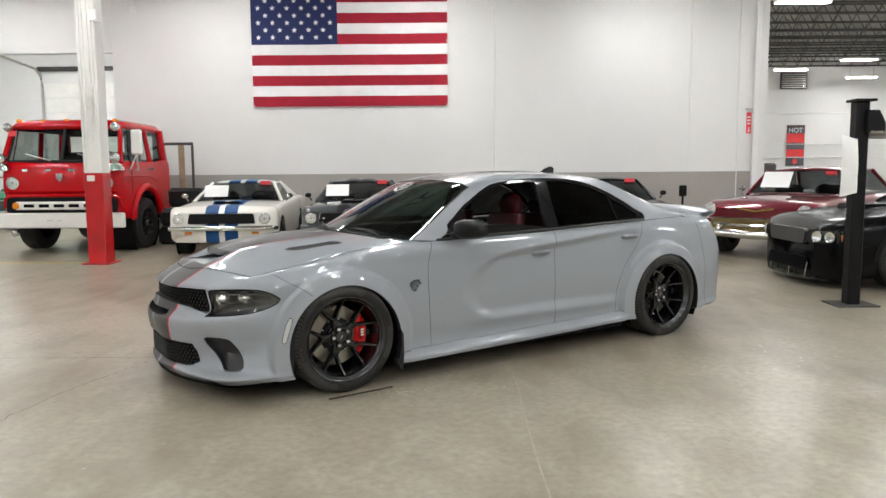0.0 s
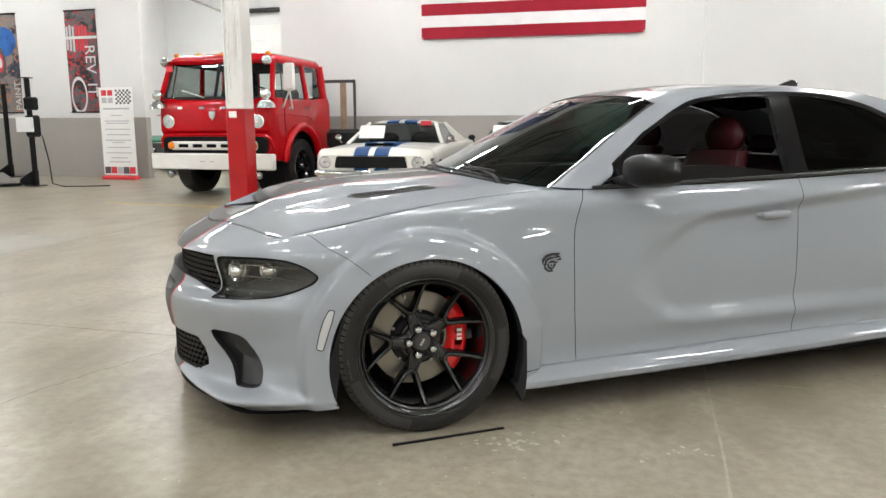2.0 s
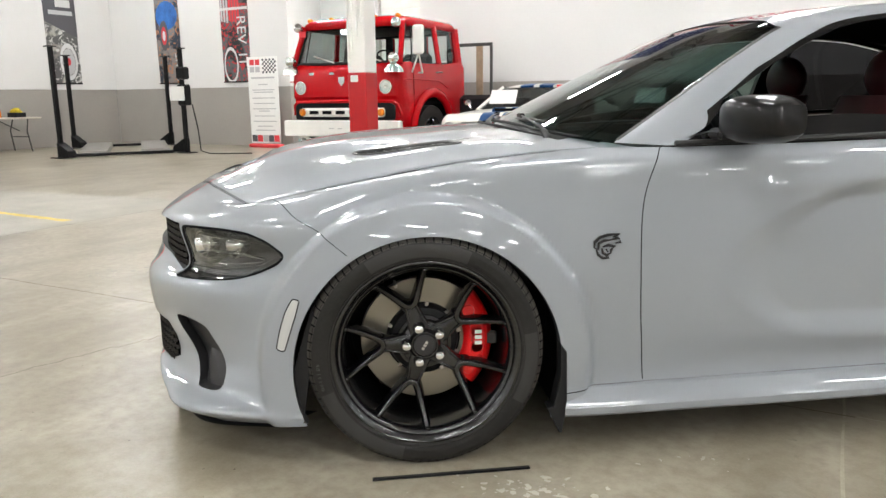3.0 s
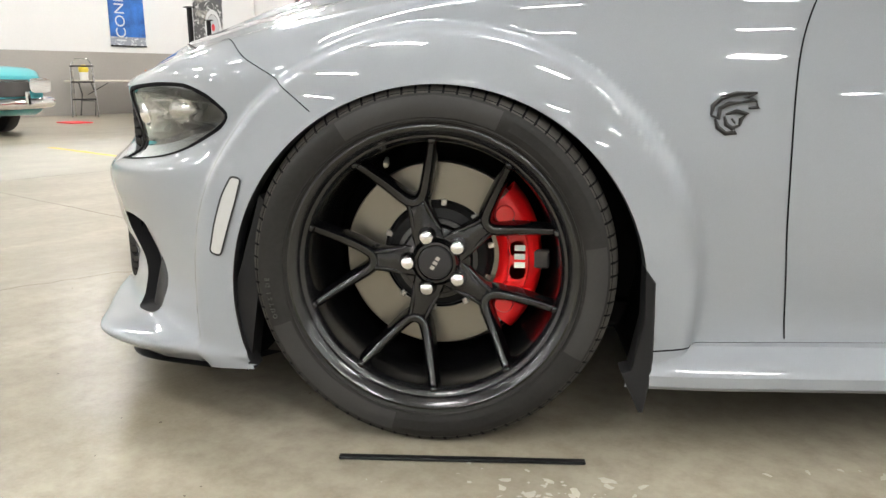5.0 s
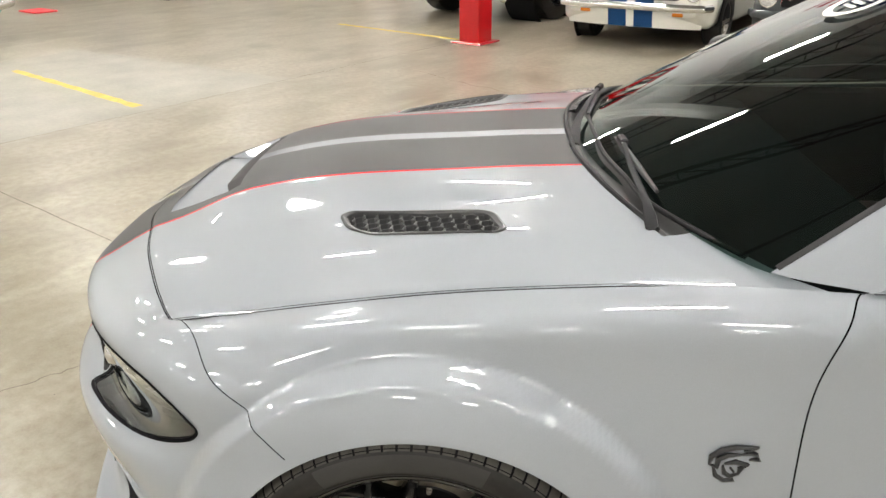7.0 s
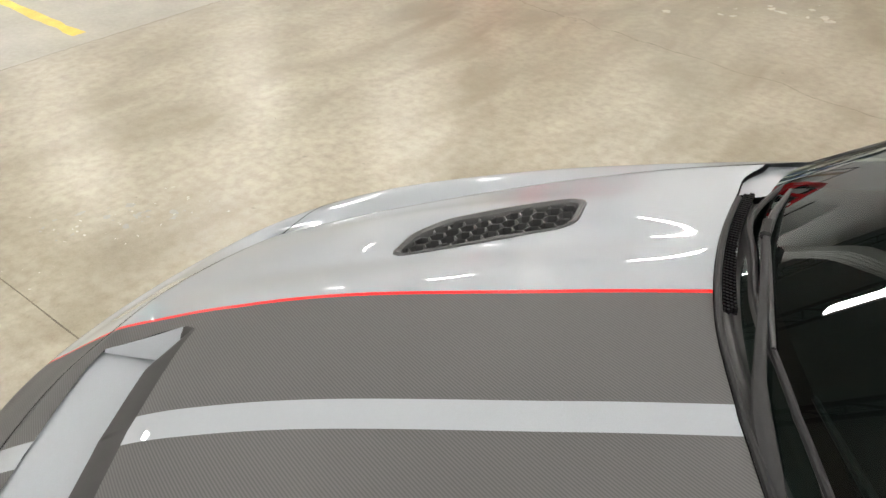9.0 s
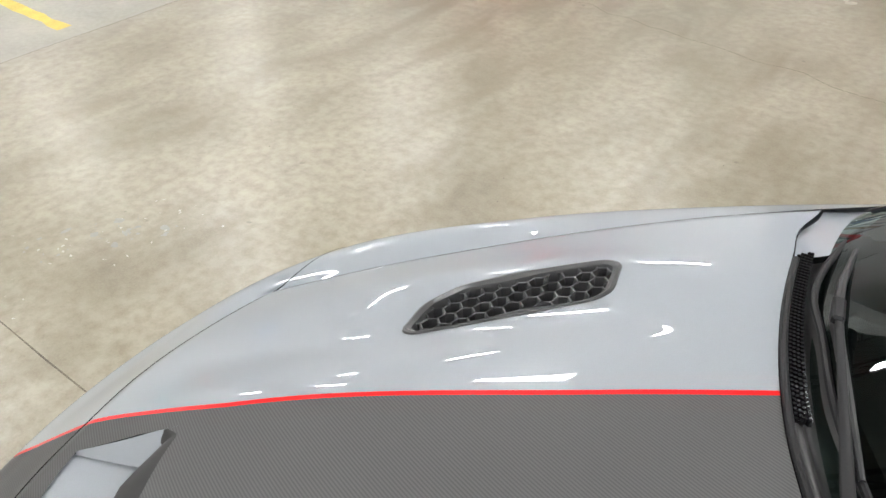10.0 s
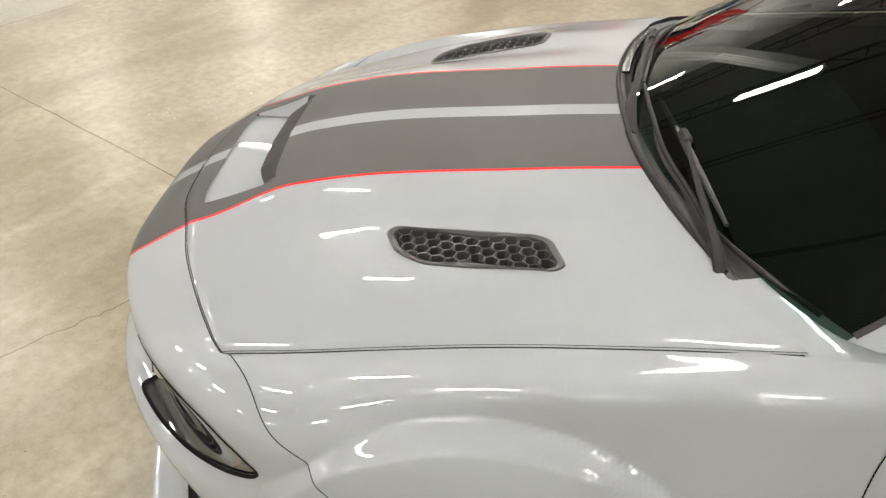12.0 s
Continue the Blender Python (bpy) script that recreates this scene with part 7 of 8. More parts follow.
        part("mirror_arm", Geo().tube([(.42, y * 1.3, 1.45), (.36, y * 1.5, 1.74)], .014, 6).tube([(.36, y * 1.5, 1.74), (.75, y * 1.3, 1.42)], .014, 6), "white", mirror)
        part("tow_lamp", Geo().lathe([(.001, .03), (.05, .025), (.062, 0), (.05, -.06)], 24, Matrix.Translation((.02, y, .37)) @ Matrix.Rotation(radians(-90), 4, "Y")), "chrome", truck, "small lamp under the bumper")
        part("tow_hook", Geo().tube([(.10, y * .62, .42), (.02, y * .62, .36), (.05, y * .62, .31), (.10, y * .62, .33)], .014, 8), "black", truck)
    part("front_bumper", Geo().box(-.06, -1.12, .46, .06, 1.12, .72, .02), "white", truck, "white painted steel bumper")
    for y0, y1 in ((-.06, .02), (.10, .20)):
        part("bumper_mark", Geo().box(-.064, y0, .585, -.06, y1, .60), "bar", truck)
    for y in (-.60, -.20, .20, .60):
        part("nose_mark", Geo().box(.055, y - .045, 1.435, .085, y + .045, 1.475, .004), "chrome", truck, "chrome mark on the nose")
    part("nose_crest", Geo().prism([(-.06, .07), (.06, .07), (.055, -.02), (0, -.075), (-.055, -.02)], 0, .02, Matrix.Translation((.06, 0, 1.33)) @ Matrix.Rotation(radians(-90), 4, "Y") @ Matrix.Rotation(radians(-90), 4, "Z"), inset=.004), "chrome", truck, "chrome crest")
    for y in (-.85, -.42, 0, .42, .85):
        part("roof_marker", Geo().ball((.40, y, 2.325), .045, .05, .035), "amber", truck, "small amber roof marker")
    for y in (-.45, .45):
        part("wiper", Geo().tube([(.10, y - .28, 1.62), (.18, y + .18, 1.74)], .012, 6), "steel", truck)
    for s in (1, -1):
        road_wheel(truck, 1.0, -s * (W + .0), .47, .28, .27, "black_gloss", s)
        part("hub_ring", Geo().lathe([(.262, .006), (.285, .012), (.288, .004)], 36, Matrix.Translation((1.0, -s * (W + .002), .47)) @ Matrix.Rotation(radians(90 * s), 4, "X")), "chrome", truck, "bright wheel rim ring")
        part("hub_cap", Geo().lathe([(.001, .05), (.06, .045), (.075, .0), (.12, -.01)], 24, Matrix.Translation((1.0, -s * (W + .0), .47)) @ Matrix.Rotation(radians(90 * s), 4, "X")), "black_gloss", truck)
        road_wheel(truck, 2.95, -s * (W - .02), .47, .30, .27, "black", s)
    part("chassis", Geo().box(.15, -.42, .50, 3.4, -.30, .72, .01).box(.15, .30, .50, 3.4, .42, .72, .01).box(.95, -1.0, .42, 1.08, 1.0, .52, .02).box(2.90, -1.0, .42, 3.02, 1.0, .52, .02).box(2.2, -.9, .6, 2.7, .9, 1.0, .04), "black", truck)
    part("sun_tag", Geo().box(.20, .80, 2.05, .205, .93, 2.14), "red_tag", truck)
    return truck


red_truck(at_hall(-5.67, 7.55, -90) @ Matrix.Diagonal((1.10, 1.02, 1.022, 1)))


# ---- things of the hall ----
def in_hall(u, v, z=0.0, turn=0.0):
    return HALL @ pose(u, v, z, 0, 0, turn)


# roof post
post = thing("roof_post", "steel roof post, white above and red below, with conduits", "post", in_hall(-4.36, 6.25))
part("post_top", Geo().box(-.145, -.145, 1.435, .145, .145, TOP, .012), "white", post, "white painted upper part")
M["post_red"] = worn("red_gloss_paint", (0.42, 0.003, 0.007), 0.32, vary=0.12, coat=0.3)
part("post_foot", Geo().box(-.148, -.148, 0, .148, .148, 1.435, .012), "post_red", post, "red painted foot")
part("post_base", Geo().box(-.22, -.22, 0, .22, .22, .02, .004), "post_red", post)
for k, (x, r) in enumerate(((-.10, .016), (-.05, .022), (.04, .013), (.10, .018))):
    part("conduit", Geo().tube([(x + .006 * math.sin(z * 2.1 + k), -.165 - .004 * math.sin(z * 3 + k), z) for z in np.linspace(1.5 + .2 * k, TOP, 14)], r, 8), "white", post)
part("switch_box", Geo().box(-.09, -.17, 1.31, .03, -.148, 1.40, .008), "white", post)
part("outlet_box", Geo().box(.02, -.20, 2.6, .09, -.148, 2.75, .008), "white", post)
part("siren", Geo().box(.10, -.22, 3.75, .22, -.10, 3.92, .01), "white", post)


# flag
M["flag_white"] = worn("flag_white_cloth", (0.78, 0.77, 0.77), 0.8, vary=0.05, scale=4, fine=200, relief=0.2)
M["flag_red"] = worn("flag_red_cloth", (0.32, 0.006, 0.022), 0.8, vary=0.1, scale=4, fine=200, relief=0.2)
M["flag_blue"] = worn("flag_blue_cloth", (0.014, 0.022, 0.095), 0.8, vary=0.1, scale=4, fine=200, relief=0.2)
FLAG_W, FLAG_H = 4.30, 2.90
flag = thing("flag", "large striped flag with white stars on blue, hung flat", "flag", in_hall(-3.10, WALL_V - .03, 2.86))


def cloth(u, z):
    """How far the cloth stands off the wall."""
    return -.012 - .010 * math.sin(u * 3.1 + z * .8) - .006 * math.sin(u * 9.7 - z * 2.2) - .004 * math.sin(z * 11 + u * 2)


sh, split = FLAG_H / 13, FLAG_W * .44
for k in range(13):
    u0 = split if k >= 6 else 0.0
    rows = [[(u, cloth(u, z), z) for u in np.linspace(u0, FLAG_W, 40)] for z in np.linspace(k * sh, (k + 1) * sh, 4)]
    part("stripe", Geo().sheet(rows), "flag_red" if k % 2 == 0 else "flag_white", flag, recalc=False)
rows = [[(u, cloth(u, z), z) for u in np.linspace(0, split, 24)] for z in np.linspace(6 * sh, FLAG_H, 18)]
canton = part("canton", Geo().sheet(rows), "flag_blue", flag, "blue field of stars", recalc=False)
star_mesh = Geo().prism([((.062 if i % 2 == 0 else .025) * math.sin(radians(36 * i)), (.062 if i % 2 == 0 else .025) * math.cos(radians(36 * i))) for i in range(10)], 0, .002).mesh("star", 0)
star_mesh.materials.append(M["flag_white"])
for r in range(9):
    for c in range(6 if r % 2 == 0 else 5):
        u = split * (2 * c + (1 if r % 2 == 0 else 2)) / 12
        z = 6 * sh + 7 * sh * (r + 1) / 10
        ob = new("star", star_mesh)
        ob.parent = canton
        ob.matrix_basis = pose(u, cloth(u, z) - .003, z, 90, 0, 0)
for u, z in ((.02, .02), (FLAG_W - .02, .02), (FLAG_W - .02, 1.4)):
    part("grommet", Geo().lathe([(.008, .0), (.010, .004), (.018, .004), (.020, 0)], 14, Matrix.Translation((u, cloth(u, z) - .001, z)) @ Matrix.Rotation(radians(90), 4, "X")), "steel", flag)

# joints and conduits of the flag wall
for u in (2.24, 6.55, 7.62):
    g = Geo().tube([(u, WALL_V - .012, BAND * (1 if u < 7 else .2)), (u, WALL_V - .012, TOP)], .012, 6)
    ob = part("wall_conduit", g, "wall", None)
    ob.matrix_world = HALL
    tagged(ob, "white painted pipe running up the wall", "pipe", kind="structure")
pil = Geo().box(WALL_END - .09, WALL_V - .10, 0, WALL_END + .02, WALL_V - .004, TOP, .01)
structure("wall_pilaster", pil, "wall", "white end post of the wall")
sign = thing("fire_sign", "narrow red fire extinguisher sign with white arrow", "sign", in_hall(7.86, WALL_V - .02, 2.2))
part("sign_board", Geo().box(-.055, -.004, 0, .055, .004, .46, .002), "red_tag", sign)
arrow = Geo().prism([(-.012, .14), (.012, .14), (.012, .07), (.032, .07), (0, .02), (-.032, .07), (-.012, .07)], .0045, .006, Matrix.Rotation(radians(90), 4, "X"))
part("sign_arrow", arrow, "white", sign)
for k in range(3):
    part("sign_text", Geo().box(-.035, -.0055, .20 + .07 * k, .035, -.004, .235 + .07 * k), "white", sign)
hook = solid("wall_bracket", Geo().box(-.10, -.05, 0, .10, 0, .03, .006).box(.06, -.06, -.10, .09, -.02, .0, .004), "steel", "small metal wall bracket", "bracket", in_hall(7.86, WALL_V - .005, 2.72))
box = thing("alarm_box", "small white alarm box on the wall", "box", in_hall(-5.68, WALL_V - .01, 4.92))
part("box_body", Geo().box(-.06, -.06, 0, .06, 0, .12, .01), "white", box)
part("box_conduit", Geo().cyl((0, -.03, .12), (0, -.03, 1.6), .012), "white", box)

# sign on a stand near the parked row
stand = thing("stand_sign", "small black sign on a post", "sign", in_hall(5.95, 9.6))
part("pole", Geo().cyl((0, 0, 0), (0, 0, .92), .022), "black", stand)
part("sign_plate", Geo().box(-.075, -.02, .88, .075, .02, 1.10, .01), "black", stand)
part("foot", Geo().lathe([(.001, .03), (.18, .03), (.2, 0)], 24), "black", stand)
M["yellow"] = worn("yellow_paint", (0.72, 0.55, 0.04), 0.5, vary=0.12)
hose = thing("yellow_valve", "small yellow valve on the wall", "valve", in_hall(5.05, 10.9))
part("valve_body", Geo().tube([(0, .25, .78), (0, .02, .78), (0, -.02, .70), (0, 0, .6)], .03, 8), "yellow", hose)
part("valve_wheel", Geo().lathe([(.06 + .01 * math.cos(radians(a)), .01 * math.sin(radians(a))) for a in range(0, 360, 60)], 20, pose(0, -.04, .82, 90, 0, 0), closed=True), "yellow", hose)

# frame and seats beside the truck
gate = thing("steel_frame", "grey steel frame with a wooden upright behind the truck", "frame", in_hall(-4.55, 10.3))
part("frame_bar", Geo().box(-.36, -.02, 2.0, .36, .02, 2.06, .006), "steel_dark", gate)
for x in (-.34, .34):
    part("frame_post", Geo().box(x - .025, -.02, 0, x + .025, .02, 2.0, .006), "steel_dark", gate)
M["raw_wood"] = worn("raw_wood", (0.33, 0.24, 0.16), 0.6, vary=0.2, scale=6)
part("wood_upright", Geo().box(.04, -.015, .4, .17, .015, 2.0, .004), "raw_wood", gate)
seats = thing("black_seat_pile", "pile of black vinyl truck seats", "seats", in_hall(-4.15, 9.5))
part("seat_block", Geo().box(-.45, -.3, .0, .40, .3, .35, .06), "black_plastic", seats)
part("seat_block", Geo().box(-.42, -.3, .36, .36, .3, .72, .08), "black_plastic", seats)
part("seat_back", Geo().box(-.30, -.1, .74, .42, .25, 1.12, .07), "black_plastic", seats)

# banner stand
banner = thing("banner_stand", "white pull-up banner stand with lines of print", "banner", in_hall(-10.03, 10.75))
part("banner_sheet", Geo().box(-.43, -.006, .10, .43, .006, 2.02, .002), "paper", banner)
part("banner_foot", Geo().box(-.45, -.10, .0, .45, .10, .08, .02), "red_tag", banner, "red banner base")
M["print_red"] = principled("red_print", (0.65, 0.05, 0.06), 0.7)
M["print_dark"] = principled("dark_print", (0.09, 0.09, 0.10), 0.7)
for u0, w, z0, h, mt in ((-.36, .13, 1.84, .12, "print_red"), (-.20, .13, 1.84, .12, "print_red"), (-.36, .13, 1.68, .12, "bar"), (-.20, .13, 1.68, .12, "bar")):
    part("logo_block", Geo().box(u0, -.0085, z0, u0 + w, -.006, z0 + h), mt, banner)
for r in range(7):
    for c in range(8):
        if (r + c) % 2 == 0:
            part("logo_check", Geo().box(.0 + .05 * c, -.0085, 1.655 + .045 * r, .05 + .05 * c, -.006, 1.70 + .045 * r), "print_dark", banner)
for k, (w, z, h) in enumerate(((.34, 1.54, .035), (.14, 1.40, .02), (.32, 1.28, .02), (.28, 1.23, .02), (.33, 1.10, .02), (.30, .98, .02), (.33, .86, .02), (.16, .81, .02), (.30, .70, .02), (.34, .58, .02), (.22, .47, .02), (.28, .38, .02))):
    part("print_line", Geo().box(-w, -.0085, z, w, -.006, z + h), "bar", banner)
for k in range(5):
    part("banner_photo", Geo().box(-.40 + .16 * k, -.0085, .13, -.25 + .16 * k, -.006, .28), ("print_dark", "print_red", "bar", "print_dark", "print_red")[k], banner)


# posters
def poster_material(name, colors, scale, seed):
    mat = principled(name, colors[0], 0.55)
    nt, nodes, lk = links(mat)
    b = nodes["Principled BSDF"]
    mp = nodes.new("ShaderNodeMapping")
    mp.inputs["Location"].default_value = (seed, seed * .7, seed * 1.3)
    lk.new(coords(nt), mp.inputs["Vector"])
    a = noise_tex(nt, scale, 3, .5, mp.outputs[0], .8)
    c = noise_tex(nt, scale * 3.1, 2, .5, mp.outputs[0], 2.0)
    col = mix_color(nt, ramp(nt, a, [(0.42, 0.0), (0.50, 1.0)]), colors[0], colors[1])
    col = mix_color(nt, ramp(nt, c, [(0.55, 0.0), (0.60, 1.0)]), col, colors[2])
    lk.new(col, b.inputs["Base Color"])
    return mat


M["print_white"] = principled("pale_print", (0.62, 0.62, 0.62), 0.7)


def poster(name, label, m, w, h, mat, extras):
    p = thing(name, label, "poster", m)
    sheet_rows = [[(u, -.012 - .006 * math.sin(z * 2.3 + u * 3), z) for u in np.linspace(-w / 2, w / 2, 8)] for z in np.linspace(0, h, 16)]
    part("poster_sheet", Geo().sheet(sheet_rows), mat, p, recalc=False)
    part("poster_rail", Geo().box(-w / 2 - .01, -.03, -.02, w / 2 + .01, -.005, .01, .004), "black", p)
    part("poster_rail", Geo().box(-w / 2 - .01, -.03, h - .01, w / 2 + .01, -.005, h + .02, .004), "black", p)
    extras(p, w, h)
    return p


def disc_on(p, u, z, rx, rz, mat, name, layer=1, inner=0.0):
    g = Geo().lathe([(inner + .001, 0), (1, 0), (1, -.001)], 32, Matrix.Translation((u, -.020 - .002 * layer, z)) @ Matrix.Rotation(radians(90), 4, "X") @ Matrix.Diagonal((rx, rz, 1, 1)))
    part(name, g, mat, p, recalc=False)


def rev_extras(p, w, h):
    for k in range(7):
        u0 = -.40 + .085 * k
        part("printed_rib", Geo().box(u0, -.0225, h - .86 - .02 * (k % 3), u0 + .055, -.020, h - .34 + .03 * (k % 2)), "print_red" if k > 2 else "bar", p)
    part("printed_shaft", Geo().box(-.42, -.024, h - .62, .42, -.0226, h - .56), "print_white", p)
    disc_on(p, -.16, .38, .22, .42, "print_white", "printed_ring", 1, .82)
    lettering("REV", .38, pose(.09, -.030, 1.50, 90, 90, 0), "print_white", p)
    lettering("IT", .38, pose(.09, -.030, .66, 90, 90, 0), "print_white", p)


def racing_extras(p, w, h):
    disc_on(p, .0, h - .62, .36, .34, "poster_blue", "printed_wing")
    disc_on(p, -.12, h - 1.10, .15, .36, "print_dark", "printed_tyre", 2)
    disc_on(p, -.12, h - 1.10, .09, .22, "print_red", "printed_rim", 3)
    disc_on(p, -.12, h - 1.10, .05, .12, "print_white", "printed_hub", 4)
    lettering("PAINT", .24, pose(.38, -.027, .05, 90, -90, 0), "print_white", p)


def iconic_extras(p, w, h):
    part("printed_body", Geo().add([(-w / 2, -.021, .2), (w / 2, -.021, .2), (w / 2, -.021, 1.25), (-w / 2, -.021, 1.65)], [(0, 1, 2, 3)]), "poster_blue", p, smooth=0, recalc=False)
    part("printed_line", Geo().add([(-w / 2, -.023, 1.55), (w / 2, -.023, 1.15), (w / 2, -.023, 1.20), (-w / 2, -.023, 1.72)], [(0, 1, 2, 3)]), "print_white", p, smooth=0, recalc=False)
    lettering("ICONIC", .34, pose(-.06, -.027, .08, 90, -90, 0), "print_white", p)


def chrome_extras(p, w, h):
    part("printed_engine", Geo().add([(-w / 2, -.021, 1.45), (w / 2, -.021, 1.10), (w / 2, -.021, h - .02), (-w / 2, -.021, h - .02)], [(0, 1, 2, 3)]), "print_dark", p, smooth=0, recalc=False)
    part("printed_pipe", Geo().box(-.30, -.0235, 1.62, .34, -.0215, 1.72), "bar", p)
    part("printed_cover", Geo().box(-.10, -.0235, 1.80, .30, -.0215, 1.98), "print_white", p)
    disc_on(p, .12, .52, .24, .44, "print_white", "printed_wheel", 2, .75)
    disc_on(p, .12, .52, .17, .31, "bar", "printed_spokes", 3, .2)
    disc_on(p, .12, .52, .05, .09, "print_red", "printed_hub", 4)


M["poster_rev"] = poster_material("poster_engine", ((0.02, 0.02, 0.022), (0.10, 0.10, 0.105), (0.45, 0.03, 0.035)), 2.2, 1.0)
M["poster_racing"] = poster_material("poster_racing", ((0.03, 0.04, 0.06), (0.22, 0.20, 0.19), (0.45, 0.20, 0.10)), 2.0, 5.0)
M["poster_iconic"] = poster_material("poster_iconic", ((0.5, 0.51, 0.52), (0.30, 0.31, 0.34), (0.62, 0.63, 0.65)), 1.8, 9.0)
M["poster_chrome"] = poster_material("poster_chrome", ((0.38, 0.36, 0.32), (0.10, 0.10, 0.10), (0.55, 0.54, 0.52)), 2.0, 3.0)
M["poster_blue"] = worn("poster_blue", (0.03, 0.13, 0.42), 0.5, vary=0.5, scale=3)
poster("poster_engine", "tall dark engine poster lettered REV IT", in_hall(-11.17, WALL_V, 1.50), .84, 2.25, "poster_rev", rev_extras)
poster("poster_racing", "tall racing poster with a blue car wing", in_hall(-13.35, WALL_V, 1.50), .80, 2.25, "poster_racing", racing_extras)
poster("poster_chrome", "tall poster of a classic car wheel", in_hall(CORNER_U, 9.75, 1.52, 90), .86, 2.25, "poster_chrome", chrome_extras)
poster("poster_iconic", "tall blue car poster lettered ICONIC", in_hall(CORNER_U, 7.57, 1.52, 90), .86, 2.25, "poster_iconic", iconic_extras)


def hot_extras(p, w, h):
    part("top_field", Geo().box(-w / 2, -.022, h - .34, w / 2, -.020, h - .02), "print_dark", p)
    lettering("HOT", .30, pose(-.33, -.027, h - .30, 90, 0, 0), "print_white", p)
    for z0, z1 in ((.0, .36), (.72, 1.02)):
        part("dark_field", Geo().box(-w / 2, -.022, z0, w / 2, -.020, z1), "print_dark", p)
    disc_on(p, .0, .18, .10, .12, "print_red", "small_mark", 2)


M["poster_red"] = worn("poster_red", (0.62, 0.04, 0.04), 0.6, vary=0.1)
poster("poster_hot", "tall red and black banner lettered HOT", in_hall(17.05, 28.95, 1.53), .82, 1.78, "poster_red", hot_extras)


# lifts
M["runway"] = worn("runway_steel", (0.30, 0.29, 0.27), 0.5, 0.3, vary=0.15, scale=5)


def lift_column(parent, u, v, h, flip_u):
    part("column", Geo().box(u - .04, v - .04, 0, u + .04, v + .04, h, .008), "black", parent)
    part("column_foot", Geo().box(u - .16, v - .14, 0, u + .16, v + .14, .015, .004), "black", parent)
    part("column_cap", Geo().box(u - .08, v - .08, h, u + .08, v + .08, h + .02, .004), "black", parent)
    part("carriage", Geo().prism([(0, 0), (.34, 0), (.30, .12), (.12, .22), (0, .28)], -.09, .09, Matrix.Translation((u, v, .02)) @ Matrix.Rotation(radians(90), 4, "X") @ Matrix.Diagonal((flip_u, 1, 1, 1)), inset=.01), "black", parent)


lift = thing("four_post_lift", "black four-post car lift with lowered grey runways", "lift", in_hall(0, 0))
for u, v, s in ((-11.95, 6.95, 1), (-10.55, 8.85, -1), (-14.45, 9.1, 1), (-13.05, 10.75, -1)):
    lift_column(lift, u, v, 2.12, s)
ax, ay = Vector((-10.55 + 11.95, 8.85 - 6.95)).normalized(), Vector((-14.45 + 11.95, 9.1 - 6.95)).normalized()
for k in (.12, .62):
    a = Vector((-11.95, 6.95)) + ax * 2.36 * k
    quad = [a, a + ax * .55, a + ax * .55 + ay * 3.2, a + ay * 3.2]
    part("runway", Geo().prism([tuple(q) for q in quad], .03, .12, inset=.01), "runway", lift, "grey steel runway")
for k in (.0, .97):
    a = Vector((-11.95, 6.95)) + ay * 3.2 * k
    part("cross_beam", Geo().tube([(*(a + ax * .25), .045), (*(a + ax * 2.1), .045)], .032, 6), "black", lift)
part("power_unit", Geo().box(-10.48, 8.62, 1.50, -10.25, 8.80, 1.75, .03).box(-10.46, 8.60, .98, -10.26, 8.82, 1.40, .03), "black", lift, "black lift motor unit")
part("notice", Geo().box(-10.64, 8.58, 1.08, -10.24, 8.60, 1.36), "paper", lift, "white notice sheet")
cable = [(-10.2, 8.75, 1.0), (-10.12, 8.78, .5), (-10.1, 8.8, .06), (-9.8, 8.75, .012), (-9.4, 8.9, .012), (-9.0, 9.1, .012)]
part("power_cable", Geo().tube(cable, .012, 6), "black", lift)

column = thing("lift_column", "black steel lift column with hanging paper sheets", "lift", in_hall(5.46, 2.24))
part("column", Geo().box(-.068, -.068, 0, .068, .068, 2.12, .012), "black", column)
part("column_foot", Geo().box(-.22, -.18, 0, .22, .18, .015, .004), "steel_dark", column)
part("column_cap", Geo().box(-.10, -.10, 2.12, .12, .10, 2.145, .004), "black", column)
part("lock_box", Geo().prism([(0, 0), (.19, 0), (.19, .10), (.12, .23), (0, .23)], -.07, .07, Matrix.Translation((.02, -.05, 1.80)) @ Matrix.Rotation(radians(90), 4, "X"), inset=.01), "black", column)
part("cross_beam", Geo().box(.07, -.04, 1.74, 2.6, .05, 1.82, .012), "runway", column, "grey steel cross beam")
part("cable_end", Geo().cyl((.05, -.12, 1.80), (.30, -.12, 1.80), .016), "steel", column)
for z0, tilt in ((1.42, 8), (1.14, -10)):
    rows = [[(-.23 + .155 * t, -.105 - .02 * math.sin(3 * s + t) - .03 * t, z0 + .36 * s - .05 * t * (1 if tilt > 0 else -1)) for t in np.linspace(0, 1, 6)] for s in np.linspace(0, 1, 8)]
    part("paper_sheet", Geo().sheet(rows), "paper", column, "curling white paper sheet", recalc=False)

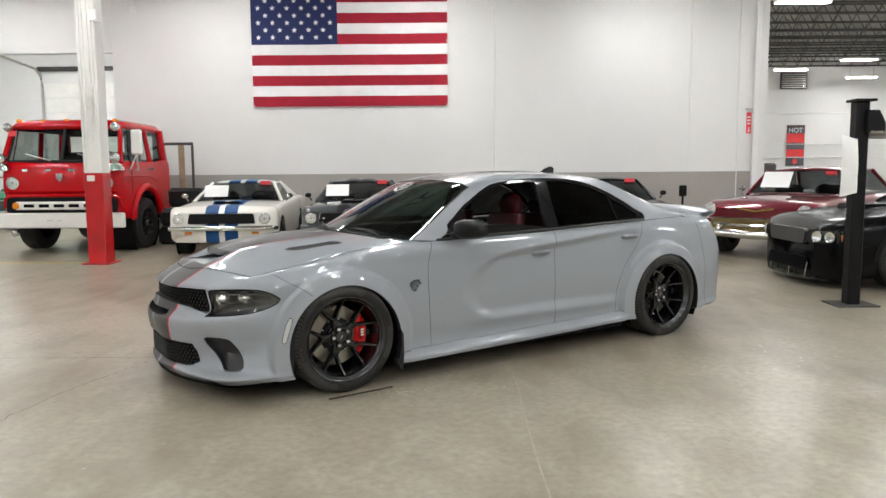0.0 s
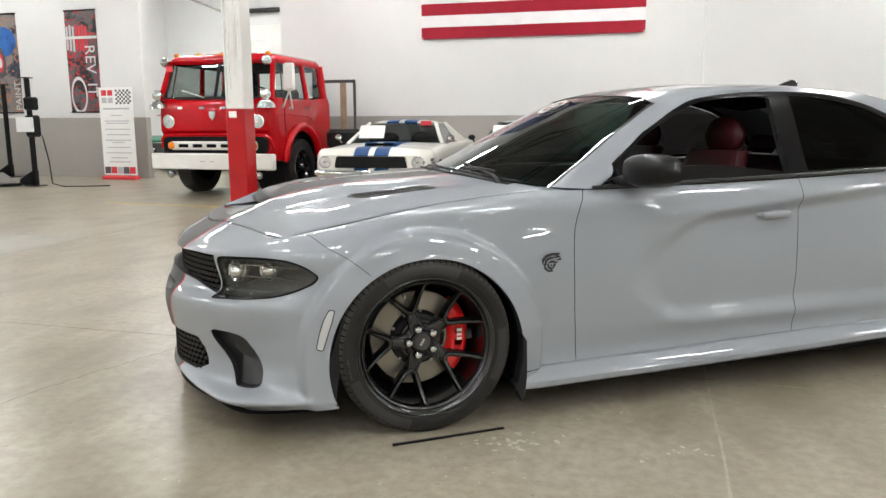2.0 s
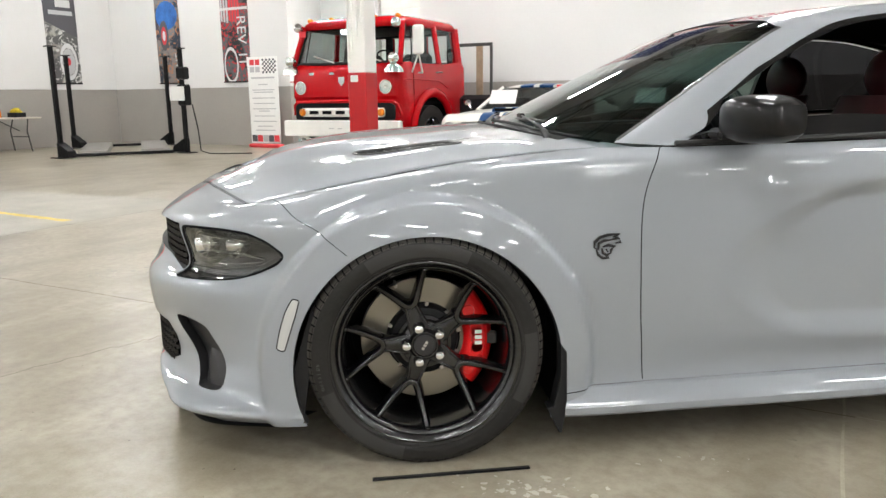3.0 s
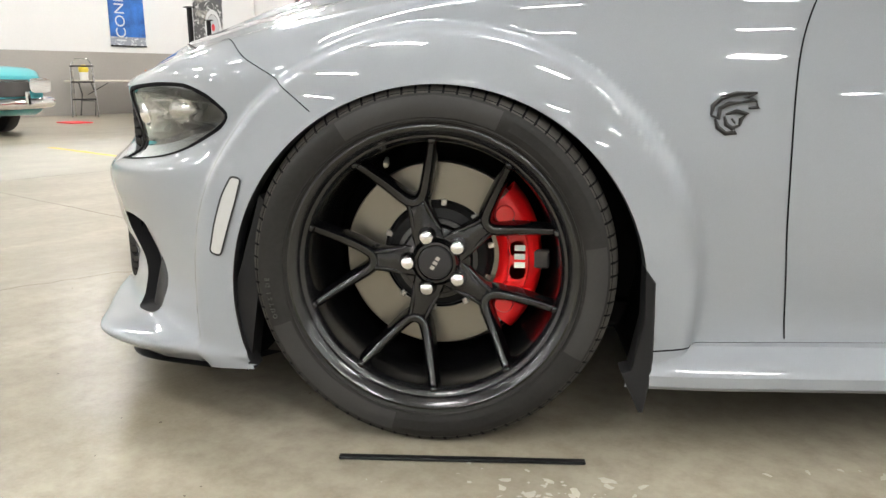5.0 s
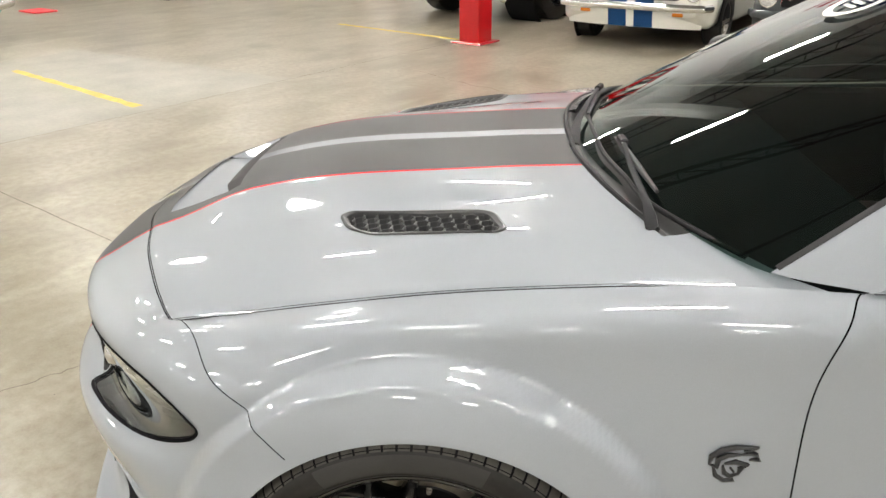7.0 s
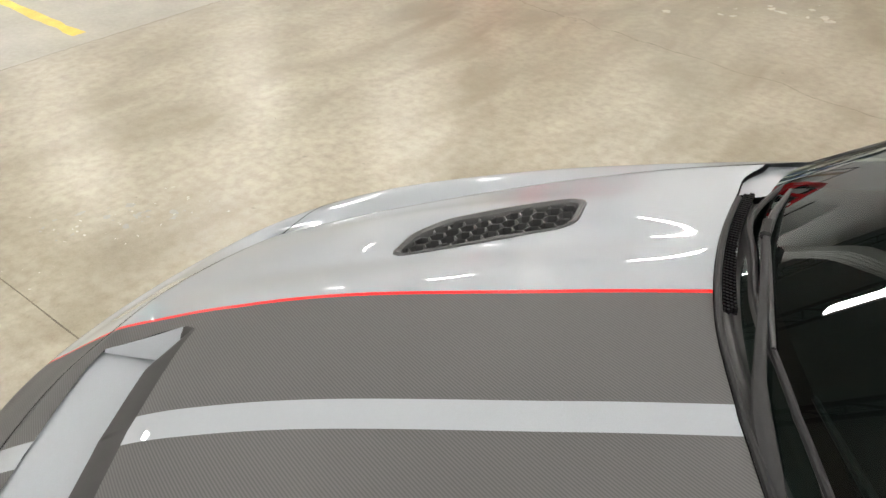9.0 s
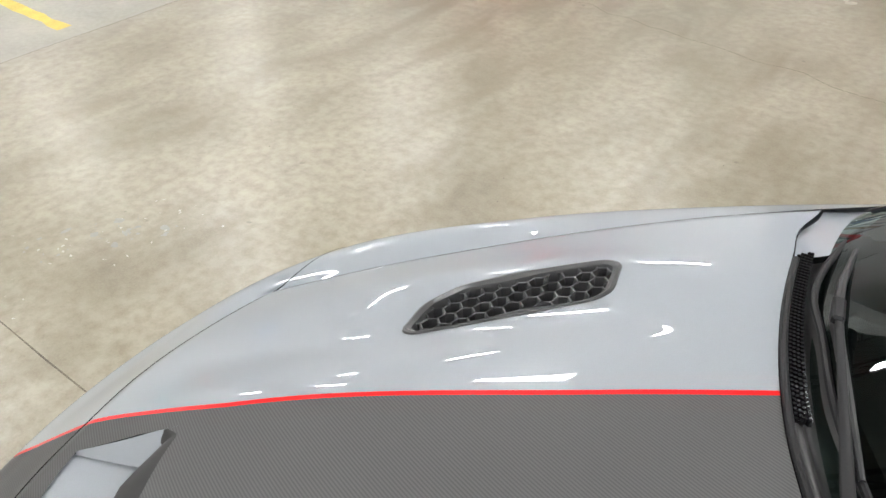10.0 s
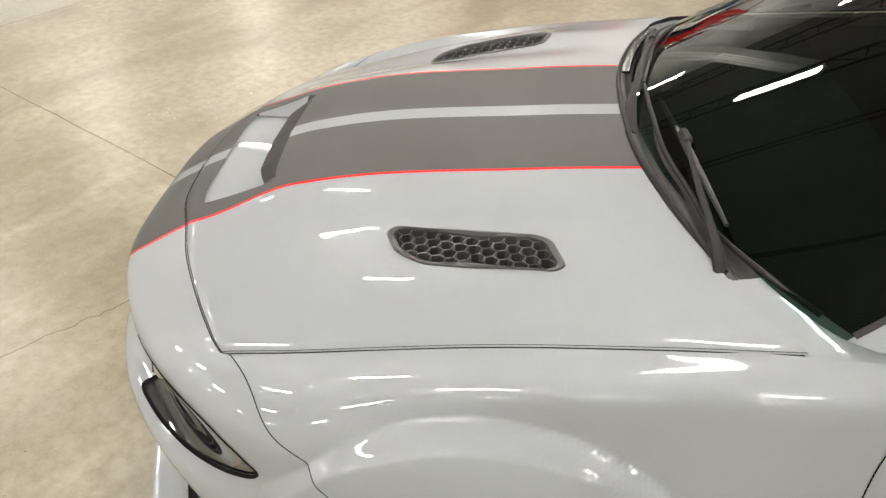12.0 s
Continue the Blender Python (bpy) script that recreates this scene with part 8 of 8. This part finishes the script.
# folding table and what lies on it
table = thing("folding_table", "long folding table with grey top and steel legs", "table", in_hall(-14.8, 7.1, 0, 90))
M["table_top"] = worn("table_plastic", (0.52, 0.48, 0.40), 0.5, vary=0.06)
part("tabletop", Geo().box(-1.22, -.37, .715, 1.22, .37, .755, .012), "table_top", table)
for x in (-.95, .95):
    for y in (-.3, .3):
        part("leg", Geo().tube([(x, y * .9, .71), (x * .93, y, .45), (x, y * 1.05, .0)], .014, 8), "steel_dark", table)
    part("leg_brace", Geo().tube([(x * .97, -.3, .32), (x * .97, .3, .32)], .010, 6), "steel_dark", table)
    part("diagonal", Geo().tube([(x * .95, 0, .45), (x * .45, 0, .70)], .010, 6), "steel_dark", table)
bottle = solid("spray_bottle", Geo().lathe([(.001, 0), (.04, 0), (.042, .12), (.03, .16), (.014, .18), (.014, .22), (.001, .22)], 20), "amber", "small orange bottle on the table", "bottle", in_hall(-14.75, 7.55, .756))
basket = thing("supply_basket", "black basket full of yellow cloths on the table", "basket", in_hall(-14.75, 7.95, .756))
part("tray", Geo().prism(rounded([(-.17, -.12), (.17, -.12), (.17, .12), (-.17, .12)], .03), 0, .10), "black_plastic", basket)
cl = Geo()
for k in range(9):
    cl.ball((-.12 + .03 * k, .05 * math.sin(k * 2.2), .13 + .03 * math.sin(k * 1.7)), .06, .06, .05, 10, 7)
part("cloths", cl, "yellow", basket)
bucket = thing("yellow_bucket", "yellow and white bucket on the table end", "bucket", in_hall(-14.7, 6.1, .756))
part("bucket_body", Geo().lathe([(.001, 0), (.08, 0), (.09, .16)], 20), "white", bucket)
part("bucket_cloth", Geo().ball((0, 0, .22), .11, .10, .10, 12, 8), "yellow", bucket)
ladder = thing("step_ladder", "small steel step ladder beside the table", "ladder", in_hall(-14.1, 5.75, 0, 60))
part("ladder_rail", Geo().tube([(-.25, 0, 0), (-.20, .25, 1.05), (-.12, .28, 1.18), (.12, .28, 1.18), (.20, .25, 1.05), (.25, 0, 0)], .015, 8), "chrome", ladder)
for z in (.35, .70, 1.02):
    part("ladder_step", Geo().box(-.22, .24 * z - .02, z, .22, .24 * z + .12, z + .03, .008), "black_plastic", ladder)
part("ladder_leg", Geo().tube([(-.22, .55, 0), (-.18, .30, .95)], .012, 6).tube([(.22, .55, 0), (.18, .30, .95)], .012, 6), "chrome", ladder)
solid("orange_mat", Geo().prism(rounded([(-.3, -.2), (.3, -.2), (.3, .2), (-.3, .2)], .05), 0, .02, inset=.005), "red_tag", "flat orange mat on the floor", "mat", in_hall(-12.2, 4.6))

# overhead door behind the doorway
door = thing("sectional_door", "white closed sectional overhead door with steel tracks", "door", in_hall(-11.35, 17.99, 0, -90))
for k in range(9):
    part("door_panel", Geo().box(.0, .0, .06 + .46 * k, .05, 4.1, .512 + .46 * k, .012), "white", door)
part("door_track", Geo().tube([(.07, -.05, 0), (.07, -.05, 4.1), (.12, -.05, 4.4), (.4, -.05, 4.6), (2.6, -.05, 4.75)], .04, 8), "steel", door)
part("door_drum", Geo().cyl((.16, -.1, 4.62), (.16, 4.2, 4.62), .07), "steel_dark", door)
for u, v in ((-11.6, 15.3), (-8.6, 15.5), (-5.2, 15.0), (-10.4, 12.4), (-7.0, 12.6)):
    copy_thing(first_lamp, in_hall(u, v, 5.4))

# next bay: roof trusses, vent, far machine and car
def truss(u0, u1, v, z):
    t = thing("roof_truss", "dark open-web steel roof truss", "truss", in_hall(0, v), "roof trusses")
    part("top_chord", Geo().box(u0, -.04, z + .55, u1, .04, z + .61), "steel_dark", t)
    part("bottom_chord", Geo().box(u0, -.04, z, u1, .04, z + .06), "steel_dark", t)
    web = Geo()
    n = int((u1 - u0) / .6)
    for k in range(n):
        a, b = u0 + .6 * k, u0 + .6 * (k + .5)
        web.tube([(a, 0, z + .05), (b, 0, z + .57), (a + .6, 0, z + .05)], .018, 5)
    part("web", web, "steel_dark", t)
    return t


first = truss(WALL_END + .4, 25.8, 12.6, 5.9)
for k in range(1, 12):
    copy_thing(first, in_hall(0, 12.6 + 1.45 * k))
hall_truss = truss(CORNER_U + .3, 25.8, -14.5, 5.9)
for k in range(1, 9):
    copy_thing(hall_truss, in_hall(0, -14.5 + 2.9 * k))
vent = thing("wall_vent", "square louvred vent high on the far wall", "vent", in_hall(16.85, 28.95, 4.95))
part("vent_frame", Geo().box(-.6, -.05, 0, .6, 0, .85, .01), "steel_dark", vent)
for k in range(8):
    part("vent_slat", Geo().box(-.55, -.09, .06 + .095 * k, .55, -.05, .10 + .095 * k), "steel", vent)
for z in (3.9, 2.5, 1.9):
    ob = part("wall_pipe", Geo().tube([(WALL_END + .4, 28.93, z), (25.8, 28.93, z - .02)], .02, 6), "wall")
    ob.matrix_world = HALL
    tagged(ob, "white painted pipe along the far wall", "pipe", kind="structure")
# lamps of the next bay; most are added out of view to brighten its walls
for u, v in ((9.36, 12.1), (14.58, 24.2), (15.8, 21.56), (19.5, 18.0), (19.5, 22.5), (22.5, 26.0), (22.5, 21.5), (16.5, 14.6), (21.0, 14.2), (9.7, 25.5), (9.6, 21.0), (9.6, 17.2), (18.8, 26.9), (12.0, 9.9)):
    copy_thing(first_lamp, in_hall(u, v, 5.2))
pony_car("far_coupe", "dark parked coupe in the next bay", at_hall(12.6, 9.6, -150), "car_black", False, .5, "chrome")
machine = thing("bench_machine", "small grey workshop machine beside the wall", "machine", in_hall(8.75, 12.3))
part("machine_base", Geo().box(-.2, -.2, 0, .2, .2, .9, .03), "steel_dark", machine)
part("machine_head", Geo().box(-.16, -.25, 1.1, .16, .15, 1.55, .05).cyl((0, 0, .9), (0, 0, 1.2), .06), "steel_dark", machine)


# ---- floor marks ----
def floor_line(name, pts, width, mat, label, kind="structure", z=.0015):
    p = [Vector((u, v, 0)) for u, v in pts]
    left, right = [], []
    for i, q in enumerate(p):
        d = (p[min(i + 1, len(p) - 1)] - p[max(i - 1, 0)]).normalized()
        s = Vector((-d.y, d.x, 0)) * width / 2 * random.uniform(.7, 1.2)
        left.append((*(q + s).xy, z)), right.append((*(q - s).xy, z))
    ob = part(name, Geo().sheet([left, right]), mat, None, recalc=False)
    ob.matrix_world = HALL
    return tagged(ob, label, "floor mark", kind=kind)


def wander(a, b, n, amp):
    return [(a[0] + (b[0] - a[0]) * i / n + random.uniform(-amp, amp), a[1] + (b[1] - a[1]) * i / n + random.uniform(-amp, amp)) for i in range(n + 1)]


M["pad"] = worn("pale_grey_concrete", (0.335, 0.318, 0.272), 0.42, vary=0.16, scale=2.5, fine=30, relief=0.1)
pad_edge = wander((-4.57, .22), (-4.57, 3.4), 30, .008) + wander((-4.6, 3.4), (-8.0, 3.0), 20, .05) + wander((-8.0, 3.0), (-7.6, .4), 12, .08) + wander((-7.6, .4), (-4.57, .22), 16, .03)
pad_ob = part("floor_pad", Geo().add([(u, v, .001) for u, v in pad_edge], [tuple(range(len(pad_edge)))]), "pad", None, smooth=0, recalc=False)
pad_ob.matrix_world = HALL
tagged(pad_ob, "paler grey patch of the concrete floor", "floor mark", kind="structure")
floor_line("floor_joint", wander((-4.57, -1.0), (-4.57, 6.0), 30, .004), .0055, "joint_dark", "straight joint in the concrete")
floor_line("floor_joint", wander((-14, .12), (1.7, .13), 60, .004), .0055, "joint_dark", "straight joint in the concrete")
floor_line("floor_joint", wander((1.7, .13), (16, -.6), 60, .004), .009, "joint", "filled joint in the concrete")
floor_line("floor_joint", wander((1.71, 10.8), (1.60, -12), 90, .006), .011, "joint", "pale filled joint in the concrete")
floor_line("floor_crack", wander((-1.12, .02), (-1.36, -.75), 26, .016) + wander((-1.38, -.80), (-1.62, -2.6), 40, .022), .0045, "joint_dark", "wandering crack in the concrete")
floor_line("floor_crack", wander((-3.8, 4.4), (2.2, 3.1), 60, .03), .004, "joint_dark", "wandering crack in the concrete")
M["yellow_line"] = worn("floor_yellow", (0.62, 0.47, 0.08), 0.5, vary=0.25, scale=5)
for a, b in (((-6.95, 6.42), (-4.65, 6.28)), ((-7.3, 1.95), (-4.78, 1.83)), ((-12.0, 2.3), (-9.2, 2.15))):
    floor_line("yellow_line", wander(a, b, 20, .004), .09, "yellow_line", "worn yellow painted line")
# worn-through flakes of pale sealer and a smear of grey paint
M["flake"] = worn("pale_flake", (0.47, 0.45, 0.40), 0.55, vary=0.15, scale=9, relief=0.1)
M["smear"] = worn("grey_paint_smear", (0.29, 0.285, 0.26), 0.5, vary=0.12, scale=9, relief=0.05)


def flakes(name, mat, label, clusters, z):
    g, lift_by = Geo(), 0.0
    for cx, cy, spread, count, size in clusters:
        for _ in range(count):
            x, y = cx + random.gauss(0, spread), cy + random.gauss(0, spread * .45)
            r = size * random.uniform(.25, 1.0) ** 2
            n, turn, thin = random.randint(6, 10), random.uniform(0, 6.28), random.uniform(.35, .9)
            lift_by += 6e-6
            ring = []
            for k in range(n):
                a, q = 2 * math.pi * k / n, r * random.uniform(.5, 1.25)
                dx, dy = q * math.cos(a), q * math.sin(a) * thin
                ring.append((x + dx * math.cos(turn) - dy * math.sin(turn), y + dx * math.sin(turn) + dy * math.cos(turn), z + lift_by))
            g.add(ring, [tuple(range(n))])
    return tagged(part(name, g, mat, None, smooth=0, recalc=False), label, "floor mark", kind="stuff")


flakes("floor_flake", "flake", "pale worn flakes scattered on the concrete floor",
       ((.22, -1.14, .05, 16, .016), (.31, -1.18, .07, 34, .022), (.10, -1.09, .10, 12, .007), (.86, -1.47, .07, 22, .020), (.80, -1.06, .08, 14, .016), (.02, -1.35, .16, 30, .008),
        (-1.75, 1.77, .12, 26, .011), (-1.55, 2.02, .16, 16, .009), (-1.95, 1.45, .14, 14, .009), (1.75, 4.75, .25, 26, .05), (1.9, -1.5, .2, 14, .018), (3.1, -2.1, .4, 18, .03), (-1.2, -1.2, .3, 12, .008)), .0022)
flakes("paint_smear", "smear", "faint grey paint smears on the floor", ((-1.66, 1.92, .14, 22, .035), (-1.9, 1.75, .10, 10, .03)), .0018)
flakes("dirt_drop", "joint_dark", "small dark drops of dirt on the floor", ((-.95, .15, .30, 10, .008), (-.7, -1.0, .5, 14, .005), (-1.6, -.6, .5, 14, .008), (.4, 2.6, .9, 14, .006), (-.6, 2.6, .7, 8, .006)), .0020)
strip = thing("rubber_strip", "thin flat black strip lying on the floor", "strip", pose(.065, -1.05, 0, 0, 0, 2.4))
part("strip_bar", Geo().box(-.237, -.008, .001, .237, .008, .007, .002), "black", strip)
